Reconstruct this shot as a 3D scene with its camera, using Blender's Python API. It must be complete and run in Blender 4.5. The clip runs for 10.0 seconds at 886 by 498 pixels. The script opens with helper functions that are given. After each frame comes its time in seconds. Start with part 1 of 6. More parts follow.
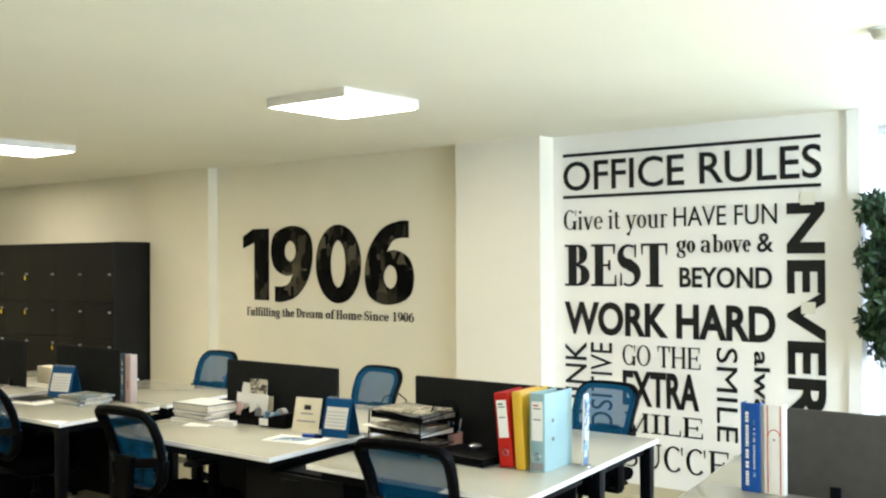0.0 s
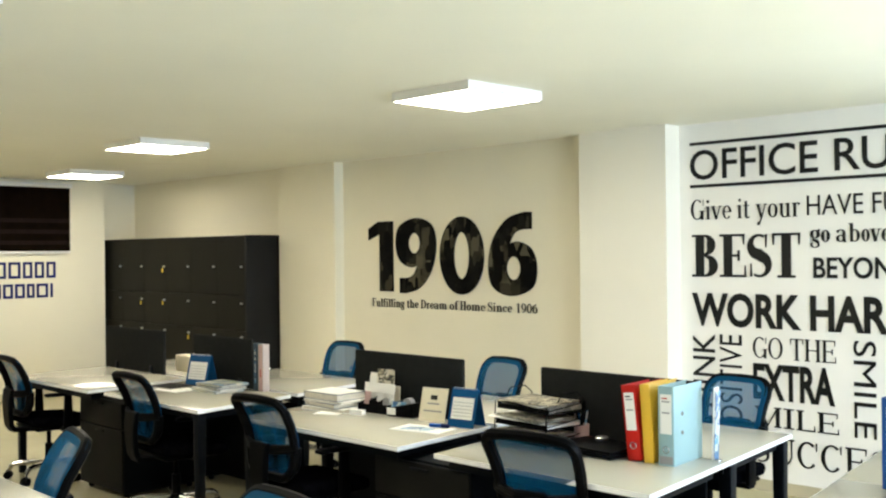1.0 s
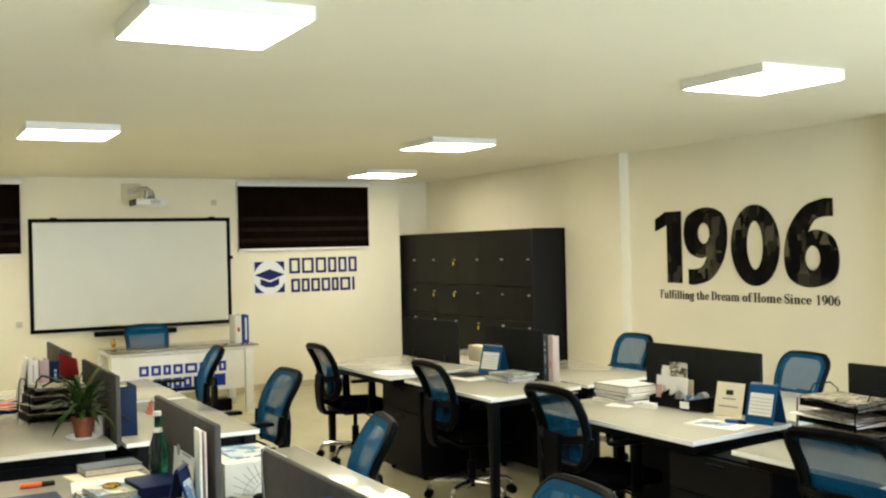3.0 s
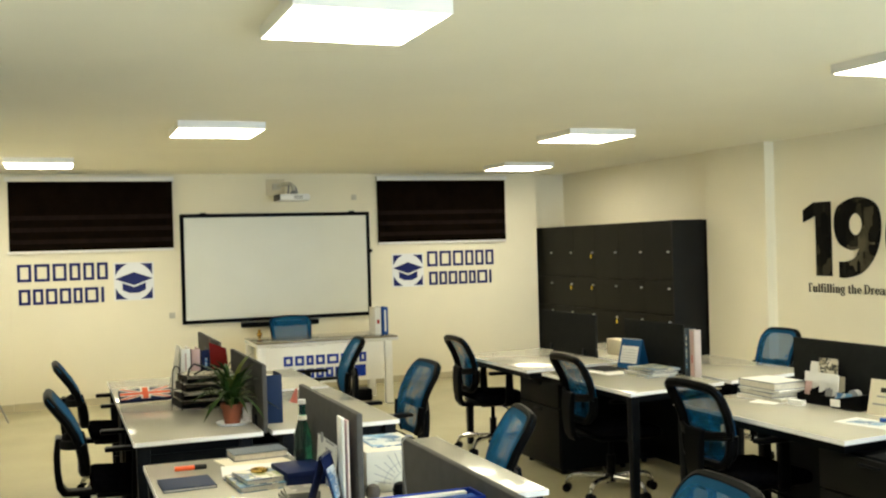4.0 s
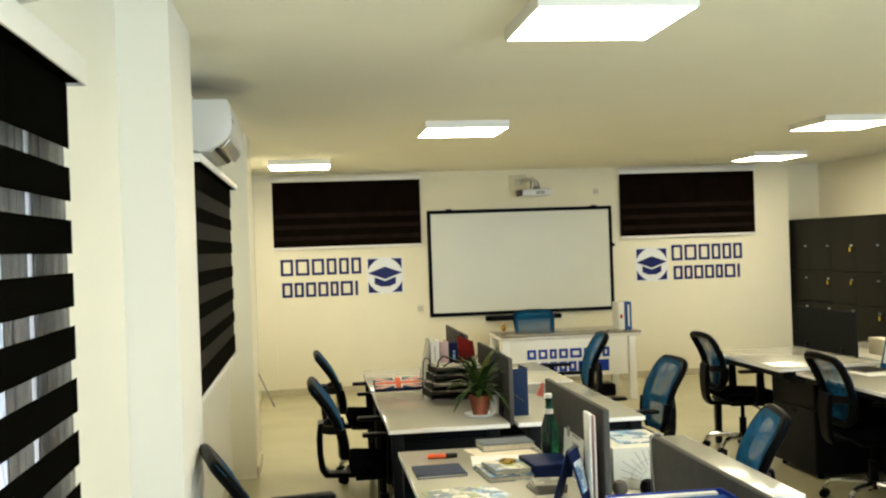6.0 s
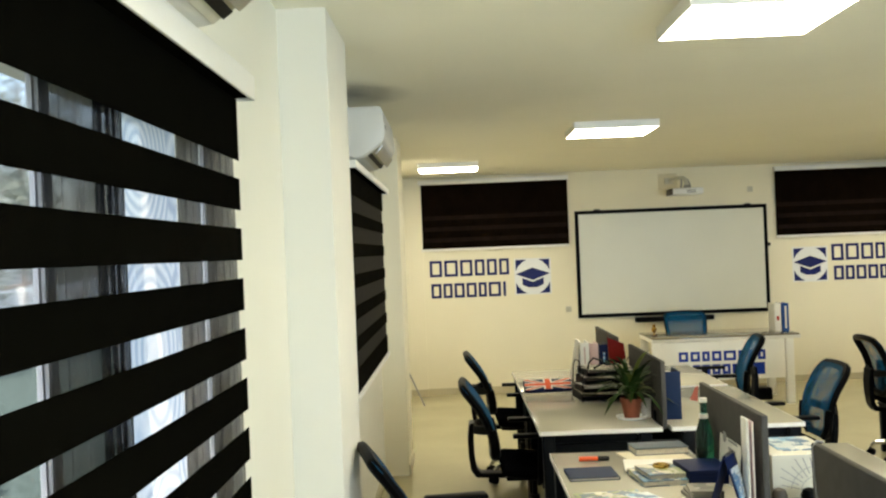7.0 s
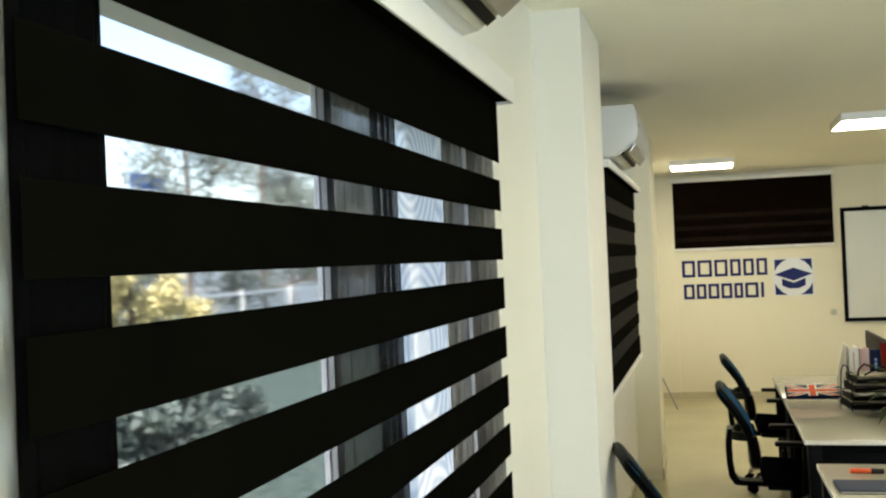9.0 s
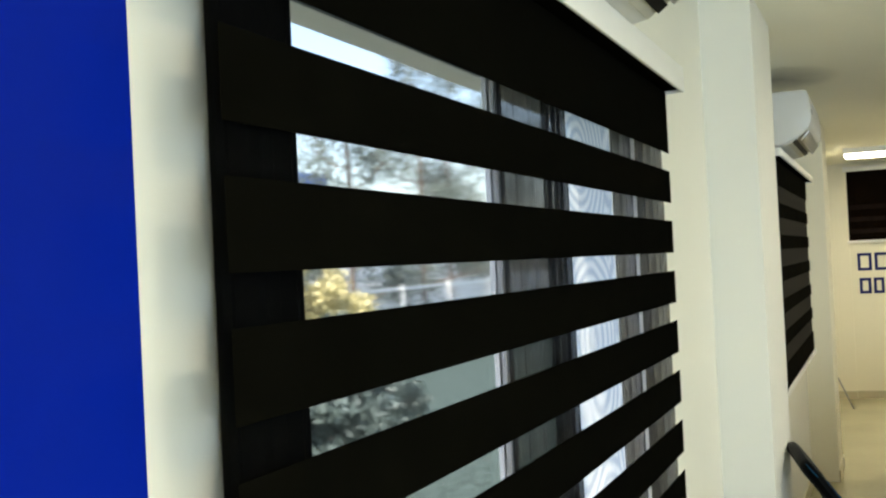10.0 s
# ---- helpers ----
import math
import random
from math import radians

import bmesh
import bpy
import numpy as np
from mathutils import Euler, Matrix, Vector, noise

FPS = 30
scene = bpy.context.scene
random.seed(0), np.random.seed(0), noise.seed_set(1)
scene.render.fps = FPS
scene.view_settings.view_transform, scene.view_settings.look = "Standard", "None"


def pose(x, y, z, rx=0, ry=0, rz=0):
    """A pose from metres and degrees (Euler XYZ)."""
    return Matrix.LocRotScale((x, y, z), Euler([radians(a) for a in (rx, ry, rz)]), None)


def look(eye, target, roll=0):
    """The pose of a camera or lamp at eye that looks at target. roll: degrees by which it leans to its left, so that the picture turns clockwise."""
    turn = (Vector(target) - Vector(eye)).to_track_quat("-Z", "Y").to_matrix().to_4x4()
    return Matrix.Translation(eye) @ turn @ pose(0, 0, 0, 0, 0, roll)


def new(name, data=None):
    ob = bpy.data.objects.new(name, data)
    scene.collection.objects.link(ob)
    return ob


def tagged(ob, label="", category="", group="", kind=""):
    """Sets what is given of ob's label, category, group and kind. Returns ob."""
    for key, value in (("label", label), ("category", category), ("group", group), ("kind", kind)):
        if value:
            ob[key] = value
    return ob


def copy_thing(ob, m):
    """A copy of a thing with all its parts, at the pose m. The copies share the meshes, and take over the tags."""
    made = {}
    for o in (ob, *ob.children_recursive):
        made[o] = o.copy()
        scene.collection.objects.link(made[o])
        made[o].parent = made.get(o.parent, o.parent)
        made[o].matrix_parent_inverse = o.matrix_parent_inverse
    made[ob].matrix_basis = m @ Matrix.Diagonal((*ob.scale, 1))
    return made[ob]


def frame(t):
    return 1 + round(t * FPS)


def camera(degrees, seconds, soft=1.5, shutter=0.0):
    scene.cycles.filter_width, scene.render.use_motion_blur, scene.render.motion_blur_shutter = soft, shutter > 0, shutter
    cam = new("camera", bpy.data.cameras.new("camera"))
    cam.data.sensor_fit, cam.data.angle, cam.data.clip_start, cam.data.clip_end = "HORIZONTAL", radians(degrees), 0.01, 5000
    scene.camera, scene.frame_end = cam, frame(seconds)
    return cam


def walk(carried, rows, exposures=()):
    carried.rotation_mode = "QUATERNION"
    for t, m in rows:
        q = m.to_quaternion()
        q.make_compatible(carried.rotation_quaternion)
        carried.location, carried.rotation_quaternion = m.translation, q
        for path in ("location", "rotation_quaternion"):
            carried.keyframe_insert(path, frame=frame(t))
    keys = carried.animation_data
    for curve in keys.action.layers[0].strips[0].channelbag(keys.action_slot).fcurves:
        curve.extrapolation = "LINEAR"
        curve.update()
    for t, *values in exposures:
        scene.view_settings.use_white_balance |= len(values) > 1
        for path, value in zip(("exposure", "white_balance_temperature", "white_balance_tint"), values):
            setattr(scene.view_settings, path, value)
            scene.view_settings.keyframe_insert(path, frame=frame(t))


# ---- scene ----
cam = camera(47.13, 10.0, soft=2.2)
PATH = [
    (0, (0.006, 0.094, 1.646), (-1.245, 1.654, 1.669), -0.3),
    (0.5, (0.005, 0.074, 1.651), (-1.329, 1.565, 1.664), -0.5),
    (1, (0.002, 0.067, 1.65), (-1.425, 1.468, 1.657), -0.6),
    (1.5, (0.012, 0.044, 1.663), (-1.501, 1.351, 1.663), -0.8),
    (2, (0.012, 0.034, 1.656), (-1.596, 1.224, 1.657), -1.0),
    (2.5, (0.009, 0.017, 1.659), (-1.673, 1.101, 1.659), -1.2),
    (3.8, (-0.003, 0.018, 1.649), (-1.854, 0.775, 1.646), -1.6),
    (4, (0.001, 0.012, 1.651), (-1.866, 0.728, 1.645), -1.6),
    (4.5, (0.004, 0.004, 1.652), (-1.901, 0.614, 1.64), -1.7),
    (5, (0.0, 0.0, 1.65), (-1.936, 0.502, 1.64), -1.8),
    (5.5, (0.01, -0.008, 1.654), (-1.95, 0.39, 1.647), -1.9),
    (6.8, (0.091, -0.036, 1.678), (-1.909, -0.014, 1.681), -2.2),
    (7, (0.081, -0.04, 1.678), (-1.919, -0.066, 1.684), -2.3),
    (7.5, (0.086, -0.047, 1.679), (-1.909, -0.182, 1.689), -2.3),
    (8, (0.092, -0.052, 1.681), (-1.89, -0.321, 1.695), -2.4),
    (8.5, (0.092, -0.059, 1.679), (-1.874, -0.428, 1.698), -2.4),
    (9, (0.104, -0.066, 1.678), (-1.831, -0.57, 1.704), -2.4),
    (9.5, (0.107, -0.078, 1.678), (-1.784, -0.729, 1.713), -2.7),
    (10, (0.109, -0.092, 1.677), (-1.726, -0.887, 1.707), -2.8),
]
walk(cam, [(t, look(eye, target, roll)) for t, eye, target, roll in PATH],
     exposures=[(0.0, 2.60, 6150, 15), (2.5, 2.67, 6350, 13), (4.5, 2.55, 6680, 10), (5.5, 2.52, 6750, 10), (7.5, 2.36, 6680, 11), (8.5, 2.27, 6650, 11), (10.0, 2.14, 6500, 10)])

# ---------------------------------------------------------------- light
world = bpy.data.worlds.new("sky_world")
scene.world = world
world.use_nodes = True
_nt = world.node_tree
_sky = _nt.nodes.new("ShaderNodeTexSky")
_sky.sky_type, _sky.sun_disc = "NISHITA", False
_sky.dust_density = 3.0
_sky.sun_elevation, _sky.sun_rotation = radians(58), radians(97)
_nt.links.new(_sky.outputs[0], _nt.nodes["Background"].inputs[0])
_nt.nodes["Background"].inputs[1].default_value = 0.14

_sd = bpy.data.lights.new("sun", "SUN")
_sd.energy, _sd.angle, _sd.color = 3.6, radians(0.5), (1.0, 0.95, 0.86)
_sun = new("sun", _sd)
_sun.matrix_world = look((20 * math.sin(radians(97)), 20 * math.cos(radians(97)), 32), (0, 0, 0))


def window_lamp(name, x, y, z, w, h, rx, rz, watts, color):
    """Sky light in the opening of a window."""
    d = bpy.data.lights.new(name, "AREA")
    d.shape, d.size, d.size_y, d.energy, d.color = "RECTANGLE", w, h, watts, color
    ob = new(name, d)
    ob.matrix_world = pose(x, y, z, rx, 0, rz)
    return ob


window_lamp("sky_light_east", 2.96, 4.05, 1.30, 3.7, 1.9, 90, 90, 58, (0.62, 0.81, 1.0))
window_lamp("sky_light_north", -0.75, 6.72, 1.6, 2.1, 1.7, -90, 0, 8, (0.66, 0.82, 1.0))


# ---------------------------------------------------------------- materials
def mat(name, color, rough=0.5, metal=0.0, vary=0.06, scale=6.0, bump=0.0, bscale=200.0, coat=0.0, spec=0.5, grain=0.0, rvary=0.0):
    m = bpy.data.materials.new(name)
    m.use_nodes = True
    nt = m.node_tree
    b = nt.nodes["Principled BSDF"]
    b.inputs["Roughness"].default_value, b.inputs["Metallic"].default_value = rough, metal
    b.inputs["Coat Weight"].default_value, b.inputs["Specular IOR Level"].default_value = coat, spec
    tc = nt.nodes.new("ShaderNodeTexCoord")
    n1 = nt.nodes.new("ShaderNodeTexNoise")
    n1.inputs["Scale"].default_value, n1.inputs["Detail"].default_value = scale, 5
    nt.links.new(tc.outputs["Object"], n1.inputs["Vector"])
    ramp = nt.nodes.new("ShaderNodeValToRGB")
    e = ramp.color_ramp.elements
    e[0].position, e[1].position = 0.3, 0.7
    e[0].color = (*[c * (1 - vary) for c in color], 1)
    e[1].color = (*[min(1, c * (1 + vary)) for c in color], 1)
    nt.links.new(n1.outputs["Fac"], ramp.inputs[0])
    out = ramp.outputs[0]
    if grain:
        n3 = nt.nodes.new("ShaderNodeTexNoise")
        n3.inputs["Scale"].default_value, n3.inputs["Detail"].default_value = bscale, 2
        nt.links.new(tc.outputs["Object"], n3.inputs["Vector"])
        mr = nt.nodes.new("ShaderNodeMapRange")
        mr.inputs[3].default_value, mr.inputs[4].default_value = 1 - grain, 1 + grain
        nt.links.new(n3.outputs["Fac"], mr.inputs[0])
        mx = nt.nodes.new("ShaderNodeMix")
        mx.data_type, mx.blend_type = "RGBA", "MULTIPLY"
        mx.inputs["Factor"].default_value = 1
        nt.links.new(out, mx.inputs["A"])
        nt.links.new(mr.outputs[0], mx.inputs["B"])
        out = mx.outputs["Result"]
    nt.links.new(out, b.inputs["Base Color"])
    if rvary:
        rr = nt.nodes.new("ShaderNodeMapRange")
        rr.inputs[3].default_value, rr.inputs[4].default_value = max(0.02, rough - rvary), min(1, rough + rvary)
        nt.links.new(n1.outputs["Fac"], rr.inputs[0])
        nt.links.new(rr.outputs[0], b.inputs["Roughness"])
    if bump:
        n2 = nt.nodes.new("ShaderNodeTexNoise")
        n2.inputs["Scale"].default_value, n2.inputs["Detail"].default_value = bscale, 3
        nt.links.new(tc.outputs["Object"], n2.inputs["Vector"])
        bp = nt.nodes.new("ShaderNodeBump")
        bp.inputs["Strength"].default_value, bp.inputs["Distance"].default_value = bump, 0.002
        nt.links.new(n2.outputs["Fac"], bp.inputs["Height"])
        nt.links.new(bp.outputs[0], b.inputs["Normal"])
    return m


def see_through(m, share):
    """Lets a share of the light straight through, for mesh cloth and sheer bands."""
    nt = m.node_tree
    out, b = nt.nodes["Material Output"], nt.nodes["Principled BSDF"]
    tr, mx = nt.nodes.new("ShaderNodeBsdfTransparent"), nt.nodes.new("ShaderNodeMixShader")
    mx.inputs[0].default_value = share
    nt.links.new(b.outputs[0], mx.inputs[1])
    nt.links.new(tr.outputs[0], mx.inputs[2])
    nt.links.new(mx.outputs[0], out.inputs[0])
    return m


def glow(name, color, strength):
    m = bpy.data.materials.new(name)
    m.use_nodes = True
    b = m.node_tree.nodes["Principled BSDF"]
    b.inputs["Base Color"].default_value = (0.8, 0.8, 0.8, 1)
    b.inputs["Emission Color"].default_value, b.inputs["Emission Strength"].default_value = (*color, 1), strength
    return m


def glass(name, color=(1, 1, 1), rough=0.0, ior=1.45):
    m = bpy.data.materials.new(name)
    m.use_nodes = True
    b = m.node_tree.nodes["Principled BSDF"]
    b.inputs["Base Color"].default_value = (*color, 1)
    b.inputs["Transmission Weight"].default_value, b.inputs["Roughness"].default_value, b.inputs["IOR"].default_value = 1.0, rough, ior
    return m


WALL = mat("wall_paint", (0.80, 0.75, 0.585), 0.75, vary=0.025, scale=1.3, bump=0.12, bscale=90)
WALLW = mat("white_wall_paint", (0.86, 0.835, 0.775), 0.6, vary=0.02, scale=1.5, bump=0.1, bscale=90)
CEIL = mat("ceiling_paint", (0.90, 0.875, 0.74), 0.85, vary=0.02, scale=0.9, bump=0.1, bscale=70)
FLOOR = mat("polished_tile", (0.465, 0.425, 0.262), 0.14, vary=0.05, scale=2.0, grain=0.04, bscale=30, rvary=0.05)
SKIRT = mat("skirting_tile", (0.50, 0.445, 0.30), 0.3, vary=0.05, scale=5)
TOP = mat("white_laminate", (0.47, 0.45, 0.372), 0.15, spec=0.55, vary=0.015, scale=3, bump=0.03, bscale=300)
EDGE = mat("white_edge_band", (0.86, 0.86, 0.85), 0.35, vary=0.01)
DARK = mat("anthracite_laminate", (0.0026, 0.0036, 0.0048), 0.5, spec=0.06, vary=0.12, scale=9, bump=0.08, bscale=400)
DARKM = mat("dark_steel", (0.0032, 0.0042, 0.0058), 0.45, spec=0.07, vary=0.1, scale=8)
SCREEN = mat("dark_felt_screen", (0.018, 0.0185, 0.0175), 0.85, spec=0.02, vary=0.08, scale=20, bump=0.35, bscale=700, grain=0.25)
SCREENG = mat("grey_felt_screen", (0.076, 0.073, 0.067), 0.85, spec=0.08, vary=0.08, scale=20, bump=0.35, bscale=700, grain=0.2)
LOCK = mat("locker_board", (0.0095, 0.0088, 0.0058), 0.5, spec=0.1, vary=0.12, scale=4, bump=0.08, bscale=300)
LOCKS = mat("locker_side_board", (0.0108, 0.0106, 0.0100), 0.5, spec=0.12, vary=0.08, scale=4)
BLACK = mat("black_plastic", (0.0016, 0.0016, 0.0018), 0.45, spec=0.05, vary=0.15, scale=12, bump=0.1, bscale=500)
CLOTH = mat("black_seat_cloth", (0.003, 0.003, 0.0038), 0.95, spec=0.0, vary=0.2, scale=30, bump=0.5, bscale=900)
MESH = see_through(mat("blue_mesh_cloth", (0.001, 0.080, 0.195), 0.75, vary=0.12, scale=10, bump=0.4, bscale=900, grain=0.15, spec=0.1), 0.25)
MESHT = mat("blue_mesh_border", (0.0008, 0.046, 0.105), 0.75, spec=0.1, vary=0.1, scale=10, bump=0.4, bscale=900)
CHROME = mat("chrome", (0.50, 0.49, 0.47), 0.26, metal=1.0, vary=0.03)
STEEL = mat("brushed_steel", (0.55, 0.55, 0.54), 0.3, metal=1.0, vary=0.06)
WHITEP = mat("white_plastic", (0.78, 0.79, 0.79), 0.35, vary=0.02)
PLATEM = mat("dull_cream_plate", (0.66, 0.605, 0.45), 0.7, vary=0.05)
CASEW = mat("air_conditioner_plastic", (0.60, 0.60, 0.575), 0.4, vary=0.02)
WHITEM = mat("white_steel", (0.80, 0.79, 0.74), 0.35, vary=0.02)
GREYP = mat("grey_plastic", (0.25, 0.25, 0.25), 0.4, vary=0.05)
INK = mat("black_vinyl_letters", (0.007, 0.007, 0.006), 0.5, spec=0.25, vary=0.1, scale=3)


def city_print(name):
    """Dark night-photo print: blocky towers, a paler sky and a few lights."""
    m = mat(name, (0.004, 0.0037, 0.0030), 0.55, vary=0.9, scale=6, spec=0.04, grain=0.7, bscale=40)
    nt = m.node_tree
    b = nt.nodes["Principled BSDF"]
    base = b.inputs["Base Color"].links[0].from_socket
    tc, mp, vo = nt.nodes.new("ShaderNodeTexCoord"), nt.nodes.new("ShaderNodeMapping"), nt.nodes.new("ShaderNodeTexVoronoi")
    mp.inputs["Scale"].default_value = (11.0, 0.01, 6.0)
    vo.distance, vo.inputs["Scale"].default_value = "CHEBYCHEV", 1.0
    nt.links.new(tc.outputs["Object"], mp.inputs["Vector"])
    nt.links.new(mp.outputs[0], vo.inputs["Vector"])
    rp = nt.nodes.new("ShaderNodeValToRGB")
    e = rp.color_ramp.elements
    e[0].position, e[0].color = 0.25, (0.002, 0.002, 0.0016, 1)
    e[1].position, e[1].color = 0.9, (0.125, 0.11, 0.07, 1)
    e.new(0.62).color = (0.012, 0.011, 0.008, 1)
    nt.links.new(vo.outputs["Color"], rp.inputs[0])
    nz = nt.nodes.new("ShaderNodeTexNoise")
    nz.inputs["Scale"].default_value, nz.inputs["Detail"].default_value = 3.2, 3
    nt.links.new(tc.outputs["Object"], nz.inputs["Vector"])
    r2 = nt.nodes.new("ShaderNodeValToRGB")
    r2.color_ramp.elements[0].position, r2.color_ramp.elements[1].position = 0.40, 0.56
    nt.links.new(nz.outputs["Fac"], r2.inputs[0])
    mx = nt.nodes.new("ShaderNodeMix")
    mx.data_type = "RGBA"
    nt.links.new(r2.outputs[0], mx.inputs["Factor"])
    nt.links.new(base, mx.inputs["A"])
    nt.links.new(rp.outputs[0], mx.inputs["B"])
    nt.links.new(mx.outputs["Result"], b.inputs["Base Color"])
    return m


PHOTO = city_print("dark_city_print")
NAVY = mat("navy_vinyl", (0.002, 0.007, 0.10), 0.4, spec=0.25, vary=0.12, scale=6)
BLUEV = mat("blue_print", (0.002, 0.028, 0.28), 0.4, spec=0.25, vary=0.06)
BANNER = mat("blue_banner_print", (0.0006, 0.012, 0.26), 0.6, spec=0.05, vary=0.10, scale=3.5)
BLIND = mat("dark_blind_cloth", (0.0030, 0.0028, 0.0019), 0.9, spec=0.0, vary=0.15, scale=14, bump=0.3, bscale=900)
SHEER = see_through(mat("sheer_blind_cloth", (0.004, 0.0042, 0.0042), 0.95, spec=0.05, vary=0.2, scale=20), 0.85)
BLINDF = mat("brown_blind_cloth", (0.0085, 0.0075, 0.0052), 0.9, spec=0.0, vary=0.15, scale=14, bump=0.3, bscale=900)
SHEERD = mat("backed_sheer_cloth", (0.018, 0.0155, 0.0115), 0.9, spec=0.1, vary=0.15, scale=20)
BOARD = mat("whiteboard_film", (0.62, 0.62, 0.53), 0.35, vary=0.02, scale=2)
PAPER = mat("white_paper", (0.78, 0.77, 0.72), 0.7, vary=0.04, scale=8)
PAPERC = mat("cream_paper", (0.70, 0.64, 0.48), 0.7, vary=0.06, scale=8)
PAGES = mat("book_pages", (0.66, 0.62, 0.52), 0.8, vary=0.12, scale=60)
RED = mat("red_board", (0.44, 0.012, 0.006), 0.45, spec=0.2, vary=0.08)
MAROON = mat("dark_red_cloth", (0.15, 0.010, 0.008), 0.7, spec=0.1, vary=0.15, scale=12)
YELLOW = mat("yellow_board", (0.70, 0.42, 0.03), 0.4, vary=0.06)
TEAL = mat("pale_teal_board", (0.26, 0.40, 0.41), 0.42, vary=0.05)
BLUEB = mat("blue_board", (0.010, 0.070, 0.28), 0.45, spec=0.2, vary=0.08)
BLUEC = mat("bright_blue_card", (0.0005, 0.062, 0.18), 0.45, spec=0.15, vary=0.06)
DBLUE = mat("dark_blue_cover", (0.005, 0.011, 0.05), 0.55, spec=0.1, vary=0.1)
SLATEB = mat("slate_blue_cover", (0.016, 0.042, 0.065), 0.45, vary=0.08)
BLUSH = mat("pinkish_white_card", (0.46, 0.39, 0.36), 0.6, spec=0.2, vary=0.06)
PINK = mat("pink_plastic", (0.52, 0.34, 0.31), 0.4, vary=0.05)
ORANGE = mat("orange_plastic", (0.72, 0.09, 0.012), 0.35, vary=0.05)
TERRA = mat("terracotta", (0.24, 0.065, 0.025), 0.75, vary=0.12, scale=20, bump=0.2, bscale=150)
SOIL = mat("soil", (0.05, 0.032, 0.02), 0.95, vary=0.3, scale=50, bump=0.8, bscale=200)
LEAF = mat("plant_leaf", (0.020, 0.044, 0.008), 0.65, spec=0.12, vary=0.35, scale=15)
LEAFP = mat("pale_plant_leaf", (0.070, 0.088, 0.016), 0.6, spec=0.15, vary=0.35, scale=15)
LEAFD = mat("dark_tree_leaf", (0.020, 0.055, 0.016), 0.5, vary=0.4, scale=10)
LEAFO = mat("garden_leaf", (0.085, 0.105, 0.085), 0.6, vary=0.4, scale=3)
LEAFS = mat("shrub_leaf", (0.055, 0.078, 0.070), 0.6, vary=0.4, scale=4)
BARK = mat("bark", (0.11, 0.075, 0.05), 0.9, vary=0.3, scale=12, bump=0.8, bscale=60)
BRASS = mat("brass", (0.72, 0.46, 0.13), 0.25, metal=1.0, vary=0.06)
GOLDY = mat("yellow_tag", (0.75, 0.52, 0.02), 0.5, vary=0.05)
BOTTLE = glass("green_bottle_glass", (0.03, 0.20, 0.135), 0.02)
PANE = glass("window_glass", (0.98, 0.99, 0.99), 0.06, 1.1)
DGLASS = mat("smoked_glass_top", (0.20, 0.17, 0.115), 0.06, vary=0.05, spec=0.7)
LENS = mat("dark_lens", (0.01, 0.01, 0.012), 0.08, vary=0.02)
LED = glow("led_diffuser", (1.0, 0.93, 0.72), 5.6)
GRASS = mat("dark_lawn", (0.045, 0.062, 0.058), 0.95, spec=0.0, vary=0.5, scale=9, grain=0.5, bscale=60)
PLASTER = mat("outdoor_plaster", (0.70, 0.68, 0.63), 0.9, vary=0.06, scale=2)
ALU = mat("white_window_profile", (0.72, 0.72, 0.71), 0.4, vary=0.02)
# White profile at the window head, its shade painted as dark grey.
HEADR = mat("shaded_white_profile", (0.045, 0.052, 0.062), 0.5, vary=0.05)
CURTAIN = see_through(mat("grey_sheer_curtain", (0.042, 0.040, 0.039), 0.9, vary=0.1, scale=12), 0.15)
CURTAIN3 = see_through(mat("gathered_dark_sheer", (0.010, 0.010, 0.011), 0.9, vary=0.15, scale=12), 0.12)
CURTAIN2 = see_through(mat("pale_sheer_curtain", (0.075, 0.069, 0.062), 0.9, vary=0.1, scale=12), 0.17)


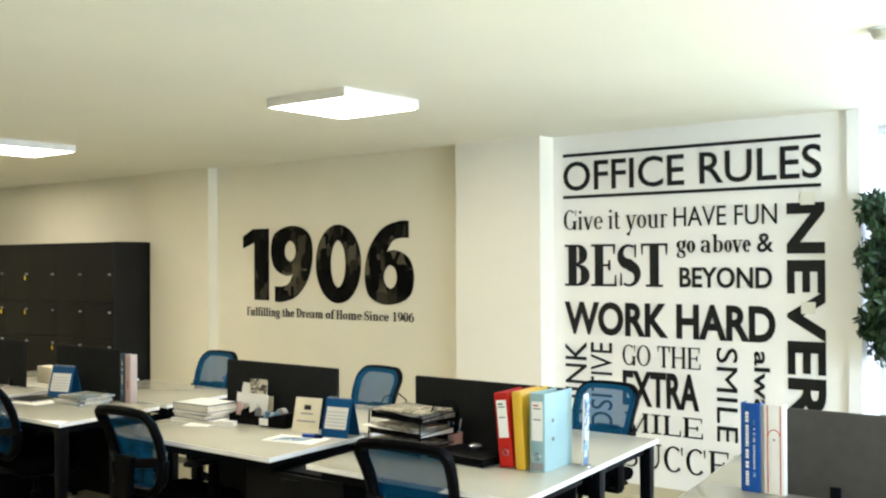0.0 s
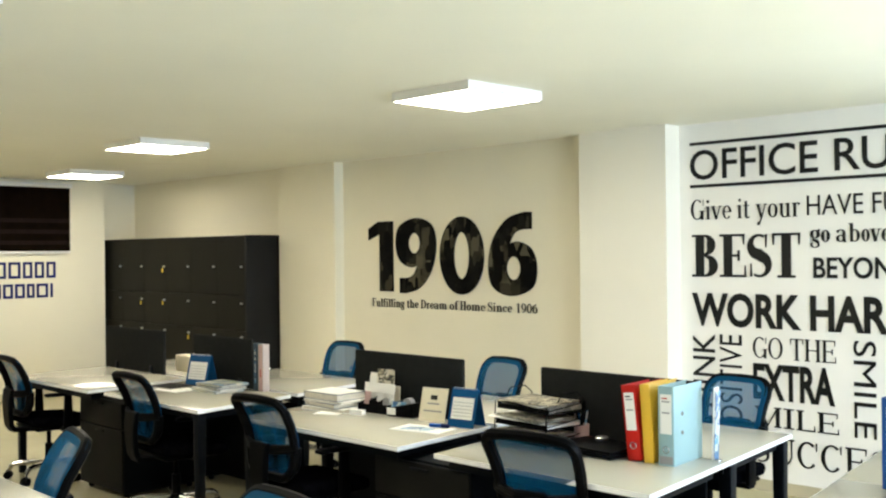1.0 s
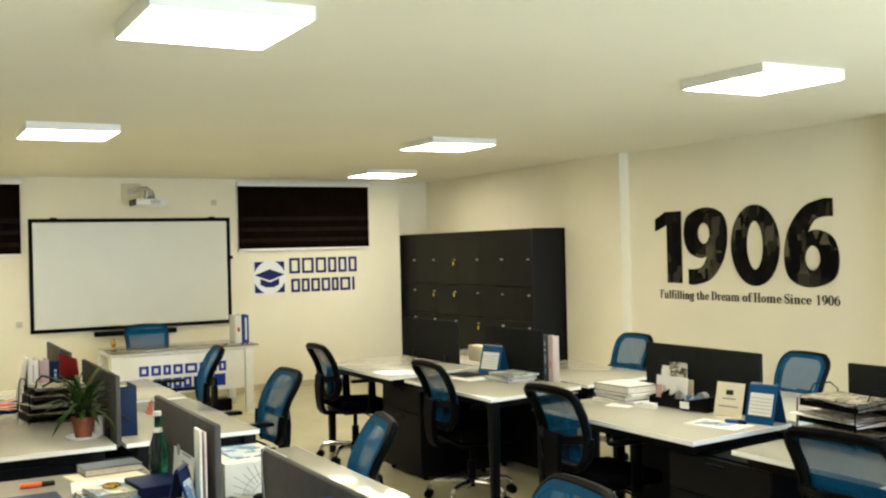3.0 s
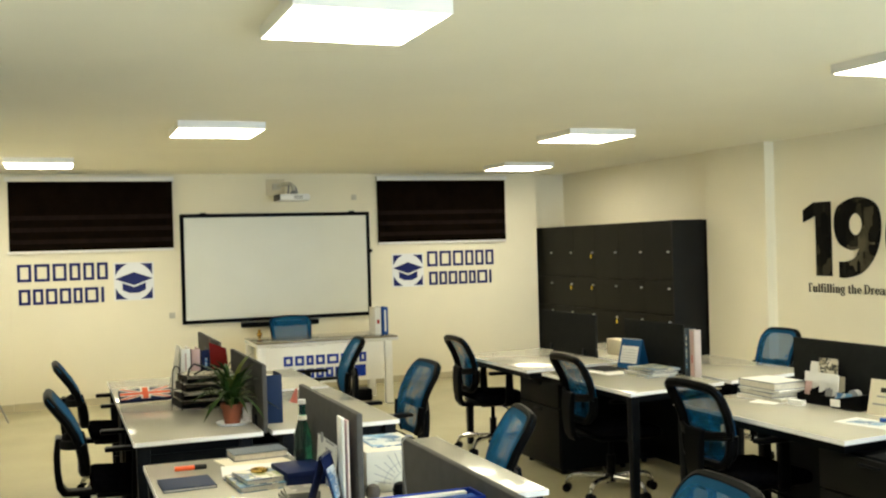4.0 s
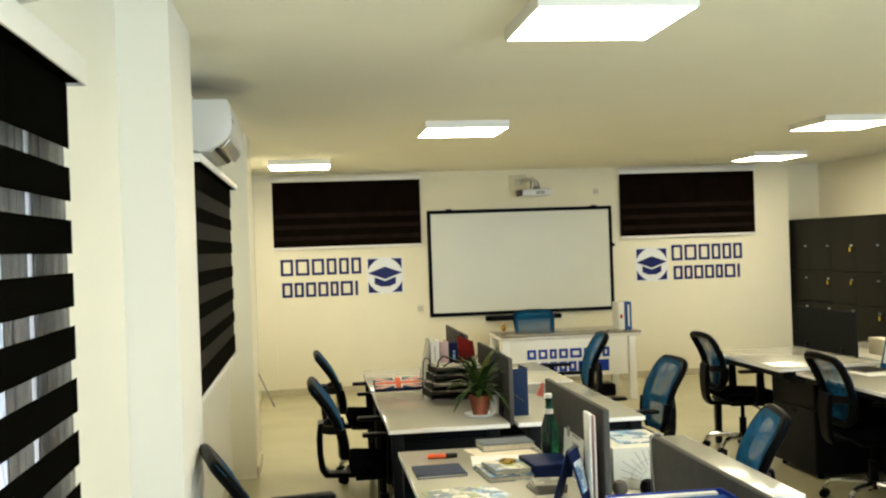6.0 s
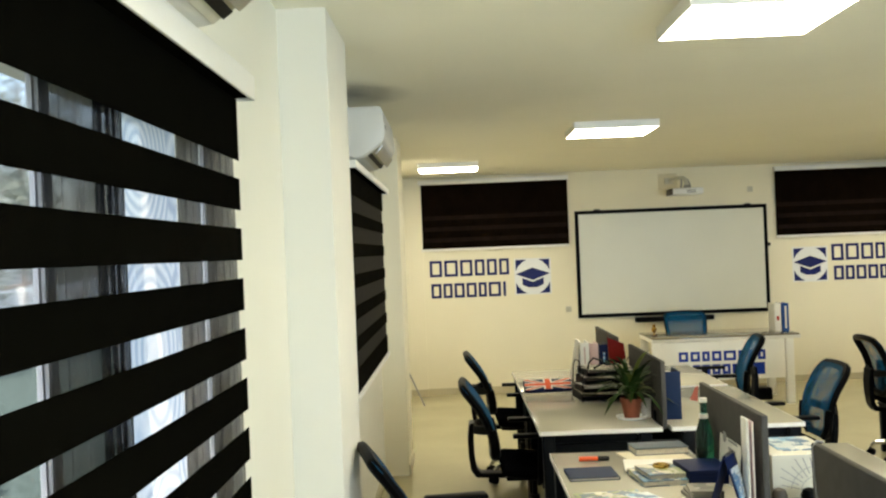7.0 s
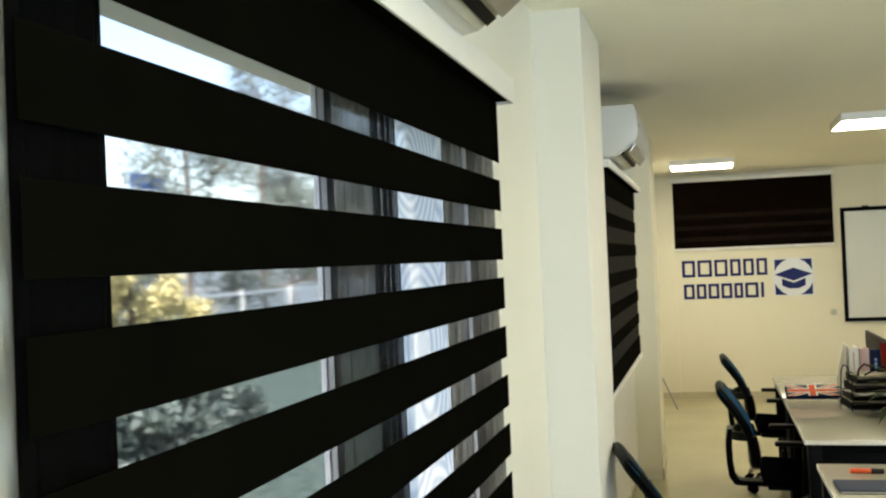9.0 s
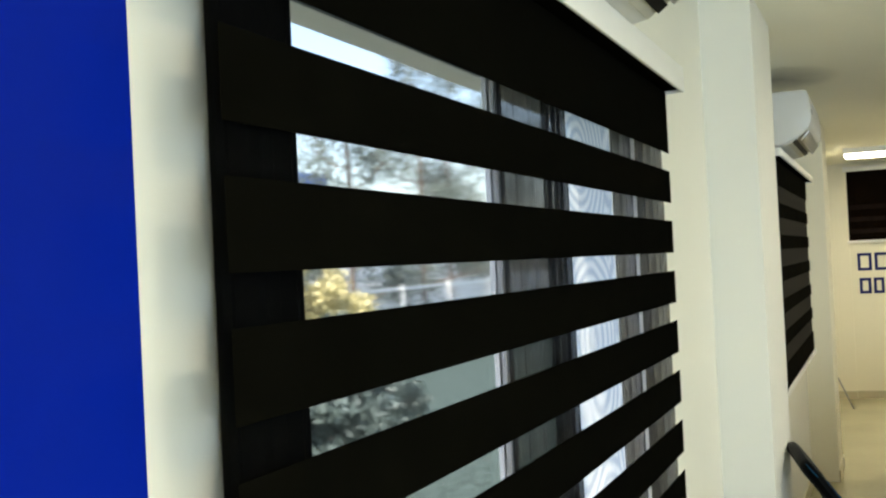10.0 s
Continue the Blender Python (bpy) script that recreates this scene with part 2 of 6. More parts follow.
def moire_sheer(name):
    """Pale sheer cloth that lets daylight glow through; moire interference painted into its colour."""
    m = mat(name, (0.70, 0.74, 0.78), 0.9, spec=0.0)
    nt = m.node_tree
    tc, vo, ns, rp = (nt.nodes.new("ShaderNode" + q) for q in ("TexCoord", "TexVoronoi", "TexNoise", "ValToRGB"))
    vo.inputs["Scale"].default_value, ns.inputs["Scale"].default_value = 3.4, 5.0
    k, sm, sn = (nt.nodes.new("ShaderNodeMath") for _ in range(3))
    k.operation, k.inputs[1].default_value = "MULTIPLY", 75.0
    sm.operation, sm.inputs[2].default_value = "MULTIPLY_ADD", 0.0
    sm.inputs[1].default_value = 9.0
    sn.operation = "SINE"
    nt.links.new(tc.outputs["Object"], vo.inputs["Vector"])
    nt.links.new(tc.outputs["Object"], ns.inputs["Vector"])
    nt.links.new(vo.outputs["Distance"], k.inputs[0])
    nt.links.new(ns.outputs["Fac"], sm.inputs[0])
    nt.links.new(k.outputs[0], sm.inputs[2])
    nt.links.new(sm.outputs[0], sn.inputs[0])
    rg = nt.nodes.new("ShaderNodeMapRange")
    rg.inputs[1].default_value = -1.0
    nt.links.new(sn.outputs[0], rg.inputs[0])
    rp.color_ramp.elements[0].color, rp.color_ramp.elements[1].color = (0.56, 0.66, 0.75, 1), (0.96, 0.99, 1.0, 1)
    nt.links.new(rg.outputs[0], rp.inputs[0])
    tl, tr = nt.nodes.new("ShaderNodeBsdfTranslucent"), nt.nodes.new("ShaderNodeBsdfTransparent")
    nt.links.new(rp.outputs[0], tl.inputs["Color"])
    a, b = nt.nodes.new("ShaderNodeMixShader"), nt.nodes.new("ShaderNodeMixShader")
    a.inputs[0].default_value, b.inputs[0].default_value = 0.98, 0.25
    nt.links.new(nt.nodes["Principled BSDF"].outputs[0], a.inputs[1])
    nt.links.new(tl.outputs[0], a.inputs[2])
    nt.links.new(a.outputs[0], b.inputs[1])
    nt.links.new(tr.outputs[0], b.inputs[2])
    nt.links.new(b.outputs[0], nt.nodes["Material Output"].inputs[0])
    return m


MOIRE = moire_sheer("pale_moire_sheer")
PATCH = mat("cream_tape", (0.74, 0.71, 0.60), 0.7, vary=0.04)


def printed(name, colors, scale, rough=0.35):
    """Printed paper: patches of a few flat inks with fine grain."""
    m = mat(name, colors[0], rough, vary=0.02)
    nt = m.node_tree
    tc, nz, vo, rp = nt.nodes.new("ShaderNodeTexCoord"), nt.nodes.new("ShaderNodeTexNoise"), nt.nodes.new("ShaderNodeTexVoronoi"), nt.nodes.new("ShaderNodeValToRGB")
    nz.inputs["Scale"].default_value, nz.inputs["Detail"].default_value = scale, 4
    vo.distance, vo.inputs["Scale"].default_value = "CHEBYCHEV", scale * 0.9
    nt.links.new(tc.outputs["Object"], nz.inputs["Vector"])
    nt.links.new(tc.outputs["Object"], vo.inputs["Vector"])
    mx = nt.nodes.new("ShaderNodeMix")
    mx.inputs["Factor"].default_value = 0.45
    sp = nt.nodes.new("ShaderNodeSeparateColor")
    nt.links.new(vo.outputs["Color"], sp.inputs[0])
    nt.links.new(nz.outputs["Fac"], mx.inputs["A"])
    nt.links.new(sp.outputs[0], mx.inputs["B"])
    rp.color_ramp.interpolation = "CONSTANT"
    e = rp.color_ramp.elements
    e[0].color, e[0].position = (*colors[0], 1), 0.0
    e[1].color, e[1].position = (*colors[-1], 1), 0.66
    for i, q in enumerate(colors[1:-1]):
        e.new(0.36 + 0.30 * i / max(1, len(colors) - 2)).color = (*q, 1)
    nt.links.new(mx.outputs["Result"], rp.inputs[0])
    nt.links.new(rp.outputs[0], nt.nodes["Principled BSDF"].inputs["Base Color"])
    return m


PHOTOC = printed("printed_photo", ((0.55, 0.50, 0.38), (0.10, 0.09, 0.06), (0.34, 0.30, 0.20), (0.02, 0.02, 0.018), (0.62, 0.58, 0.46)), 26)
MAGC = printed("magazine_cover", ((0.60, 0.57, 0.46), (0.05, 0.10, 0.16), (0.20, 0.24, 0.07), (0.45, 0.43, 0.36), (0.10, 0.22, 0.34)), 16)
SKYB = printed("pale_blue_print", ((0.12, 0.30, 0.48), (0.52, 0.56, 0.57), (0.05, 0.14, 0.28), (0.60, 0.61, 0.57)), 18)
OLIVE = printed("olive_cover", ((0.17, 0.165, 0.14), (0.24, 0.23, 0.19), (0.11, 0.11, 0.095), (0.31, 0.30, 0.26)), 13, 0.5)
NAVYB = mat("navy_notebook_cover", (0.010, 0.022, 0.058), 0.55, spec=0.1, vary=0.08)
WALLC = mat("pale_column_paint", (0.72, 0.70, 0.62), 0.7, vary=0.02, scale=1.3, bump=0.12, bscale=90)
WALLS = mat("window_wall_paint", (0.715, 0.695, 0.595), 0.75, vary=0.025, scale=1.3, bump=0.12, bscale=90)
# Lighter copy of WALL for column 2; the extra light is in the colour.
WALLN = mat("lit_cream_paint", (0.88, 0.84, 0.715), 0.7, vary=0.02, scale=1.3, bump=0.12, bscale=90)
PLANTER = mat("dark_planter", (0.05, 0.04, 0.03), 0.6, vary=0.1)
PINKN = mat("pink_note_paper", (0.62, 0.20, 0.16), 0.8, vary=0.08)
LEAFY = mat("yellow_garden_leaf", (0.40, 0.36, 0.17), 0.6, vary=0.3, scale=3)
DCURT = mat("dark_curtain_cloth", (0.0022, 0.0020, 0.0015), 0.95, vary=0.2, scale=14, spec=0.05)
PEDM = mat("charcoal_cabinet_board", (0.006, 0.0058, 0.005), 0.5, spec=0.1, vary=0.1, scale=9, bump=0.08, bscale=400)


def smudge(name, color, most):
    """A soft-edged stain that fades out from the middle of its object."""
    m = mat(name, color, 0.9, vary=0.3, scale=6)
    nt = m.node_tree
    tc, gr, nz = nt.nodes.new("ShaderNodeTexCoord"), nt.nodes.new("ShaderNodeTexGradient"), nt.nodes.new("ShaderNodeTexNoise")
    gr.gradient_type = "SPHERICAL"
    nz.inputs["Scale"].default_value = 5
    mp = nt.nodes.new("ShaderNodeMapping")
    mp.inputs["Scale"].default_value = (2.5, 3.6, 2.0)
    nt.links.new(tc.outputs["Object"], mp.inputs["Vector"])
    nt.links.new(mp.outputs[0], gr.inputs["Vector"])
    nt.links.new(tc.outputs["Object"], nz.inputs["Vector"])
    mu, m2 = nt.nodes.new("ShaderNodeMath"), nt.nodes.new("ShaderNodeMath")
    mu.operation, m2.operation = "MULTIPLY", "MULTIPLY"
    nt.links.new(gr.outputs["Fac"], mu.inputs[0])
    nt.links.new(nz.outputs["Fac"], mu.inputs[1])
    nt.links.new(mu.outputs[0], m2.inputs[0])
    m2.inputs[1].default_value = most
    nt.links.new(m2.outputs[0], nt.nodes["Principled BSDF"].inputs["Alpha"])
    return m


SOOT = smudge("soot_stain", (0.12, 0.12, 0.11), 0.30)
BLINDW = mat("brown_black_blind_cloth", (0.0058, 0.0036, 0.0022), 0.9, spec=0.0, vary=0.3, scale=5, bump=0.3, bscale=900)
SHEERW = mat("closed_brown_cloth", (0.0098, 0.0055, 0.0042), 0.9, spec=0.1, vary=0.3, scale=9)
BOXC = mat("grey_white_card", (0.56, 0.54, 0.45), 0.7, vary=0.06, scale=10)


# ---------------------------------------------------------------- mesh helpers
def box(bm, x0, x1, y0, y1, z0, z1, bev=0.0, m=None):
    mm = Matrix.Translation(((x0 + x1) / 2, (y0 + y1) / 2, (z0 + z1) / 2)) @ Matrix.Diagonal((abs(x1 - x0), abs(y1 - y0), abs(z1 - z0), 1))
    vs = bmesh.ops.create_cube(bm, size=1, matrix=(m @ mm) if m else mm)["verts"]
    if bev:
        es = list({e for v in vs for e in v.link_edges})
        bmesh.ops.bevel(bm, geom=es, offset=bev, segments=2, profile=0.5, affect="EDGES")
    return bm


def cyl(bm, p0, p1, r0, r1=None, seg=14):
    p0, p1 = Vector(p0), Vector(p1)
    d = p1 - p0
    m = Matrix.Translation((p0 + p1) / 2) @ d.to_track_quat("Z", "Y").to_matrix().to_4x4()
    bmesh.ops.create_cone(bm, cap_ends=True, segments=seg, radius1=r0, radius2=r0 if r1 is None else r1, depth=d.length, matrix=m)
    return bm


def tube(bm, pts, r, seg=8, closed=False):
    """A round bar along points."""
    pts = [Vector(p) for p in pts]
    n, rings = len(pts), []
    side = None
    for i, p in enumerate(pts):
        a = pts[(i - 1) % n] if closed or i else p
        b = pts[(i + 1) % n] if closed or i < n - 1 else p
        d = (b - a).normalized()
        ref = side if side is not None else (Vector((0, 0, 1)) if abs(d.z) < 0.9 else Vector((1, 0, 0)))
        u = (ref - d * ref.dot(d)).normalized()
        side = u
        v = d.cross(u)
        rings.append([bm.verts.new(p + r * (math.cos(k * 2 * math.pi / seg) * u + math.sin(k * 2 * math.pi / seg) * v)) for k in range(seg)])
    for i in range(n if closed else n - 1):
        a, b = rings[i], rings[(i + 1) % n]
        for k in range(seg):
            bm.faces.new((a[k], a[(k + 1) % seg], b[(k + 1) % seg], b[k]))
    if not closed:
        bm.faces.new(rings[0][::-1]), bm.faces.new(rings[-1])
    return bm


def turned(bm, prof, seg=20, m=None):
    """A body turned round z from (radius, height) pairs."""
    rings = []
    for r, z in prof:
        ring = [bm.verts.new((r * math.cos(k * 2 * math.pi / seg), r * math.sin(k * 2 * math.pi / seg), z)) for k in range(seg)]
        rings.append(ring)
    for a, b in zip(rings, rings[1:]):
        for k in range(seg):
            bm.faces.new((a[k], a[(k + 1) % seg], b[(k + 1) % seg], b[k]))
    bm.faces.new(rings[0][::-1]), bm.faces.new(rings[-1])
    if m:
        bmesh.ops.transform(bm, matrix=m, verts=[v for ring in rings for v in ring])
    return bm


def link_mesh(name, bm, material, smooth=35.0):
    me = bpy.data.meshes.new(name)
    bmesh.ops.recalc_face_normals(bm, faces=bm.faces)
    bm.to_mesh(me)
    bm.free()
    me.materials.append(material)
    if smooth:
        me.shade_smooth()
        me.set_sharp_from_angle(angle=radians(smooth))
    return new(name, me)


def part(name, bm, material, parent, label=""):
    ob = link_mesh(name, bm, material)
    ob.parent = parent
    if label:
        ob["label"] = label
    return ob


def thing(name, label, category, m=None, group="", kind=""):
    ob = new(name)
    ob.empty_display_size = 0.1
    if m is not None:
        ob.matrix_basis = m
    return tagged(ob, label, category, group, kind)


def solid(name, bm, material, label, category, m=None, group="", kind="", smooth=35.0):
    ob = link_mesh(name, bm, material, smooth)
    if m is not None:
        ob.matrix_basis = m
    return tagged(ob, label, category, group, kind)


def B():
    return bmesh.new()


def structure(name, material, label, category, *boxes):
    bm = B()
    for b in boxes:
        box(bm, *b)
    return solid(name, bm, material, label, category, kind="structure", smooth=0)


def letters(name, text, x0, x1, z0, z1, material, m, parent, bold=0.0, turn=0, depth=0.003):
    """Words filling a rectangle of the plane m (its x to the right, its y up), a part for each letter; turn: degrees, 90 reads upwards, -90 downwards."""
    cu = bpy.data.curves.new(name, "FONT")
    cu.body, cu.extrude, cu.offset, cu.resolution_u = text, 0.004, bold, 4
    tmp = bpy.data.objects.new(name, cu)
    scene.collection.objects.link(tmp)
    bpy.context.view_layer.update()
    me = bpy.data.meshes.new_from_object(tmp.evaluated_get(bpy.context.evaluated_depsgraph_get()))
    bpy.data.objects.remove(tmp)
    co = np.empty(len(me.vertices) * 3)
    me.vertices.foreach_get("co", co)
    co = co.reshape(-1, 3)
    # islands, then letters: islands that overlap along the line of reading
    root = list(range(len(co)))
    def find(a):
        while root[a] != a:
            root[a] = root[root[a]]
            a = root[a]
        return a
    for e in me.edges:
        a, b = find(e.vertices[0]), find(e.vertices[1])
        root[a] = b
    spans = {}
    for k in range(len(co)):
        r = find(k)
        lo, hi = spans.get(r, (9e9, -9e9))
        spans[r] = (min(lo, co[k, 0]), max(hi, co[k, 0]))
    runs = []
    for r, (lo, hi) in sorted(spans.items(), key=lambda q: q[1][0]):
        if runs and lo < runs[-1][1] - 0.3 * (hi - lo):
            runs[-1][1] = max(runs[-1][1], hi)
            runs[-1][2].add(r)
        else:
            runs.append([lo, hi, {r}])
    whose = {r: i for i, run in enumerate(runs) for r in run[2]}
    c, s = math.cos(radians(turn)), math.sin(radians(turn))
    flat = np.stack([c * co[:, 0] - s * co[:, 1], s * co[:, 0] + c * co[:, 1], co[:, 2]], 1)
    lo, hi = flat.min(0), flat.max(0)
    flat = (flat - lo) / (hi - lo) * (x1 - x0, z1 - z0, depth) + (x0, z0, 0)
    polys = [tuple(q.vertices) for q in me.polygons]
    for i in range(len(runs)):
        mine = [q for q in polys if whose[find(q[0])] == i]
        used = sorted({v for q in mine for v in q})
        back = {v: k for k, v in enumerate(used)}
        part_me = bpy.data.meshes.new("letter")
        part_me.from_pydata([tuple(m @ Vector(flat[v])) for v in used], [], [tuple(back[v] for v in q) for q in mine])
        part_me.materials.append(material)
        ob = new(name, part_me)
        ob.parent = parent
    bpy.data.meshes.remove(me)


# ---------------------------------------------------------------- the room
CZ = 2.555          # ceiling
XW, XE = -11.85, 3.0
YS, YN = -0.64, 6.53

structure("floor", FLOOR, "glossy cream polished porcelain floor", "floor", (XW - 0.4, XE + 0.2, YS - 0.25, 7.0, -0.1, 0.0))
structure("ceiling", CEIL, "smooth cream-white painted ceiling", "ceiling", (XW - 0.4, XE + 0.2, YS - 0.25, 7.0, CZ, CZ + 0.15))

# west wall, with two high windows behind blinds
structure("wall_west", WALL, "cream painted end wall", "wall",
          (XW - 0.2, XW, YS - 0.25, -0.38, 0, CZ), (XW - 0.2, XW, -0.38, 1.22, 0, 1.76), (XW - 0.2, XW, -0.38, 1.22, 2.42, CZ),
          (XW - 0.2, XW, 1.22, 3.77, 0, CZ), (XW - 0.2, XW, 3.77, 5.34, 0, 1.76), (XW - 0.2, XW, 3.77, 5.34, 2.42, CZ),
          (XW - 0.2, XW, 5.34, 5.86, 0, CZ), (XW - 0.4, XW - 0.2, 5.86, 7.0, 0, CZ))
structure("wall_west_boxing", WALL, "cream boxed-in pipe run in the corner", "trim", (XW, XW + 0.04, YS, -0.43, 0, CZ))

# north wall: recesses between columns
structure("wall_north_lockers", WALL, "cream wall of the locker recess", "wall", (XW - 0.2, -8.81, 6.37, 7.0, 0, CZ))
structure("wall_column_1", WALL, "cream painted column", "column", (-8.81, -7.875, 6.31, 7.0, 0, CZ))
structure("wall_north_digits", WALL, "cream wall with large printed digits", "wall", (-7.875, -4.85, 6.42, 7.0, 0, CZ))
structure("wall_column_2", WALLN, "cream painted column", "column", (-4.85, -4.07, 6.31, 7.0, 0, CZ))
structure("wall_north_rules", WALLW, "white wall with black vinyl words", "wall", (-4.07, -1.94, 6.49, 7.0, 0, CZ))
structure("wall_column_3", WALLW, "narrow white column beside the window", "column", (-1.94, -1.86, 6.455, 7.0, 0, CZ))
structure("wall_north_window", WALLW, "white wall round the window", "wall",
          (-1.88, 0.4, 6.7, 7.0, 0, 0.62), (-1.88, 0.4, 6.7, 7.0, 2.48, CZ), (0.4, XE, 6.7, 7.0, 0, CZ))

# south wall with two windows, pillars proud of it
structure("wall_south", WALLS, "cream window wall", "wall",
          (XW - 0.2, -6.62, YS - 0.25, YS, 0, CZ), (-6.62, -5.0, YS - 0.25, YS, 0, 1.05), (-6.62, -5.0, YS - 0.25, YS, 2.06, CZ),
          (-5.0, -2.66, YS - 0.25, YS, 0, CZ), (-2.66, -0.665, YS - 0.25, YS, 0, 0.95), (-2.66, -0.665, YS - 0.25, YS, 2.05, CZ),
          (-0.665, XE, YS - 0.25, YS, 0, CZ))
structure("wall_pillar_1", WALLC, "cream painted pillar proud of the window wall", "column", (-4.115, -3.48, YS, -0.467, 0, CZ))
structure("wall_pillar_2", WALL, "cream painted pillar proud of the window wall", "column", (-8.2, -7.6, YS, -0.46, 0, CZ))

# east wall: a wide glazed front
structure("wall_east", WALLW, "white wall round the glazed front", "wall",
          (XE, XE + 0.2, YS - 0.25, 2.1, 0, CZ), (XE, XE + 0.2, 2.1, 6.0, 0, 0.25), (XE, XE + 0.2, 2.1, 6.0, 2.5, CZ), (XE, XE + 0.2, 6.0, 7.0, 0, CZ))

SK = 0.012
structure("baseboard", SKIRT, "low cream tile skirting", "baseboard",
          (XW, XW + SK, -0.43, 5.86, 0, 0.08), (XW + 0.04, XW + 0.04 + SK, YS, -0.43, 0, 0.08), (XW, -8.81, 6.37 - SK, 6.37, 0, 0.08), (-8.81, -7.875, 6.31 - SK, 6.31, 0, 0.08),
          (-7.875, -4.85, 6.42 - SK, 6.42, 0, 0.08), (-4.85, -4.07, 6.31 - SK, 6.31, 0, 0.08), (-4.07, -1.94, 6.49 - SK, 6.49, 0, 0.08),
          (-4.115, -3.48, -0.467, -0.467 + SK, 0, 0.08), (-8.2, -7.6, -0.46, -0.46 + SK, 0, 0.08), (XW, -8.2, YS, YS + SK, 0, 0.08),
          (-7.6, -4.115, YS, YS + SK, 0, 0.08), (-3.48, XE, YS, YS + SK, 0, 0.08))


def window(name, label, axis, at, a0, a1, z0, z1, bars, head=None):
    """A white framed window in the plane axis = at, with upright bars at the given places."""
    ob = thing(name, label, "window", kind="structure")
    def put(bm, a, b, c, d, t0, t1):
        box(bm, *((at + t0, at + t1, a, b) if axis == "x" else (a, b, at + t0, at + t1)), c, d, 0.004)
    fr = B()
    w = 0.05
    put(fr, a0, a1, z0, z0 + w, -0.03, 0.03)
    put(fr, a0, a0 + w, z0 + w, z1 - w, -0.03, 0.03), put(fr, a1 - w, a1, z0 + w, z1 - w, -0.03, 0.03)
    part("window_frame", fr, ALU, ob)
    hd = B()
    put(hd, a0, a1, z1 - w, z1, -0.03, 0.03)
    part("head_rail", hd, head or ALU, ob, "head rail with its shade painted dark grey" if head else "")
    edges = [a0 + w] + [q for b in bars for q in (b - 0.018, b + 0.018)] + [a1 - w]
    for b in bars:
        bm = B()
        put(bm, b - 0.018, b + 0.018, z0 + w, z1 - w, -0.014, 0.014)
        part("mullion", bm, ALU, ob)
    for i in range(0, len(edges), 2):
        bm = B()
        box(bm, *((at - 0.003, at + 0.003, edges[i], edges[i + 1]) if axis == "x" else (edges[i], edges[i + 1], at - 0.003, at + 0.003)), z0 + w, z1 - w)
        p = part("pane", bm, PANE, ob)
        p.visible_shadow = False
    return ob


window("window_1", "white framed sliding window behind a striped blind", "y", YS - 0.06, -2.66, -0.665, 0.95, 2.05, [-2.59, -1.533], HEADR)
window("window_2", "white framed window behind a closed blind", "y", YS - 0.14, -6.62, -5.0, 1.05, 2.06, [-5.8])
window("window_3", "white framed high window behind a dark blind", "x", XW - 0.1, -0.38, 1.22, 1.76, 2.42, [0.42])
window("window_4", "white framed high window behind a dark blind", "x", XW - 0.1, 3.77, 5.34, 1.76, 2.42, [4.55])
window("window_5", "white framed window full of daylight", "y", 6.85, -1.88, 0.4, 0.62, 2.48, [-0.7])
window("window_6", "wide glazed front full of daylight", "x", XE + 0.1, 2.1, 6.0, 0.25, 2.5, [3.4, 4.7])

# ---------------------------------------------------------------- words on the north wall
WN = Matrix(((1, 0, 0, 0), (0, 0, -1, 6.417), (0, 1, 0, 0), (0, 0, 0, 1)))
WR = Matrix(((1, 0, 0, 0), (0, 0, -1, 6.487), (0, 1, 0, 0), (0, 0, 0, 1)))
digits = thing("wall_digits", "large dark printed digits 1906 stuck on the cream wall", "wall sign")
bm = B()
_one = [(-7.48, 1.775), (-7.48, 1.885), (-7.34, 1.95), (-7.13, 1.95), (-7.13, 1.29), (-7.32, 1.29), (-7.32, 1.83)]
vs = [bm.verts.new((x, 6.417, z)) for x, z in _one]
f0 = bm.faces.new(vs)
for g in bmesh.ops.extrude_face_region(bm, geom=[f0])["geom"]:
    if isinstance(g, bmesh.types.BMVert):
        g.co.y -= 0.012
part("digit", bm, PHOTO, digits)


def outline(corners):
    """A smooth outline through (u, v, sharp) points."""
    out, n = [], len(corners)
    for i in range(n):
        p0, p1, p2, p3 = (Vector(corners[(i + k) % n][:2]) for k in (-1, 0, 1, 2))
        if corners[i][2]:
            p0 = p1
        if corners[(i + 1) % n][2]:
            p3 = p2
        straight = corners[i][2] and corners[(i + 1) % n][2]
        for k in range(1 if straight else 5):
            t = k / 5
            out.append(0.5 * (2 * p1 + (p2 - p0) * t + (2 * p0 - 5 * p1 + 4 * p2 - p3) * t * t + (3 * p1 - p0 - 3 * p2 + p3) * t ** 3))
    return out


def digit_shape(outer, hole, x0, x1, z0, z1):
    """A heavy digit: an outline with one elliptic eye (u, v, ru, rv), 12 mm thick."""
    bm = B()
    u, v, ru, rv = hole
    eye = [Vector((u + ru * math.cos(k * math.pi / 16), v + rv * math.sin(k * math.pi / 16))) for k in range(32)]
    edges = []
    for loop in (outer, eye):
        vs = [bm.verts.new((x0 + p.x * (x1 - x0), 6.417, z0 + p.y * (z1 - z0))) for p in loop]
        edges += [bm.edges.new((p, q)) for p, q in zip(vs, vs[1:] + vs[:1])]
    bmesh.ops.triangle_fill(bm, use_beauty=True, edges=edges)
    for g in bmesh.ops.extrude_face_region(bm, geom=bm.faces[:])["geom"]:
        if isinstance(g, bmesh.types.BMVert):
            g.co.y -= 0.012
    return bm


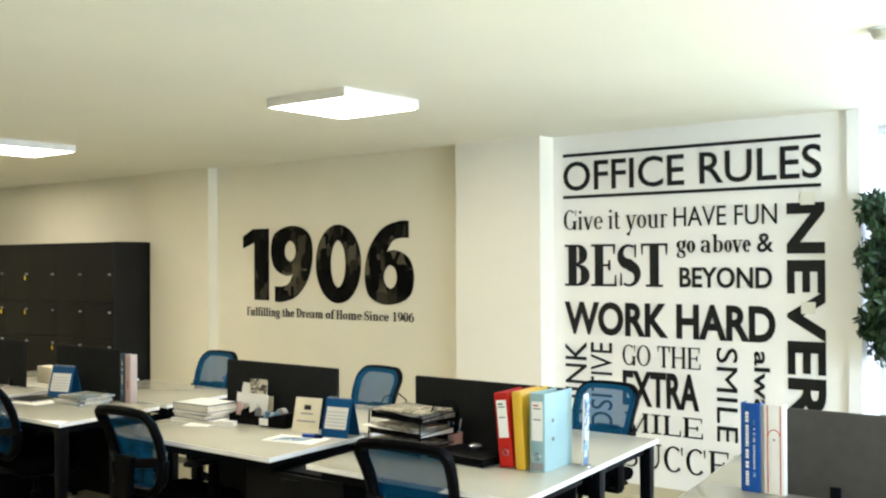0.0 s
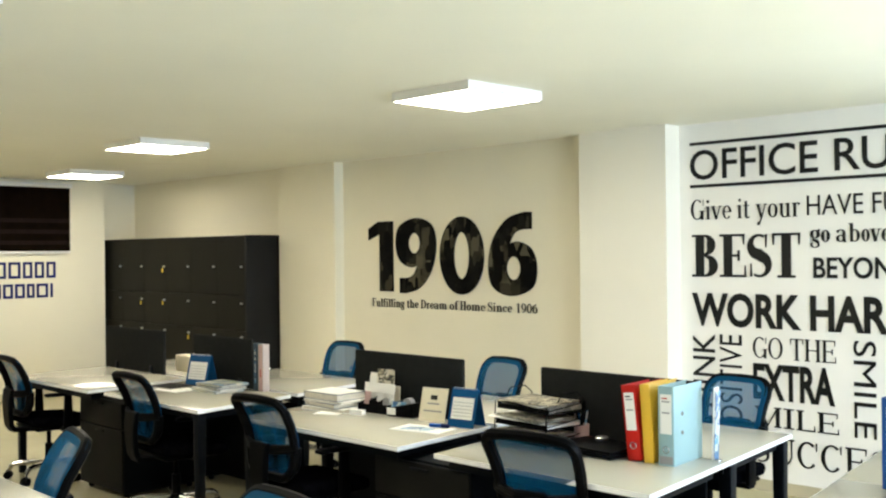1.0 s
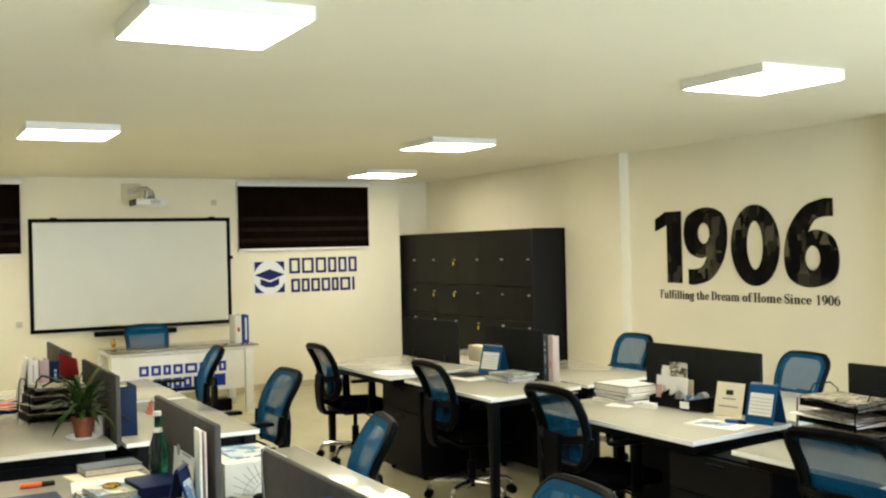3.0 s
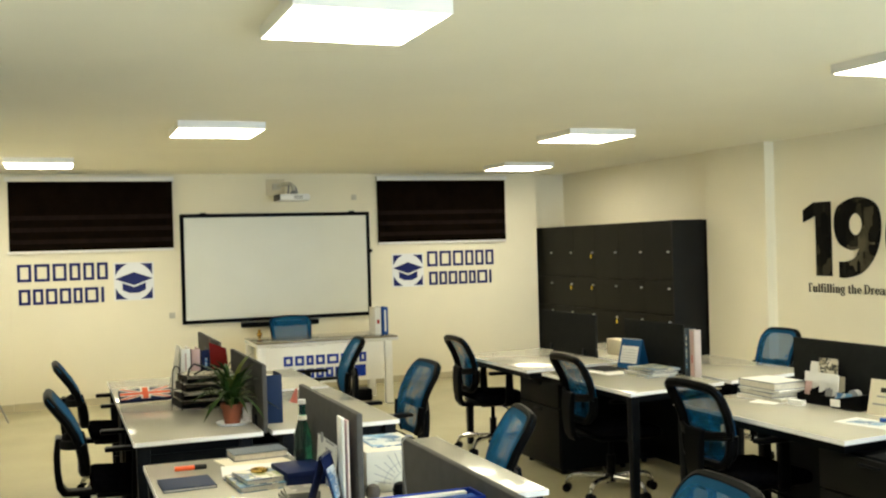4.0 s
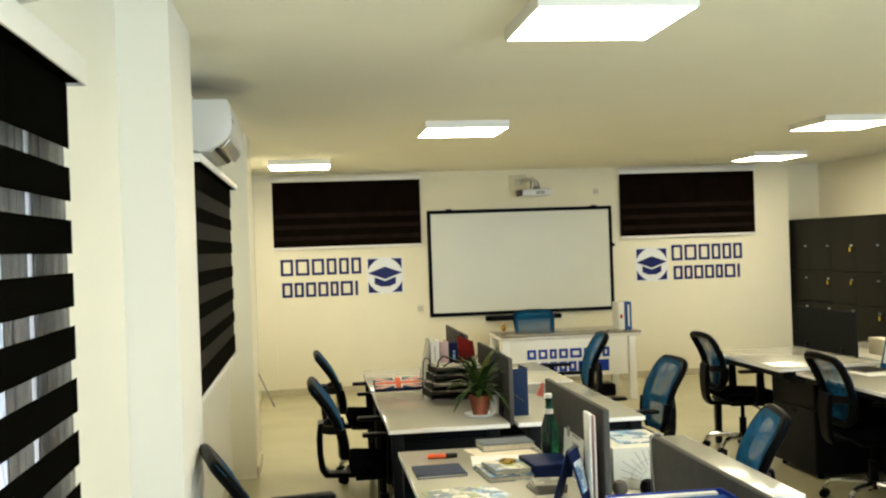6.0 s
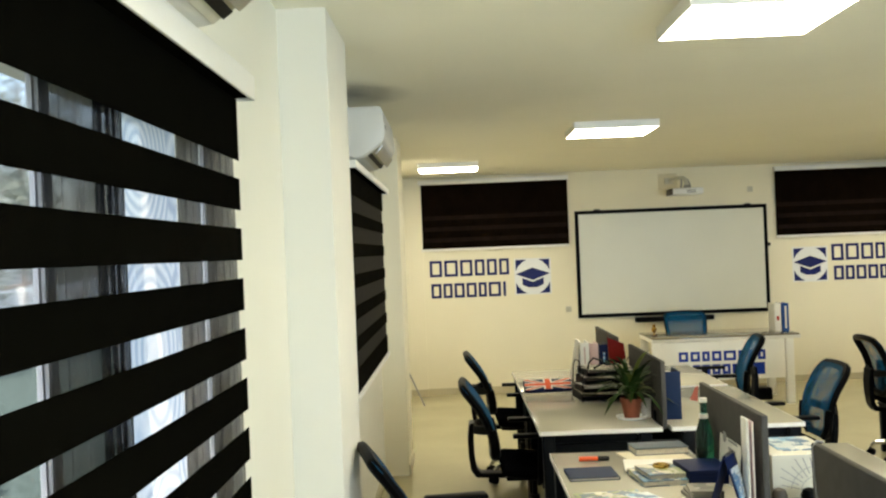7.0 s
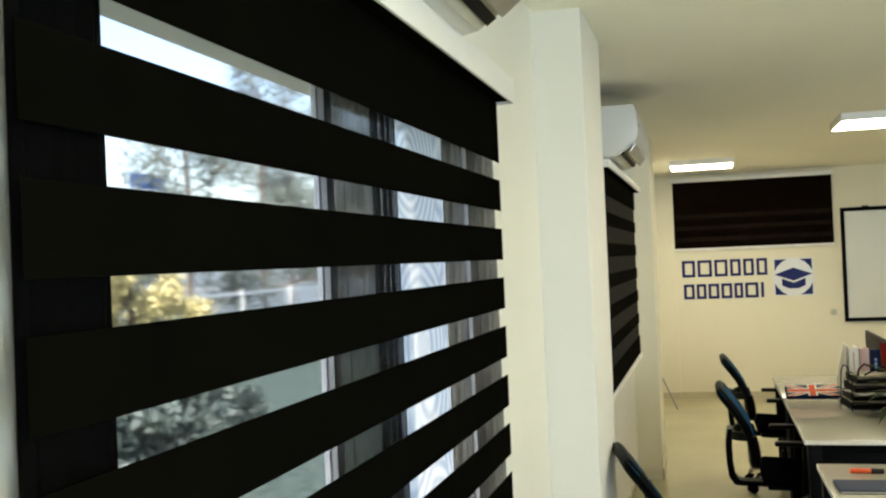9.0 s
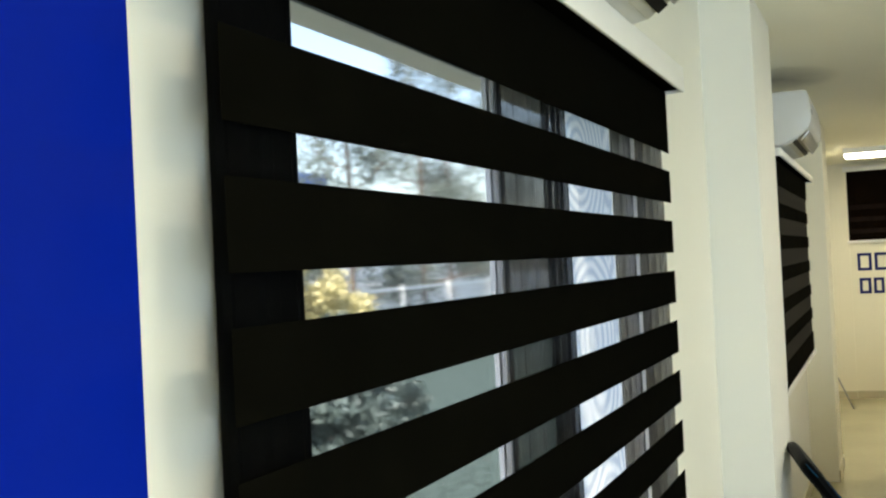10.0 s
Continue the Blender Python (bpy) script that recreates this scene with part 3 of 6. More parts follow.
NINE = [(0.10, 0.0, 1), (0.28, 0.0, 0), (0.62, 0.08, 0), (0.90, 0.32, 0), (1.0, 0.64, 0), (0.90, 0.90, 0), (0.52, 1.0, 0), (0.10, 0.90, 0), (0.0, 0.66, 0),
        (0.10, 0.44, 0), (0.36, 0.345, 0), (0.55, 0.37, 1), (0.45, 0.25, 0), (0.30, 0.205, 0), (0.10, 0.20, 1)]
ZERO = [(0.5 + 0.5 * math.cos(k * math.pi / 8), 0.5 + 0.5 * math.sin(k * math.pi / 8), 0) for k in range(16)]
SIX = [(1 - p, 1 - q, s) for p, q, s in NINE]
part("digit", digit_shape(outline(NINE), (0.47, 0.665, 0.145, 0.135), -7.09, -6.55, 1.28, 1.97), PHOTO, digits)
part("digit", digit_shape(outline(ZERO), (0.5, 0.5, 0.175, 0.30), -6.50, -5.96, 1.28, 1.965), PHOTO, digits)
part("digit", digit_shape(outline(SIX), (0.53, 0.335, 0.145, 0.14), -5.91, -5.37, 1.28, 1.975), PHOTO, digits)
rules = thing("wall_words", "black vinyl words of office rules on the white wall", "wall sign")
for z in (2.40, 2.095):
    bm = B()
    box(bm, -3.98, -2.105, 6.483, 6.487, z, z + 0.022)
    part("rule_line", bm, INK, rules)
for t, a, b, c, d, bold, turn in (
    ("OFFICE RULES", -3.98, -2.10, 2.15, 2.365, 0.008, 0),
    ("HAVE FUN", -3.10, -2.385, 1.87, 2.002, 0.0, 0),
    ("&", -2.518, -2.409, 1.69, 1.813, 0.012, 0),
    ("BEYOND", -3.06, -2.42, 1.455, 1.594, 0.02, 0), ("WORK HARD", -3.975, -2.40, 1.105, 1.345, 0.032, 0),
    ("NEVER", -2.325, -2.085, 0.61, 2.0, 0.03, -90), ("THINK", -3.97, -3.793, 0.39, 1.05, 0.005, 90),
    ("POSITIVE", -3.757, -3.582, 0.335, 1.054, 0.0, 90), 
    ("EXTRA", -3.50, -2.925, 0.625, 0.87, 0.032, 0), 
    ("SMILE", -2.80, -2.655, 0.44, 1.06, 0.0, -90), ("always", -2.575, -2.44, 0.47, 1.05, 0.015, -90)):
    letters("letter", t, a, b, c, d, INK, WR, rules, bold=bold, turn=turn, depth=0.003)


def stroke(bm, pts, depth):
    """A flat pen stroke through (u, v, width) points, width across the pen's way."""
    left, right = [], []
    for i, (u, v, w) in enumerate(pts):
        p, q = pts[max(0, i - 1)], pts[min(len(pts) - 1, i + 1)]
        d = Vector((q[0] - p[0], q[1] - p[1])).normalized()
        n = Vector((-d.y, d.x)) * w / 2
        left.append((u + n.x, v + n.y)), right.append((u - n.x, v - n.y))
    lo = [[bm.verts.new((a, b, z)) for z in (0, depth)] for a, b in left]
    hi = [[bm.verts.new((a, b, z)) for z in (0, depth)] for a, b in right]
    for i in range(len(pts) - 1):
        for z in (0, 1):
            bm.faces.new((lo[i][z], lo[i + 1][z], hi[i + 1][z], hi[i][z]))
        for row in (lo, hi):
            bm.faces.new((row[i][0], row[i + 1][0], row[i + 1][1], row[i][1]))
    for i in (0, -1):
        bm.faces.new((lo[i][0], lo[i][1], hi[i][1], hi[i][0]))


def arc(cx, cz, rx, rz, a0, a1, thick, thin, n=16):
    """Pen stroke round part of an ellipse, thick on its sides and thin above and below."""
    out = []
    for k in range(n + 1):
        a = radians(a0 + (a1 - a0) * k / n)
        out.append((cx + rx * math.cos(a), cz + rz * math.sin(a), thin + (thick - thin) * math.cos(a) ** 2))
    return out


def serif_letter(ch, w, h, t, s):
    """Strokes of a roman capital, w wide and h high, with stems t and hairlines s."""
    def stem(x, z0=0.0, z1=h, q=None):
        return [(x, z0, q or t), (x, z1, q or t)]
    def foot(x, z, n):
        return [(x - n, z, s), (x + n, z, s)]
    top, bot, g = h - s / 2, s / 2, t * 0.95
    if ch == "I":
        return [stem(w / 2), foot(w / 2, top, w / 2), foot(w / 2, bot, w / 2)]
    if ch == "T":
        return [stem(w / 2), foot(w / 2, bot, g), [(0, top, s), (w, top, s)], [(s / 2, h - s, s), (s / 2, h * 0.74, s * 0.4)], [(w - s / 2, h - s, s), (w - s / 2, h * 0.74, s * 0.4)]]
    if ch == "L":
        return [stem(g), foot(g, top, g), [(0, bot, s), (w, bot, s)], [(w - s / 2, s, s), (w - s / 2, h * 0.3, s * 0.4)]]
    if ch == "E":
        return [stem(g), [(0, top, s), (w * 0.95, top, s)], [(0, bot, s), (w, bot, s)], [(g, h / 2, s), (w * 0.72, h / 2, s)], [(w * 0.72, h * 0.38, s), (w * 0.72, h * 0.62, s)],
                [(w * 0.95 - s / 2, top, s), (w * 0.95 - s / 2, h * 0.76, s * 0.4)], [(w - s / 2, bot, s), (w - s / 2, h * 0.27, s * 0.4)]]
    if ch == "H":
        return [stem(g), stem(w - g), foot(g, top, g), foot(g, bot, g), foot(w - g, top, g), foot(w - g, bot, g), [(g, h / 2, s), (w - g, h / 2, s)]]
    if ch == "M":
        return [stem(g * 0.8, q=s), stem(w - g), foot(g * 0.8, bot, g * 0.8), foot(w - g, bot, g), foot(w - g, top, g), foot(g * 0.8, top, g * 0.8),
                [(g * 0.8, h, t), (w * 0.47, 0, t)], [(w * 0.47, 0, s), (w - g, h, s)]]
    if ch == "U":
        r = (w - 2.2 * g) / 2
        return [stem(g, h * 0.3), stem(w - g * 0.8, h * 0.3, h, s), foot(g, top, g), foot(w - g * 0.8, top, g * 0.8),
                [(g + r - r * math.cos(k * math.pi / 10) + 0.2 * g * k / 10 , h * 0.3 - (h * 0.3 - s / 2) * math.sin(k * math.pi / 10), t + (s - t) * k / 10) for k in range(11)]]
    if ch == "B":
        return [stem(g), [(0, top, s), (w * 0.55, top, s)], [(0, bot, s), (w * 0.55, bot, s)], [(g, h * 0.52, s), (w * 0.55, h * 0.52, s)],
                arc(w * 0.5, h * 0.755, w * 0.42 - t / 2, h * 0.245 - s / 2, -90, 90, t, s), arc(w * 0.5, h * 0.26, w * 0.5 - t / 2, h * 0.26 - s / 2, -90, 90, t * 1.05, s)]
    if ch == "O":
        return [arc(w / 2, h / 2, w / 2 - t / 2, h / 2 - s / 2, 0, 360, t, s, 32)]
    if ch in "CG":
        out = [arc(w / 2, h / 2, w / 2 - t / 2, h / 2 - s / 2, 48, 318, t, s, 28), [(w - s, h * 0.98, s), (w - s, h * 0.68, s * 0.5)]]
        return out + ([[(w - t * 0.7, 0, t), (w - t * 0.7, h * 0.42, t)], foot(w - t * 0.7, h * 0.42, t * 0.9)] if ch == "G" else [])
    # S: one long bend
    line = []
    for k in range(29):
        q = k / 28
        a = radians(55 + 215 * q * 2) if q <= 0.5 else radians(90 - 215 * (q - 0.5) * 2)
        c = (w / 2, h * 0.745) if q <= 0.5 else (w / 2, h * 0.255)
        rx, rz = (w * 0.40, h * 0.245 - s / 2) if q <= 0.5 else (w * 0.42, h * 0.255 - s / 2)
        line.append((c[0] + rx * math.cos(a), c[1] + rz * math.sin(a), s + (t * 1.15 - s) * max(0.0, math.cos((q - 0.5) * 3.6)) ** 2))
    return [line, [(w * 0.82, h * 0.98, s), (w * 0.82, h * 0.68, s * 0.5)], [(w * 0.12, h * 0.02, s), (w * 0.12, h * 0.32, s * 0.5)]]


WIDE = {"M": 1.35, "I": 0.52, "O": 1.12, "G": 1.1, "H": 1.15, "L": 0.9, "S": 0.78, " ": 0.35, "U": 1.12, "C": 1.0, "T": 0.98}


def serif_words(text, x0, x1, z0, z1, thick, thin, gap=0.1):
    """Roman capitals filling a rectangle of the rules wall, a part for each letter."""
    total = sum(WIDE.get(ch, 1.0) for ch in text) + gap * (len(text) - 1)
    unit, x, h = (x1 - x0) / total, x0, z1 - z0
    for ch in text:
        w = WIDE.get(ch, 1.0) * unit
        if ch != " ":
            bm = B()
            for k, pts in enumerate(serif_letter(ch, w, h, thick * h, thin * h)):
                stroke(bm, pts, 0.003 + 0.0003 * k)
            bmesh.ops.transform(bm, matrix=WR @ Matrix.Translation((x, z0, 0)), verts=bm.verts)
            part("letter", bm, INK, rules)
        x += w + gap * unit


serif_words("BEST", -3.97, -3.148, 1.457, 1.758, 0.225, 0.055, 0.08)
serif_words("GO THE", -3.50, -2.914, 0.905, 1.05, 0.12, 0.045, 0.12)
serif_words("MILE", -3.49, -2.90, 0.442, 0.577, 0.20, 0.06, 0.12)
serif_words("SUCCESS", -3.50, -2.45, 0.195, 0.372, 0.15, 0.06, 0.14)


def small_letter(ch, h, t, s):
    """Strokes and width of a roman small letter or figure on its baseline; h: its x-height, stems t, hairlines s."""
    top, cap = 1.5 * h, 1.55 * h
    def stem(x, z0, z1, q=None):
        return [(x, z0, q or t), (x, z1, q or t)]
    def foot(x, z=0.0, n=0.85):
        return [(x - n * t, z + s / 2, s), (x + n * t, z + s / 2, s)]
    def flag(x, z):
        return [(x - 0.95 * t, z - 0.07 * h, s * 1.2), (x, z - s * 0.6, s * 1.2)]
    def hump(x0, x1, z, q):
        r = (x1 - x0) / 2
        return [(x0 + r - r * math.cos(k * math.pi / 10), z + 0.26 * h * math.sin(k * math.pi / 10), s + (q - s) * max(0.0, (k - 4) / 6)) for k in range(11)]
    a, w = t * 1.05, 0.52 * h
    if ch in "il":
        z = h if ch == "i" else top
        out = [stem(a, 0, z), foot(a), flag(a, z)]
        return (out + [arc(a, 1.36 * h, t * 0.28, t * 0.28, 0, 360, t * 0.6, t * 0.6, 10)] if ch == "i" else out), 2 * a
    if ch in "nhmru":
        if ch == "r":
            return [stem(a, 0, h), foot(a), flag(a, h), hump(a, a + 0.8 * w, 0.70 * h, t)[:9]], a + 0.85 * w
        if ch == "u":
            b = a + w
            return [stem(a, 0.24 * h, h), flag(a, h), stem(b, 0, h), flag(b, h), foot(b + 0.4 * t, 0, 0.6),
                    [(b - (p - a), h * 0.98 - z, q) for p, z, q in hump(a, b, 0.72 * h, t)]], b + a
        n, z = (2 if ch == "m" else 1), (top if ch == "h" else h)
        out, b = [stem(a, 0, z), foot(a), flag(a, z)], a
        for _ in range(n):
            out += [hump(b, b + w, 0.72 * h, t), stem(b + w, 0, 0.72 * h), foot(b + w)]
            b += w
        return out, b + a
    if ch in "oceabgd":
        r = 0.40 * h
        if ch == "o":
            return [arc(r, h / 2, r - t / 2, h / 2 - s / 2, 0, 360, t, s, 26)], 2 * r
        if ch in "ce":
            out = [arc(r, h / 2, r - t / 2, h / 2 - s / 2, 42 if ch == "c" else 0, 318, t, s, 24)]
            return out + ([[(t * 0.6, 0.54 * h, s), (2 * r - t * 0.3, 0.54 * h, s)]] if ch == "e" else [arc(1.72 * r, 0.76 * h, t * 0.2, t * 0.2, 0, 360, t * 0.6, t * 0.6, 10)]), 1.9 * r
        if ch == "a":
            b = 1.75 * r
            return [stem(b, 0.1 * h, 0.70 * h), [(b, 0.06 * h, t), (b + 0.7 * t, 0.03 * h, s)], arc(0.95 * r, 0.70 * h, 0.80 * r, 0.28 * h, 0, 165, t, s, 14),
                    arc(0.95 * r, 0.28 * h, 0.75 * r, 0.25 * h, 60, 330, t, s, 18)], b + t
        if ch == "b":
            return [stem(a, 0, top), flag(a, top), arc(a + 0.75 * r, h / 2, 0.85 * r, h / 2 - s / 2, -140, 140, t, s, 22)], a + 1.65 * r + t / 2
        if ch == "g":
            return [arc(0.9 * r, 0.66 * h, 0.72 * r, 0.32 * h, 0, 360, t, s, 22), [(1.3 * r, 0.90 * h, s), (1.95 * r, 1.0 * h, t * 0.7)],
                    [(0.55 * r, 0.38 * h, s), (0.35 * r, 0.22 * h, t * 0.6), (1.3 * r, 0.10 * h, t * 0.9), (1.7 * r, -0.08 * h, t * 0.8)], arc(0.9 * r, -0.20 * h, 0.8 * r, 0.22 * h, 130, 385, t * 0.6, s, 18)], 1.95 * r
    if ch in "vy":
        b = 0.86 * h
        out = [[(0.12 * h, h, t), (b / 2, 0, t)], [(b / 2, 0, s * 1.3), (b - 0.10 * h, h, s * 1.3)], foot(0.14 * h, h - s), foot(b - 0.10 * h, h - s, 0.7)]
        if ch == "y":
            out += [[(b / 2 + 0.02 * h, 0.03 * h, s * 1.4), (b * 0.30, -0.40 * h, s * 1.4)], arc(b * 0.22, -0.42 * h, t * 0.3, t * 0.3, 0, 360, t * 0.65, t * 0.65, 10)]
        return out, b
    if ch == "t":
        return [stem(a, 0.14 * h, 1.28 * h), [(0, h - s, s), (0.52 * h, h - s, s)], [(a, 0.16 * h, t), (a + 0.10 * h, 0.03 * h, t * 0.7), (0.56 * h, 0.10 * h, s)]], 0.55 * h
    if ch == "f":
        return [stem(a, 0, 1.28 * h), foot(a), [(0, h - s, s), (0.52 * h, h - s, s)], arc(a + 0.24 * h, 1.28 * h, 0.24 * h, 0.22 * h, 180, 35, t, s, 10)], 0.56 * h
    if ch in "FDHS":
        b = {"F": 0.85, "D": 1.1, "H": 1.1, "S": 0.8}[ch] * h
        if ch in "HS":
            return serif_letter(ch, b, cap, t, s), b
        if ch == "F":
            return [stem(a, 0, cap), foot(a), [(0, cap - s / 2, s), (b, cap - s / 2, s)], [(a, cap * 0.52, s), (b * 0.75, cap * 0.52, s)], [(b - s / 2, cap, s), (b - s / 2, cap * 0.76, s * 0.5)]], b
        return [stem(a, 0, cap), [(0, cap - s / 2, s), (b * 0.5, cap - s / 2, s)], [(0, s / 2, s), (b * 0.5, s / 2, s)], arc(b * 0.42, cap / 2, b * 0.58 - t / 2, cap / 2 - s / 2, -90, 90, t * 1.1, s, 20)], b
    if ch == "G":
        return serif_letter("G", 1.2 * h, cap, t * 1.15, s), 1.25 * h
    if ch == "1":
        return [stem(0.4 * h, 0, cap), foot(0.4 * h), [(0.14 * h, cap * 0.84, s), (0.4 * h, cap - s, s)]], 0.8 * h
    r = 0.42 * h
    if ch == "0":
        return [arc(r, cap / 2, r - t / 2, cap / 2 - s / 2, 0, 360, t, s, 26)], 2 * r
    nine = [arc(r, cap * 0.66, r - t / 2, cap * 0.34 - s / 2, 0, 360, t, s, 24), [(2 * r - t / 2, cap * 0.62, t), (1.75 * r, cap * 0.28, t * 0.8), (0.5 * r, s, s * 1.4)]]
    return (nine if ch == "9" else [[(2 * r - p, cap - z, q) for p, z, q in line] for line in nine]), 2 * r


def small_words(text, m, owner, x0, x1, base, h, thick, thin):
    """Roman small letters with their capitals between x0 and x1, a part for each letter."""
    made, x = [], 0.0
    for ch in text:
        lines, w = small_letter(ch, h, thick * h, thin * h)
        made.append((x, lines))
        x += w + 0.10 * h
    k = (x1 - x0) / (x - 0.10 * h)
    for x, lines in made:
        bm = B()
        for i, pts in enumerate(lines):
            stroke(bm, pts, 0.003 + 0.0002 * i)
        bmesh.ops.transform(bm, matrix=m @ Matrix.Translation((x0 + k * x, base, 0)) @ Matrix.Diagonal((k, 1, 1, 1)), verts=bm.verts)
        part("letter", bm, INK, owner)


for w, a, b in (("Give", -3.977, -3.655), ("it", -3.607, -3.513), ("your", -3.463, -3.145)):
    small_words(w, WR, rules, a, b, 1.866, 0.093, 0.21, 0.06)
for w, a, b in (("go", -3.075, -2.944), ("above", -2.90, -2.561)):
    small_words(w, WR, rules, a, b, 1.692, 0.080, 0.30, 0.07)
for w, a, b in (("Fulfilling", -7.438, -6.986), ("the", -6.948, -6.793), ("Dream", -6.761, -6.424), ("of", -6.389, -6.285), ("Home", -6.257, -5.958), ("Since", -5.923, -5.65), ("1906", -5.604, -5.372)):
    small_words(w, WN, digits, a, b, 1.143, 0.051, 0.24, 0.10)
for x0, x1, z0, z1 in ((-2.235, -2.145, 1.985, 2.065), (-2.235, -2.145, 1.30, 1.375)):
    bm = B()
    box(bm, x0, x1, 6.482, 6.4835, z0, z1)
    part("paper_patch", bm, PATCH, rules, "cream tape patch")

# ---------------------------------------------------------------- lamps on the ceiling
def ceiling_lamp(cx, cy):
    ob = thing("ceiling_lamp", "square white surface-mounted LED panel, switched on", "ceiling light", pose(cx, cy, CZ), "ceiling panels")
    w, hgt = 0.300, 0.052
    fr = B()
    for x0, x1, y0, y1 in ((-w, w, -w, -w + 0.008), (-w, w, w - 0.008, w), (-w, -w + 0.008, -w + 0.008, w - 0.008), (w - 0.008, w, -w + 0.008, w - 0.008)):
        box(fr, x0, x1, y0, y1, -hgt, 0)
    part("frame", fr, WHITEM, ob, "white steel frame")
    part("diffuser", box(B(), -w + 0.008, w - 0.008, -w + 0.008, w - 0.008, -hgt + 0.001, -hgt + 0.012), LED, ob, "glowing white diffuser")
    return ob


dt = thing("smoke_detector", "small white round smoke detector on the ceiling", "smoke detector", pose(-1.13, 4.30, CZ))
part("base", turned(B(), [(0.058, -0.012), (0.062, -0.010), (0.062, 0.0), (0.05, 0.0)], 24), WHITEP, dt)
part("dome", turned(B(), [(0.022, -0.046), (0.040, -0.042), (0.050, -0.028), (0.052, -0.013), (0.04, -0.012)], 24), BOXC, dt)

LAMPS = [(-3.77, 1.11), (-7.38, 1.125), (-10.19, -0.09), (-3.99, 4.19), (-7.43, 4.15), (-10.45, 4.96), (-0.36, 1.11)]
lamp = ceiling_lamp(*LAMPS[0])
for c in LAMPS[1:]:
    copy_thing(lamp, pose(*c, CZ))


# ---------------------------------------------------------------- desks
def office_desk(x0, x1, y0, y1, legs, label, group, skew=0.0, panel=False):
    """White top on dark legs; legs: which corners carry one; skew: how far its ends slant per metre of depth."""
    ob = thing("office_desk", label, "desk", pose(x0, y0, 0), group)
    w, d = x1 - x0, y1 - y0
    def slant(bm):
        for v in bm.verts:
            v.co.x -= skew * (v.co.y + y0 - 3.25)
        return bm
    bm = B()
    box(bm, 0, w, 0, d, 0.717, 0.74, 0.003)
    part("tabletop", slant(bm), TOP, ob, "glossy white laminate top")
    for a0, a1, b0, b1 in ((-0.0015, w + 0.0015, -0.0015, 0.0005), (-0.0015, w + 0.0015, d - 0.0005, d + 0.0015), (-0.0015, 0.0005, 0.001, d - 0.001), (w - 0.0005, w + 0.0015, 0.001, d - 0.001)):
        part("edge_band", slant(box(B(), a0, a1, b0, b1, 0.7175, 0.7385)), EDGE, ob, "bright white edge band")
    if panel:
        part("modesty_panel", slant(box(B(), 0.09, w - 0.09, d - 0.04, d - 0.022, 0.12, 0.668, 0.002)), DARK, ob)
    bm = B()
    for a, b, c, e in ((0.05, w - 0.05, 0.05, 0.09), (0.05, w - 0.05, d - 0.09, d - 0.05)):
        box(bm, a, b, c, e, 0.667, 0.717)
    for a in (0.05, w - 0.09):
        box(bm, a, a + 0.04, 0.09, d - 0.09, 0.667, 0.717)
    part("frame", slant(bm), DARKM, ob)
    for lx, ly in legs:
        bm = B()
        cx, cy = 0.045 + lx * (w - 0.09), 0.045 + ly * (d - 0.09)
        box(bm, cx - 0.032, cx + 0.032, cy - 0.032, cy + 0.032, 0, 0.716, 0.004)
        for v in bm.verts:
            k = 0.72 + 0.28 * v.co.z / 0.716
            v.co.x, v.co.y = cx + (v.co.x - cx) * k, cy + (v.co.y - cy) * k
        part("leg", slant(bm), DARKM, ob)
    return ob


def desk_screen(x0, x1, y, material, label, group="desk screens"):
    ob = thing("desk_screen", label, "desk divider", pose((x0 + x1) / 2, y, 0), group)
    h = (x1 - x0) / 2
    bm = B()
    box(bm, -h, h, -0.012, 0.012, 0.72, 1.07, 0.006)
    part("panel", bm, material, ob)
    for s in (-0.6, 0.6):
        bm = B()
        box(bm, s * h - 0.02, s * h + 0.02, -0.022, 0.022, 0.70, 0.79, 0.004)
        part("clamp", bm, DARKM, ob)
    return ob


def pedestal(x0, x1, y0, y1, label, front=-1):
    """A dark cabinet with a drawer over a door; front: the side of y it faces."""
    ob = thing("pedestal_cabinet", label, "cabinet", pose((x0 + x1) / 2, (y0 + y1) / 2, 0, 0, 0, 0 if front < 0 else 180), "pedestal cabinets")
    w, d = (x1 - x0) / 2, (y1 - y0) / 2
    bm = B()
    box(bm, -w, w, -d + 0.02, d, 0.03, 0.667, 0.003)
    part("body", bm, DARK, ob)
    for name, z0, z1 in (("drawer", 0.475, 0.655), ("door", 0.04, 0.465)):
        bm = B()
        box(bm, -w + 0.003, w - 0.003, -d, -d + 0.018, z0, z1, 0.003)
        p = part(name, bm, PEDM, ob)
        bm = B()
        box(bm, -0.06, 0.06, -d - 0.014, -d - 0.002, z1 - 0.035, z1 - 0.022, 0.003)
        part("handle", bm, DARKM, p)
    for a in (-w + 0.05, w - 0.05):
        for b in (-d + 0.06, d - 0.06):
            part("foot", cyl(B(), (a, b, 0), (a, b, 0.03), 0.02), BLACK, ob)
    return ob


N = "north bench desks"
S = "south bench desks"
LBL = "white office desk on dark legs in a bench row"
for x0, x1, y0, side, k in ((-7.88, -6.62, 3.17, 0, 0.12), (-6.45, -5.27, 3.205, 1, 0.17), (-4.88, -3.56, 3.25, 0, 0.10), (-3.32, -2.165, 3.26, 1, 0.135), (-1.655, -0.50, 3.25, 1, 0.165)):
    gap = 0.032 if x0 < -4 else 0.002
    office_desk(x0, x1, y0, 3.998 - gap, ((side, 0),) if x0 > -4 else ((side, 0), (side, 0.93)), LBL, N, k, True)
    office_desk(x0, x1, 3.998 + gap, 4.79, ((side, 0.07), (side, 1)), LBL, N, k)
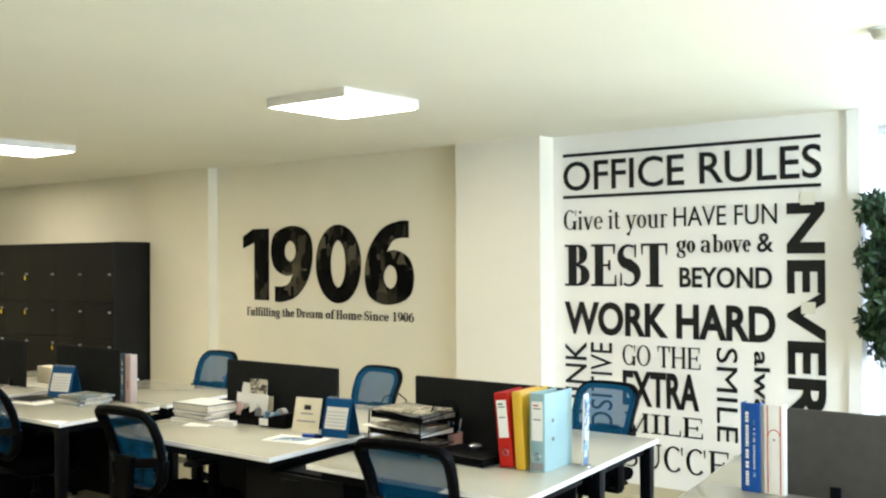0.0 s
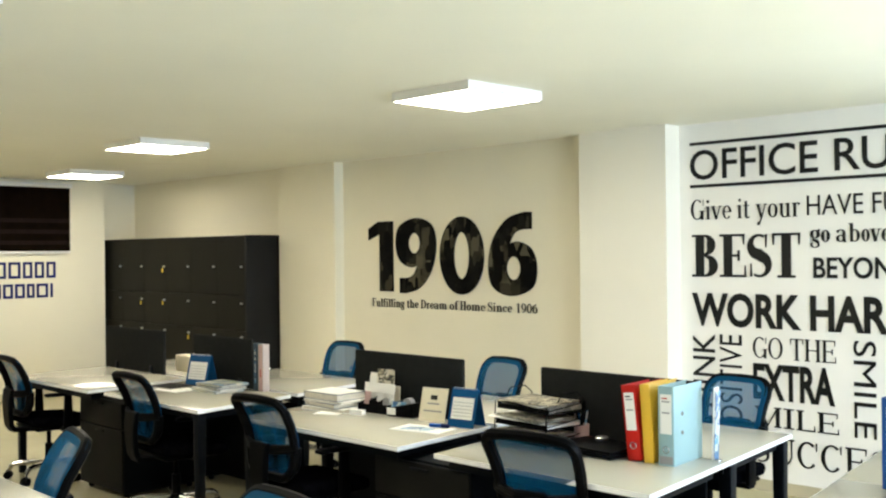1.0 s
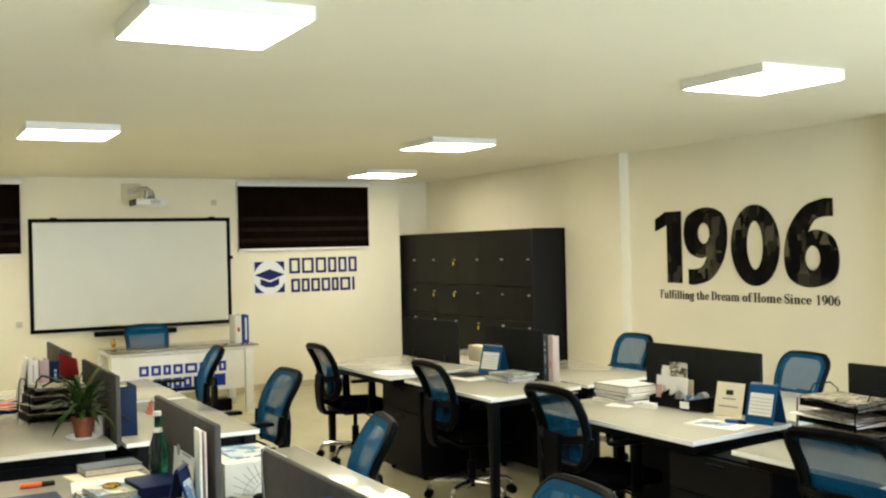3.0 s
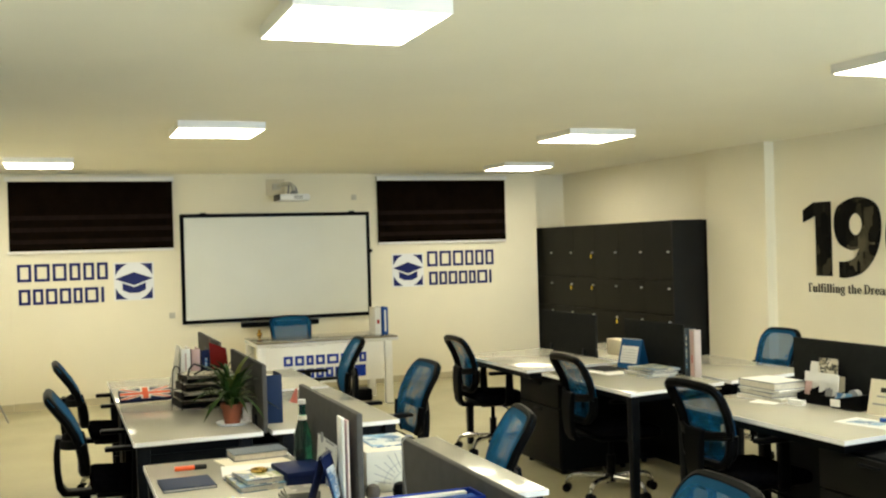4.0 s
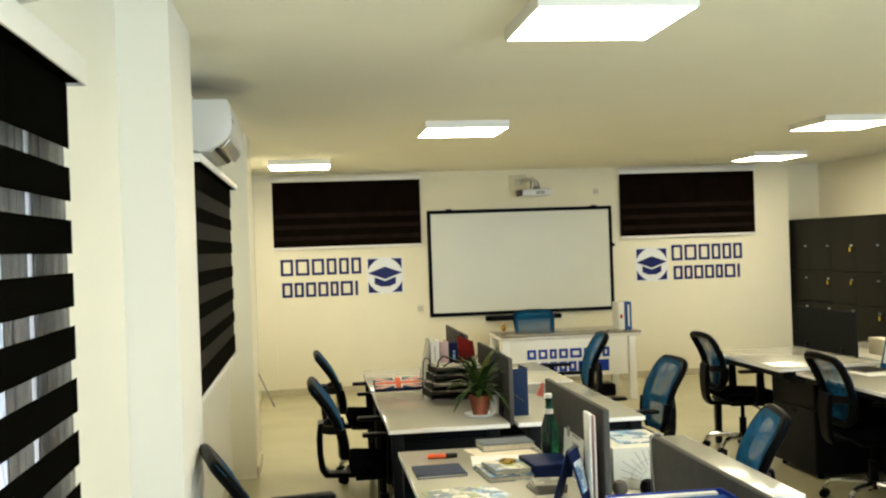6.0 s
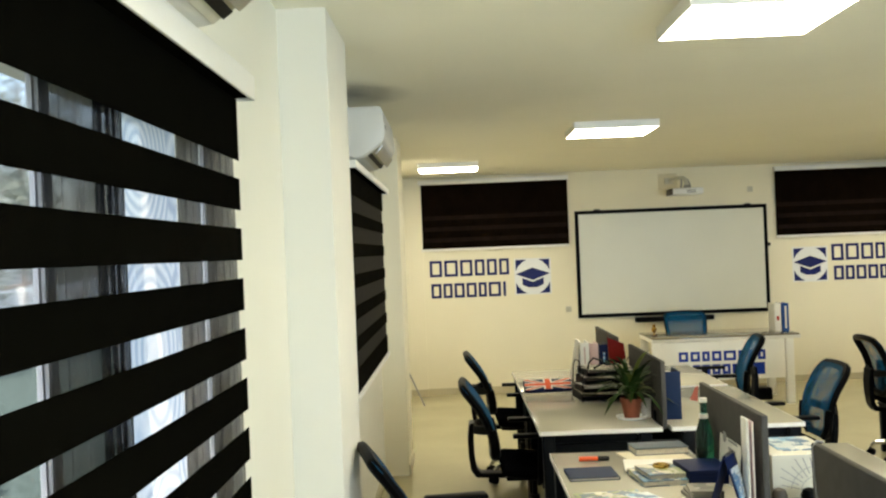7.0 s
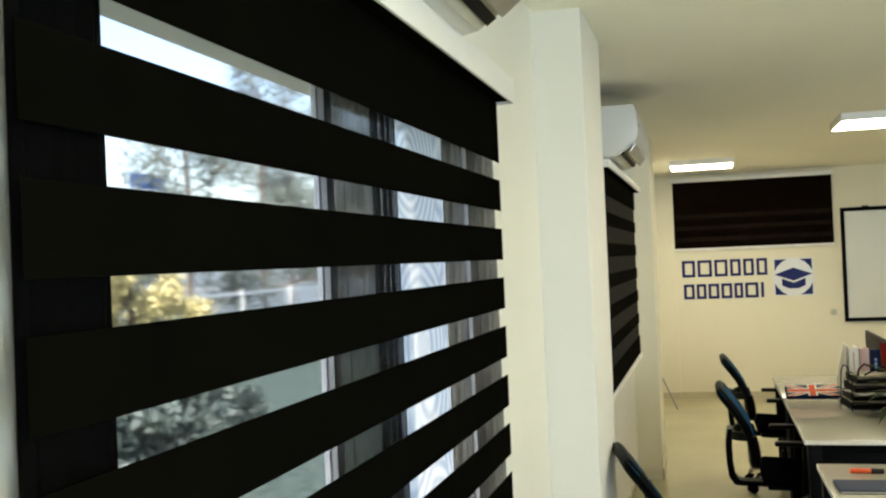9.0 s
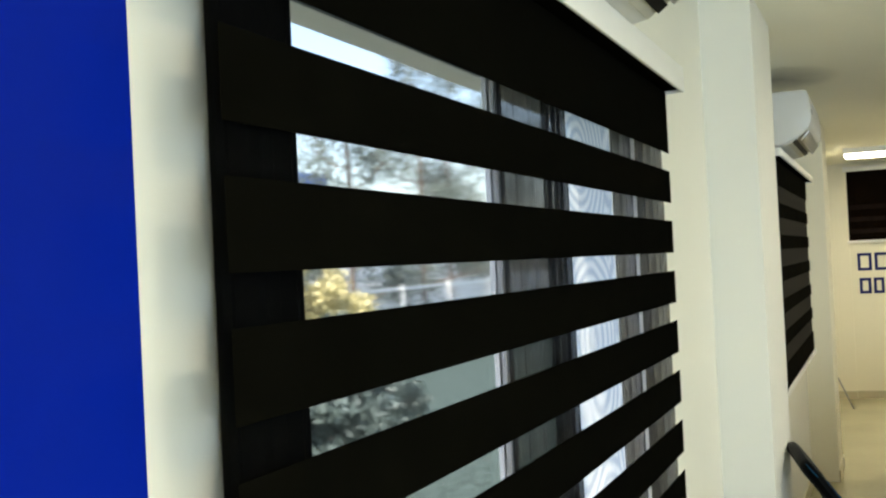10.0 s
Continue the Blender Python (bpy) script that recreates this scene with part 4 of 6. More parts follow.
for x0, x1 in ((-7.72, -6.60), (-6.52, -5.12), (-4.56, -3.38), (-3.20, -2.00)):
    office_desk(x0, x1, 0.35, 0.975, ((0, 0), (1, 0), (0, 0.93), (1, 0.93)), LBL, S)
    office_desk(x0, x1, 1.025, 1.70, ((0, 0.07), (1, 0.07), (0, 1), (1, 1)), LBL, S)
for x0, x1 in ((-8.0, -7.06), (-6.62, -5.86), (-4.76, -3.85), (-3.30, -2.40), (-1.42, -0.50)):
    desk_screen(x0, x1, 3.998, SCREEN if x1 < -1 else SCREENG, "black felt desk screen clamped between two desks")
for x0, x1 in ((-7.64, -6.66), (-6.16, -5.17), (-4.34, -3.44), (-2.95, -2.05)):
    desk_screen(x0, x1, 1.0, SCREENG, "grey felt desk screen clamped between two desks")
pedestal(-7.06, -6.43, 3.32, 3.92, "dark two-part cabinet standing under a desk")
pedestal(-3.83, -3.18, 3.34, 3.92, "dark two-part cabinet standing under a desk")
pedestal(-7.14, -6.51, 4.03, 4.48, "dark two-part cabinet standing under a desk", 1)
pedestal(-3.92, -3.27, 4.03, 4.50, "dark two-part cabinet standing under a desk", 1)
bm = B()
box(bm, -5.185, -5.165, 0.40, 1.66, 0.06, 0.666, 0.003)
solid("desk_end_panel", bm, DARK, "dark end panel under the white desk tops", "panel")
pedestal(-6.9, -6.1, 0.55, 0.95, "dark two-part cabinet standing under a desk")
pedestal(-6.9, -6.1, 1.05, 1.45, "dark two-part cabinet standing under a desk", 1)


# ---------------------------------------------------------------- chairs
LEAN, BACK, CORNER = 0.10, 0.225, 0.05


def back_point(u, v, off=0.0):
    """A place on the curved back: u across, v up from 0 to 1; upright below, leaning away above the loins."""
    z = 0.50 + 0.41 * v + 0.014 * v * (1 - min(1.0, abs(u) / 0.22) ** 2)
    y = -0.215 - LEAN * v + 0.055 * math.sin(v * math.pi * 0.95) + 0.10 * u * u + off
    waist = 0.80 + 0.21 * max(0.0, min(1.0, v)) ** 0.7
    return Vector((u * waist, y, z))


def office_chair():
    ob = thing("office_chair", "blue mesh-back office chair with black seat and arms", "chair", group="office chairs")
    bm = B()
    box(bm, -0.24, 0.24, -0.20, 0.26, 0.405, 0.48, 0.034)
    for v in bm.verts:
        v.co.z += 0.02 * (v.co.y / 0.25) ** 2 * (1 if v.co.y < 0 else -0.9)
    part("seat", bm, CLOTH, ob, "black cloth seat")
    part("seat_pan", box(B(), -0.21, 0.21, -0.17, 0.19, 0.385, 0.408, 0.008), BLACK, ob)
    # rounded outline of the back
    ring, hw, cr = [], BACK, 0.085
    hh = 0.41
    ct = CORNER
    for cx, cz, a0, rr in ((hw - ct, hh - ct, 0, ct), (-hw + ct, hh - ct, 90, ct), (-hw + cr, cr, 180, cr), (hw - cr, cr, 270, cr)):
        for k in range(6):
            a = radians(a0 + 18 * k)
            ring.append((cx + rr * math.cos(a), (cz + rr * math.sin(a)) / hh))
    dense = []
    for (u0, v0), (u1, v1) in zip(ring, ring[1:] + ring[:1]):
        n = 4 if abs(u1 - u0) + abs(v1 - v0) * hh > 0.1 else 1
        dense += [(u0 + (u1 - u0) * k / n, v0 + (v1 - v0) * k / n) for k in range(n)]
    bm = B()
    tube(bm, [back_point(u * 0.955, 0.5 + (v - 0.5) * 0.96, -0.018) for u, v in dense], 0.024, 8, True)
    part("backrest_frame", bm, BLACK, ob, "black plastic frame")
    # mesh cloth stretched on the frame, opaque border and open middle
    for name, lo, hi, material in (("mesh_border", 0.87, 1.045, MESHT), ("mesh_cloth", 0.0, 0.87, MESH)):
        bm = B()
        steps = [lo + (hi - lo) * k / 4 for k in range(5)]
        loops = []
        for s in steps:
            if s == 0:
                loops.append([bm.verts.new(back_point(0, 0.5, 0.002))])
            else:
                loops.append([bm.verts.new(back_point(u * s, 0.5 + (v - 0.5) * s, -0.012 if s > 1.03 else (0.008 if s > 0.79 else 0.004))) for u, v in dense])
        n = len(dense)
        for a, b in zip(loops, loops[1:]):
            for k in range(n):
                if len(a) == 1:
                    bm.faces.new((a[0], b[k], b[(k + 1) % n]))
                else:
                    bm.faces.new((a[k], b[k], b[(k + 1) % n], a[(k + 1) % n]))
        part(name, bm, material, ob, "blue mesh cloth")
    # a yoke from both sides of the waist back to the spine
    rear = back_point(0, 0.40).y - (0.10 if LEAN < 0.15 else 0.13)
    bm = B()
    for dv in (-0.03, 0.0, 0.03):
        tube(bm, [Vector((q * 0.22, (back_point(0.22, 0.40).y - 0.02) * q * q + (rear + 0.02) * (1 - q * q), 0.655 + 0.41 * dv + 0.02 * q * q)) for q in (-1, -0.75, -0.5, -0.25, 0, 0.25, 0.5, 0.75, 1)], 0.013, 8)
    part("lumbar_bar", bm, BLACK, ob)
    for q in (-1, 1):
        part("side_rail", tube(B(), [back_point(q * (0.14 + 0.085 * min(1.0, v / 0.16)), v, -0.004) for v in (0.01, 0.06, 0.12, 0.2, 0.28, 0.36, 0.42)], 0.021, 8), BLACK, ob)
    # spine: a flat bar down from the yoke and forward under the seat
    bm = B()
    outer = [(rear, 0.69), (rear - 0.012, 0.60), (rear - 0.010, 0.50), (rear, 0.42), (rear + 0.03, 0.375), (-0.05, 0.362)]
    inner = [(rear + 0.03, 0.69), (rear + 0.022, 0.60), (rear + 0.024, 0.50), (rear + 0.034, 0.43), (rear + 0.055, 0.402), (-0.05, 0.392)]
    rings = []
    for w, p, q in zip((0.075, 0.068, 0.060, 0.054, 0.048, 0.045), outer, inner):
        rings.append([bm.verts.new((sx * w, r[0], r[1])) for r, sx in ((p, -1), (p, 1), (q, 1), (q, -1))])
    for a, b in zip(rings, rings[1:]):
        for k in range(4):
            bm.faces.new((a[k], a[(k + 1) % 4], b[(k + 1) % 4], b[k]))
    bm.faces.new(rings[0][::-1]), bm.faces.new(rings[-1])
    bmesh.ops.bevel(bm, geom=bm.edges[:], offset=0.005, segments=2, affect="EDGES")
    part("back_bracket", bm, BLACK, ob)
    for s in (-1, 1):
        bm = B()
        box(bm, s * 0.275 - 0.034, s * 0.275 + 0.034, -0.13, 0.14, 0.645, 0.668, 0.010)
        for v in bm.verts:
            v.co.z -= 0.25 * max(0.0, abs(v.co.y - 0.0) - 0.09)
        arm = part("armrest", bm, BLACK, ob)
        bm = B()
        box(bm, s * 0.278 - 0.013, s * 0.278 + 0.013, 0.0, 0.07, 0.40, 0.648, 0.006)
        for v in bm.verts:
            if v.co.z > 0.6:
                v.co.y = 0.035 + (v.co.y - 0.035) * 0.75
        box(bm, min(s * 0.16, s * 0.285), max(s * 0.16, s * 0.285), 0.005, 0.065, 0.385, 0.405, 0.006)
        part("arm_post", bm, BLACK, arm)
    bm = B()
    cyl(bm, (0, 0, 0.10), (0, 0, 0.26), 0.028)
    cyl(bm, (0, 0, 0.25), (0, 0, 0.38), 0.016)
    box(bm, -0.09, 0.09, -0.12, 0.10, 0.36, 0.39, 0.01)
    part("gas_lift", bm, BLACK, ob)
    bm = B()
    tube(bm, [(0.08, 0.02, 0.375), (0.20, 0.03, 0.37), (0.29, 0.03, 0.36)], 0.007, 6)
    part("height_lever", bm, BLACK, ob)
    bm = B()
    turned(bm, [(0.035, 0.085), (0.042, 0.095), (0.042, 0.125), (0.034, 0.135)], 16)
    part("base_hub", bm, BLACK, ob)
    for k in range(5):
        a = radians(18 + 72 * k)
        c, s = math.cos(a), math.sin(a)
        bm = B()
        for r0, z0, r1, z1, q in ((0.035, 0.112, 0.19, 0.118, 0.021), (0.19, 0.118, 0.255, 0.108, 0.020), (0.255, 0.108, 0.285, 0.085, 0.018), (0.285, 0.085, 0.295, 0.062, 0.015)):
            cyl(bm, (r0 * c, r0 * s, z0), (r1 * c, r1 * s, z1), q, q * 0.94, 10)
        leg = part("base_leg", bm, CHROME, ob, "chrome star-base leg")
        bm = B()
        px, py = 0.295 * c, 0.295 * s
        for q in (-0.017, 0.017):
            cyl(bm, (px - q * s - 0.009 * s, py + q * c + 0.009 * c, 0.029), (px - q * s + 0.009 * s, py + q * c - 0.009 * c, 0.029), 0.029, seg=14)
        cyl(bm, (px, py, 0.03), (px, py, 0.068), 0.014)
        part("caster", bm, BLACK, leg)
    return ob


# centre x, centre y, turn (0 faces north)
CHAIRS = [(-7.50, 3.28, -2), (-5.82, 3.38, -3), (-4.38, 3.33, 0), (-2.70, 3.45, 7),
          (-7.96, 1.95, 174), (-6.02, 1.85, 182), (-4.11, 1.57, 167), (-2.56, 1.52, 176),
          (-7.40, 0.40, 1), (-5.80, 0.36, 0), (-3.92, -0.03, 12),
          (-6.47, 5.02, 182), (-4.655, 4.90, 176), (-2.975, 5.03, 177),
          (-10.75, 2.42, -90)]
def place_chairs(rows):
    first = office_chair()
    first.matrix_basis = pose(rows[0][0], rows[0][1], 0, 0, 0, rows[0][2])
    for x, y, r in rows[1:]:
        copy_thing(first, pose(x, y, 0, 0, 0, r))


place_chairs(CHAIRS[:4] + CHAIRS[14:])
LEAN = 0.18
place_chairs(CHAIRS[8:11])
LEAN, BACK, CORNER = 0.10, 0.205, 0.075
place_chairs(CHAIRS[11:14])
LEAN, BACK = 0.14, 0.21
place_chairs(CHAIRS[4:8])


# ---------------------------------------------------------------- lockers
def locker_unit(x0, x1):
    ob = thing("locker_unit", "dark three-door locker column against the wall", "locker", pose(x0, 5.92, 0), "lockers")
    w = x1 - x0
    bm = B()
    box(bm, 0.001, w - 0.001, 0.02, 0.448, 0.0, 1.85, 0.002)
    part("body", bm, LOCK, ob)
    for z0, z1 in ((1.235, 1.84), (0.87, 1.225), (0.47, 0.86), (0.06, 0.46)) :
        bm = B()
        box(bm, 0.001, w - 0.001, 0, 0.018, z0, z1)
        d = part("door", bm, LOCK, ob)
        bm = B()
        zz = {1.235: 1.525, 0.87: 1.145, 0.47: 0.80, 0.06: 0.40}[z0]
        cyl(bm, (w - 0.05, 0.0, zz), (w - 0.05, -0.016, zz), 0.011, seg=12)
        box(bm, w - 0.066, w - 0.034, -0.02, -0.014, zz - 0.006, zz + 0.006, 0.002)
        part("lock", bm, STEEL, d)
    return ob


LX0, LX1, LN = -12.02, -8.87, 6
for i in range(LN):
    a = LX0 + (LX1 - LX0) * i / LN
    unit = locker_unit(a, a + (LX1 - LX0) / LN)
w = (LX1 - LX0) / LN
part("end_panel", box(B(), w + 0.001, w + 0.025, 0, 0.38, 0, 1.852, 0.002), LOCKS, unit, "dark grey end panel")


# ---------------------------------------------------------------- blinds
def zebra_blind(name_label, axis, at, a0, a1, ztop, zbot, valance, bands, sheer, room, wallgap=-0.03, cloth=None, inset=0.0):
    """A striped roller blind. bands: (z0, z1) of the opaque cloth; the rest is sheer. room: +1 or -1, the way to the room."""
    ob = thing("striped_blind", name_label, "window blind")
    def put(bm, b0, b1, z0, z1, t0, t1, bev=0.0):
        t0, t1 = sorted((at + room * t0, at + room * t1))
        box(bm, *((t0, t1, b0, b1) if axis == "x" else (b0, b1, t0, t1)), z0, z1, bev)
    bm = B()
    put(bm, a0 - 0.012, a1 + 0.012, ztop - 0.004, ztop + valance, 0.038, 0.046, 0.003)
    put(bm, a0 - 0.012, a1 + 0.012, ztop + valance - 0.006, ztop + valance, -0.02, 0.038)
    for q in (a0 - 0.012, a1 + 0.006):
        put(bm, q, q + 0.006, ztop - 0.004, ztop + valance - 0.006, -0.02, 0.038)
    part("valance", bm, WHITEM, ob, "cream metal head box")
    bm = B()
    put(bm, a0, a1, ztop + 0.001, ztop + valance - 0.008, -0.016, 0.034, 0.008)
    part("roller", bm, BLIND, ob, "rolled dark cloth")
    for q in (a0 + 0.15, a1 - 0.15):
        bm = B()
        put(bm, q - 0.02, q + 0.02, ztop + 0.01, ztop + valance - 0.01, wallgap, -0.019)
        part("bracket", bm, WHITEM, ob)
    for z0, z1 in bands:
        bm = B()
        put(bm, a0, a1, z0, z1, 0, 0.0015)
        part("band", bm, cloth or BLIND, ob, "opaque dark brown cloth")
    bm = B()
    put(bm, a0 + inset, a1, zbot, ztop, -0.006, -0.005)
    part("sheer_cloth", bm, sheer, ob, "sheer dark cloth")
    bm = B()
    put(bm, a0, a1, zbot - 0.028, zbot, -0.008, 0.012, 0.004)
    part("bottom_bar", bm, WHITEM, ob)
    return ob


def bands_from(ztop, zbot, first, pitch, slit):
    """Opaque bands between slits; first: the upper edge of the top slit."""
    out, z, top = [], first, ztop
    while z - slit > zbot:
        out.append((z, top))
        top = z - slit
        z -= pitch
    out.append((zbot, top))
    return out


zebra_blind("dark brown striped roller blind half open over the window", "y", -0.565, -2.40, -0.555, 2.072, 0.90, 0.058, bands_from(2.072, 0.90, 1.921, 0.1215, 0.044), SHEER, 1, -0.075, None, 0.07)
zebra_blind("dark brown striped roller blind, closed, over the window", "y", -0.545, -7.02, -4.75, 2.10, 1.0, 0.034, bands_from(2.10, 1.0, 1.98, 0.155, 0.085), SHEERD, 1, -0.095, BLINDF)
zebra_blind("dark brown roller blind, closed, over the high window", "x", XW + 0.03, -0.45, 1.285, 2.47, 1.715, 0.05, bands_from(2.47, 1.715, 2.10, 0.13, 0.05), SHEERW, 1, -0.03, BLINDW)
zebra_blind("dark brown roller blind, closed, over the high window", "x", XW + 0.03, 3.705, 5.41, 2.47, 1.715, 0.05, bands_from(2.47, 1.715, 2.10, 0.13, 0.05), SHEERW, 1, -0.03, BLINDW)

# ---------------------------------------------------------------- west wall
wb = thing("interactive_whiteboard", "wide white board with a black frame hung on the wall", "whiteboard")
bm = B()
box(bm, XW, XW + 0.035, 1.37, 3.585, 0.85, 2.085)
part("panel", bm, BOARD, wb)
bm = B()
for y0, y1, z0, z1 in ((1.36, 3.595, 2.05, 2.092), (1.36, 3.595, 0.84, 0.882), (1.36, 1.40, 0.882, 2.05), (3.555, 3.595, 0.882, 2.05)):
    box(bm, XW + 0.002, XW + 0.045, y0, y1, z0, z1, 0.004)
part("frame", bm, BLACK, wb, "black frame")
for y in (1.62, 3.38):
    part("hook", box(B(), XW, XW + 0.03, y - 0.035, y + 0.035, 2.088, 2.106, 0.004), BLACK, wb)
part("knob", cyl(B(), (XW + 0.02, 3.59, 1.62), (XW + 0.02, 3.625, 1.62), 0.022, 0.018, 12), BLACK, wb)
bm = B()
box(bm, XW, XW + 0.08, 2.02, 2.93, 0.77, 0.825, 0.01)
solid("soundbar", bm, BLACK, "long black bar under the white board", "soundbar")

pj = thing("projector", "white short-throw projector on a wall arm", "projector", pose(0, 0.025, -0.035))
# Plate sized and dulled to cover the darker patch round the mount.
bm = B()
box(bm, XW, XW + 0.012, 2.33, 2.55, 2.335, 2.525, 0.005)
part("wall_plate", bm, PLATEM, pj, "dull cream plate over a darker wall patch")
bm = B()
box(bm, XW + 0.012, XW + 0.05, 2.40, 2.50, 2.40, 2.47, 0.008)
part("bracket", bm, BOXC, pj)
bm = B()
tube(bm, [(XW + 0.012, 2.46, 2.43), (XW + 0.16, 2.50, 2.455), (XW + 0.28, 2.555, 2.45), (XW + 0.35, 2.575, 2.42), (XW + 0.37, 2.58, 2.335)], 0.024, 10)
part("arm", bm, BOXC, pj)
bm = B()
for dy in (-0.035, 0.035):
    tube(bm, [(XW + 0.30, 2.57 + dy, 2.43), (XW + 0.34, 2.57 + dy * 1.3, 2.385), (XW + 0.35, 2.57 + dy * 1.6, 2.322)], 0.009, 8)
part("cable", bm, GREYP, pj, "grey cables beside the arm")
bm = B()
cyl(bm, (XW + 0.37, 2.58, 2.33), (XW + 0.37, 2.58, 2.365), 0.05, 0.03, 18)
part("swivel", bm, GREYP, pj)
bm = B()
box(bm, XW + 0.20, XW + 0.50, 2.39, 2.74, 2.25, 2.326, 0.02)
part("body", bm, WHITEP, pj)
bm = B()
box(bm, XW + 0.499, XW + 0.504, 2.55, 2.65, 2.292, 2.300, 0.001)
part("vent_slot", bm, LENS, pj)
bm = B()
box(bm, XW + 0.499, XW + 0.504, 2.55, 2.65, 2.272, 2.280, 0.001)
part("vent_slot", bm, LENS, pj)
bm = B()
box(bm, XW + 0.22, XW + 0.497, 2.372, 2.394, 2.252, 2.322, 0.008)
part("end_grille", bm, PLANTER, pj, "dark brown end grille")


def plain_character(ob, material, x, y0, y1, z0, z1, t):
    """A plain hollow block in place of one character."""
    bm = B()
    if y1 - y0 < 2.4 * t:
        box(bm, x, x + 0.004, (y0 + y1 - t) / 2, (y0 + y1 + t) / 2, z0, z1)
    else:
        for a, b, c, d in ((y0, y0 + t, z0, z1), (y1 - t, y1, z0, z1), (y0 + t, y1 - t, z0, z0 + t), (y0 + t, y1 - t, z1 - t, z1)):
            box(bm, x, x + 0.004, a, b, c, d)
        bmesh.ops.remove_doubles(bm, verts=bm.verts, dist=1e-5)
    part("letter_block", bm, material, ob)


def wall_sign(words, logo):
    """Navy letter bars and a mortarboard badge on the west wall."""
    ob = thing("wall_lettering", "navy vinyl lettering and a square badge on the cream wall", "wall sign", group="wall lettering")
    x = XW + 0.002
    for z0, z1, widths, a, b in words:
        tot = sum(widths) + 0.2 * (len(widths) - 1)
        y = a
        for w in widths:
            ww = w / tot * (b - a)
            plain_character(ob, NAVY, x, y, y + ww, z0, z1, 0.030)
            y += ww + 0.2 / tot * (b - a)
    a, b, c, d = logo
    bm = B()
    box(bm, x, x + 0.004, a, b, c, d, 0.0)
    part("badge_ground", bm, WHITEP, ob)
    s, my, mz = (b - a), (a + b) / 2, (c + d) / 2
    for sy in (-1, 1):
        for sz in (-1, 1):
            bm = B()
            e = 0.46 * s
            vs = [bm.verts.new((x + 0.006, my + sy * p, mz + sz * q)) for p, q in ((e, e), (e, e - 0.30 * s), (e - 0.06 * s, e - 0.19 * s), (e - 0.19 * s, e - 0.06 * s), (e - 0.30 * s, e))]
            bm.faces.new(vs)
            r = bmesh.ops.extrude_face_region(bm, geom=bm.faces[:])
            for v in r["geom"]:
                if isinstance(v, bmesh.types.BMVert):
                    v.co.x += 0.003
            part("badge_corner", bm, NAVY, ob)
    bm = B()
    vs = [bm.verts.new((x + 0.007, my + p * s, mz + q * s)) for p, q in ((-0.47, 0.07), (0, -0.10), (0.47, 0.07), (0, 0.24))]
    bm.faces.new(vs)
    vs = [bm.verts.new((x + 0.007, my + p * s, mz + q * s)) for p, q in ((-0.29, -0.04), (-0.29, -0.22), (-0.12, -0.30), (0.12, -0.30), (0.29, -0.22), (0.29, -0.04), (0, -0.15))]
    bm.faces.new(vs)
    r = bmesh.ops.extrude_face_region(bm, geom=bm.faces[:])
    for v in r["geom"]:
        if isinstance(v, bmesh.types.BMVert):
            v.co.x += 0.003
    part("badge_cap", bm, NAVY, ob)
    return ob


wall_sign(((1.385, 1.575, (1, 1.1, 1, 0.8, 0.8, 0.8), -0.36, 0.57), (1.135, 1.305, (1, 0.9, 1, 1, 0.8, 1.2, 0.35), -0.35, 0.53)), (0.63, 1.06, 1.14, 1.565))
wall_sign(((1.40, 1.59, (1, 1.1, 1, 0.8, 0.8, 0.8), 4.34, 5.24), (1.17, 1.335, (1, 0.9, 1, 1, 0.8, 1.2, 0.35), 4.36, 5.21)), (3.88, 4.29, 1.16, 1.57))

# teacher's desk
td = thing("reception_desk", "white panel desk with a smoked glass top", "desk")
bm = B()
box(bm, -11.0, -10.25, 1.91, 3.40, 0.70, 0.715, 0.003)
part("glass_top", bm, DGLASS, td, "smoked glass top")
bm = B()
box(bm, -10.32, -10.295, 1.94, 3.26, 0.265, 0.66, 0.003)
part("front_panel", bm, WHITEM, td)
bm = B()
box(bm, -11.0, -10.28, 1.91, 3.42, 0.665, 0.70, 0.004)
part("top_frame", bm, WHITEM, td)
for x in (-10.32, -10.95):
    for y in (1.955, 3.31):
        bm = B()
        box(bm, x - 0.03, x + 0.03, y - 0.04, y + 0.04, 0, 0.666, 0.004)
        part("leg", bm, WHITEM, td)
for z0, z1, ws, a, b in ((0.46, 0.56, (1, 1, 0.8, 1, 1.3, 0.8, 0.8, 0.8), 2.18, 3.06), (0.325, 0.425, (0.9, 1, 1, 1, 0.8, 0.9), 2.32, 2.88)):
    tot, y = sum(ws) + 0.25 * (len(ws) - 1), a
    for w in ws:
        plain_character(td, BLUEV, -10.295, y, y + w / tot * (b - a), z0, z1, 0.027)
        y += (w + 0.25) / tot * (b - a)
bm = B()
box(bm, -10.295, -10.290, 2.93, 3.05, 0.31, 0.43)
part("badge", bm, BLUEV, td, "blue square badge")

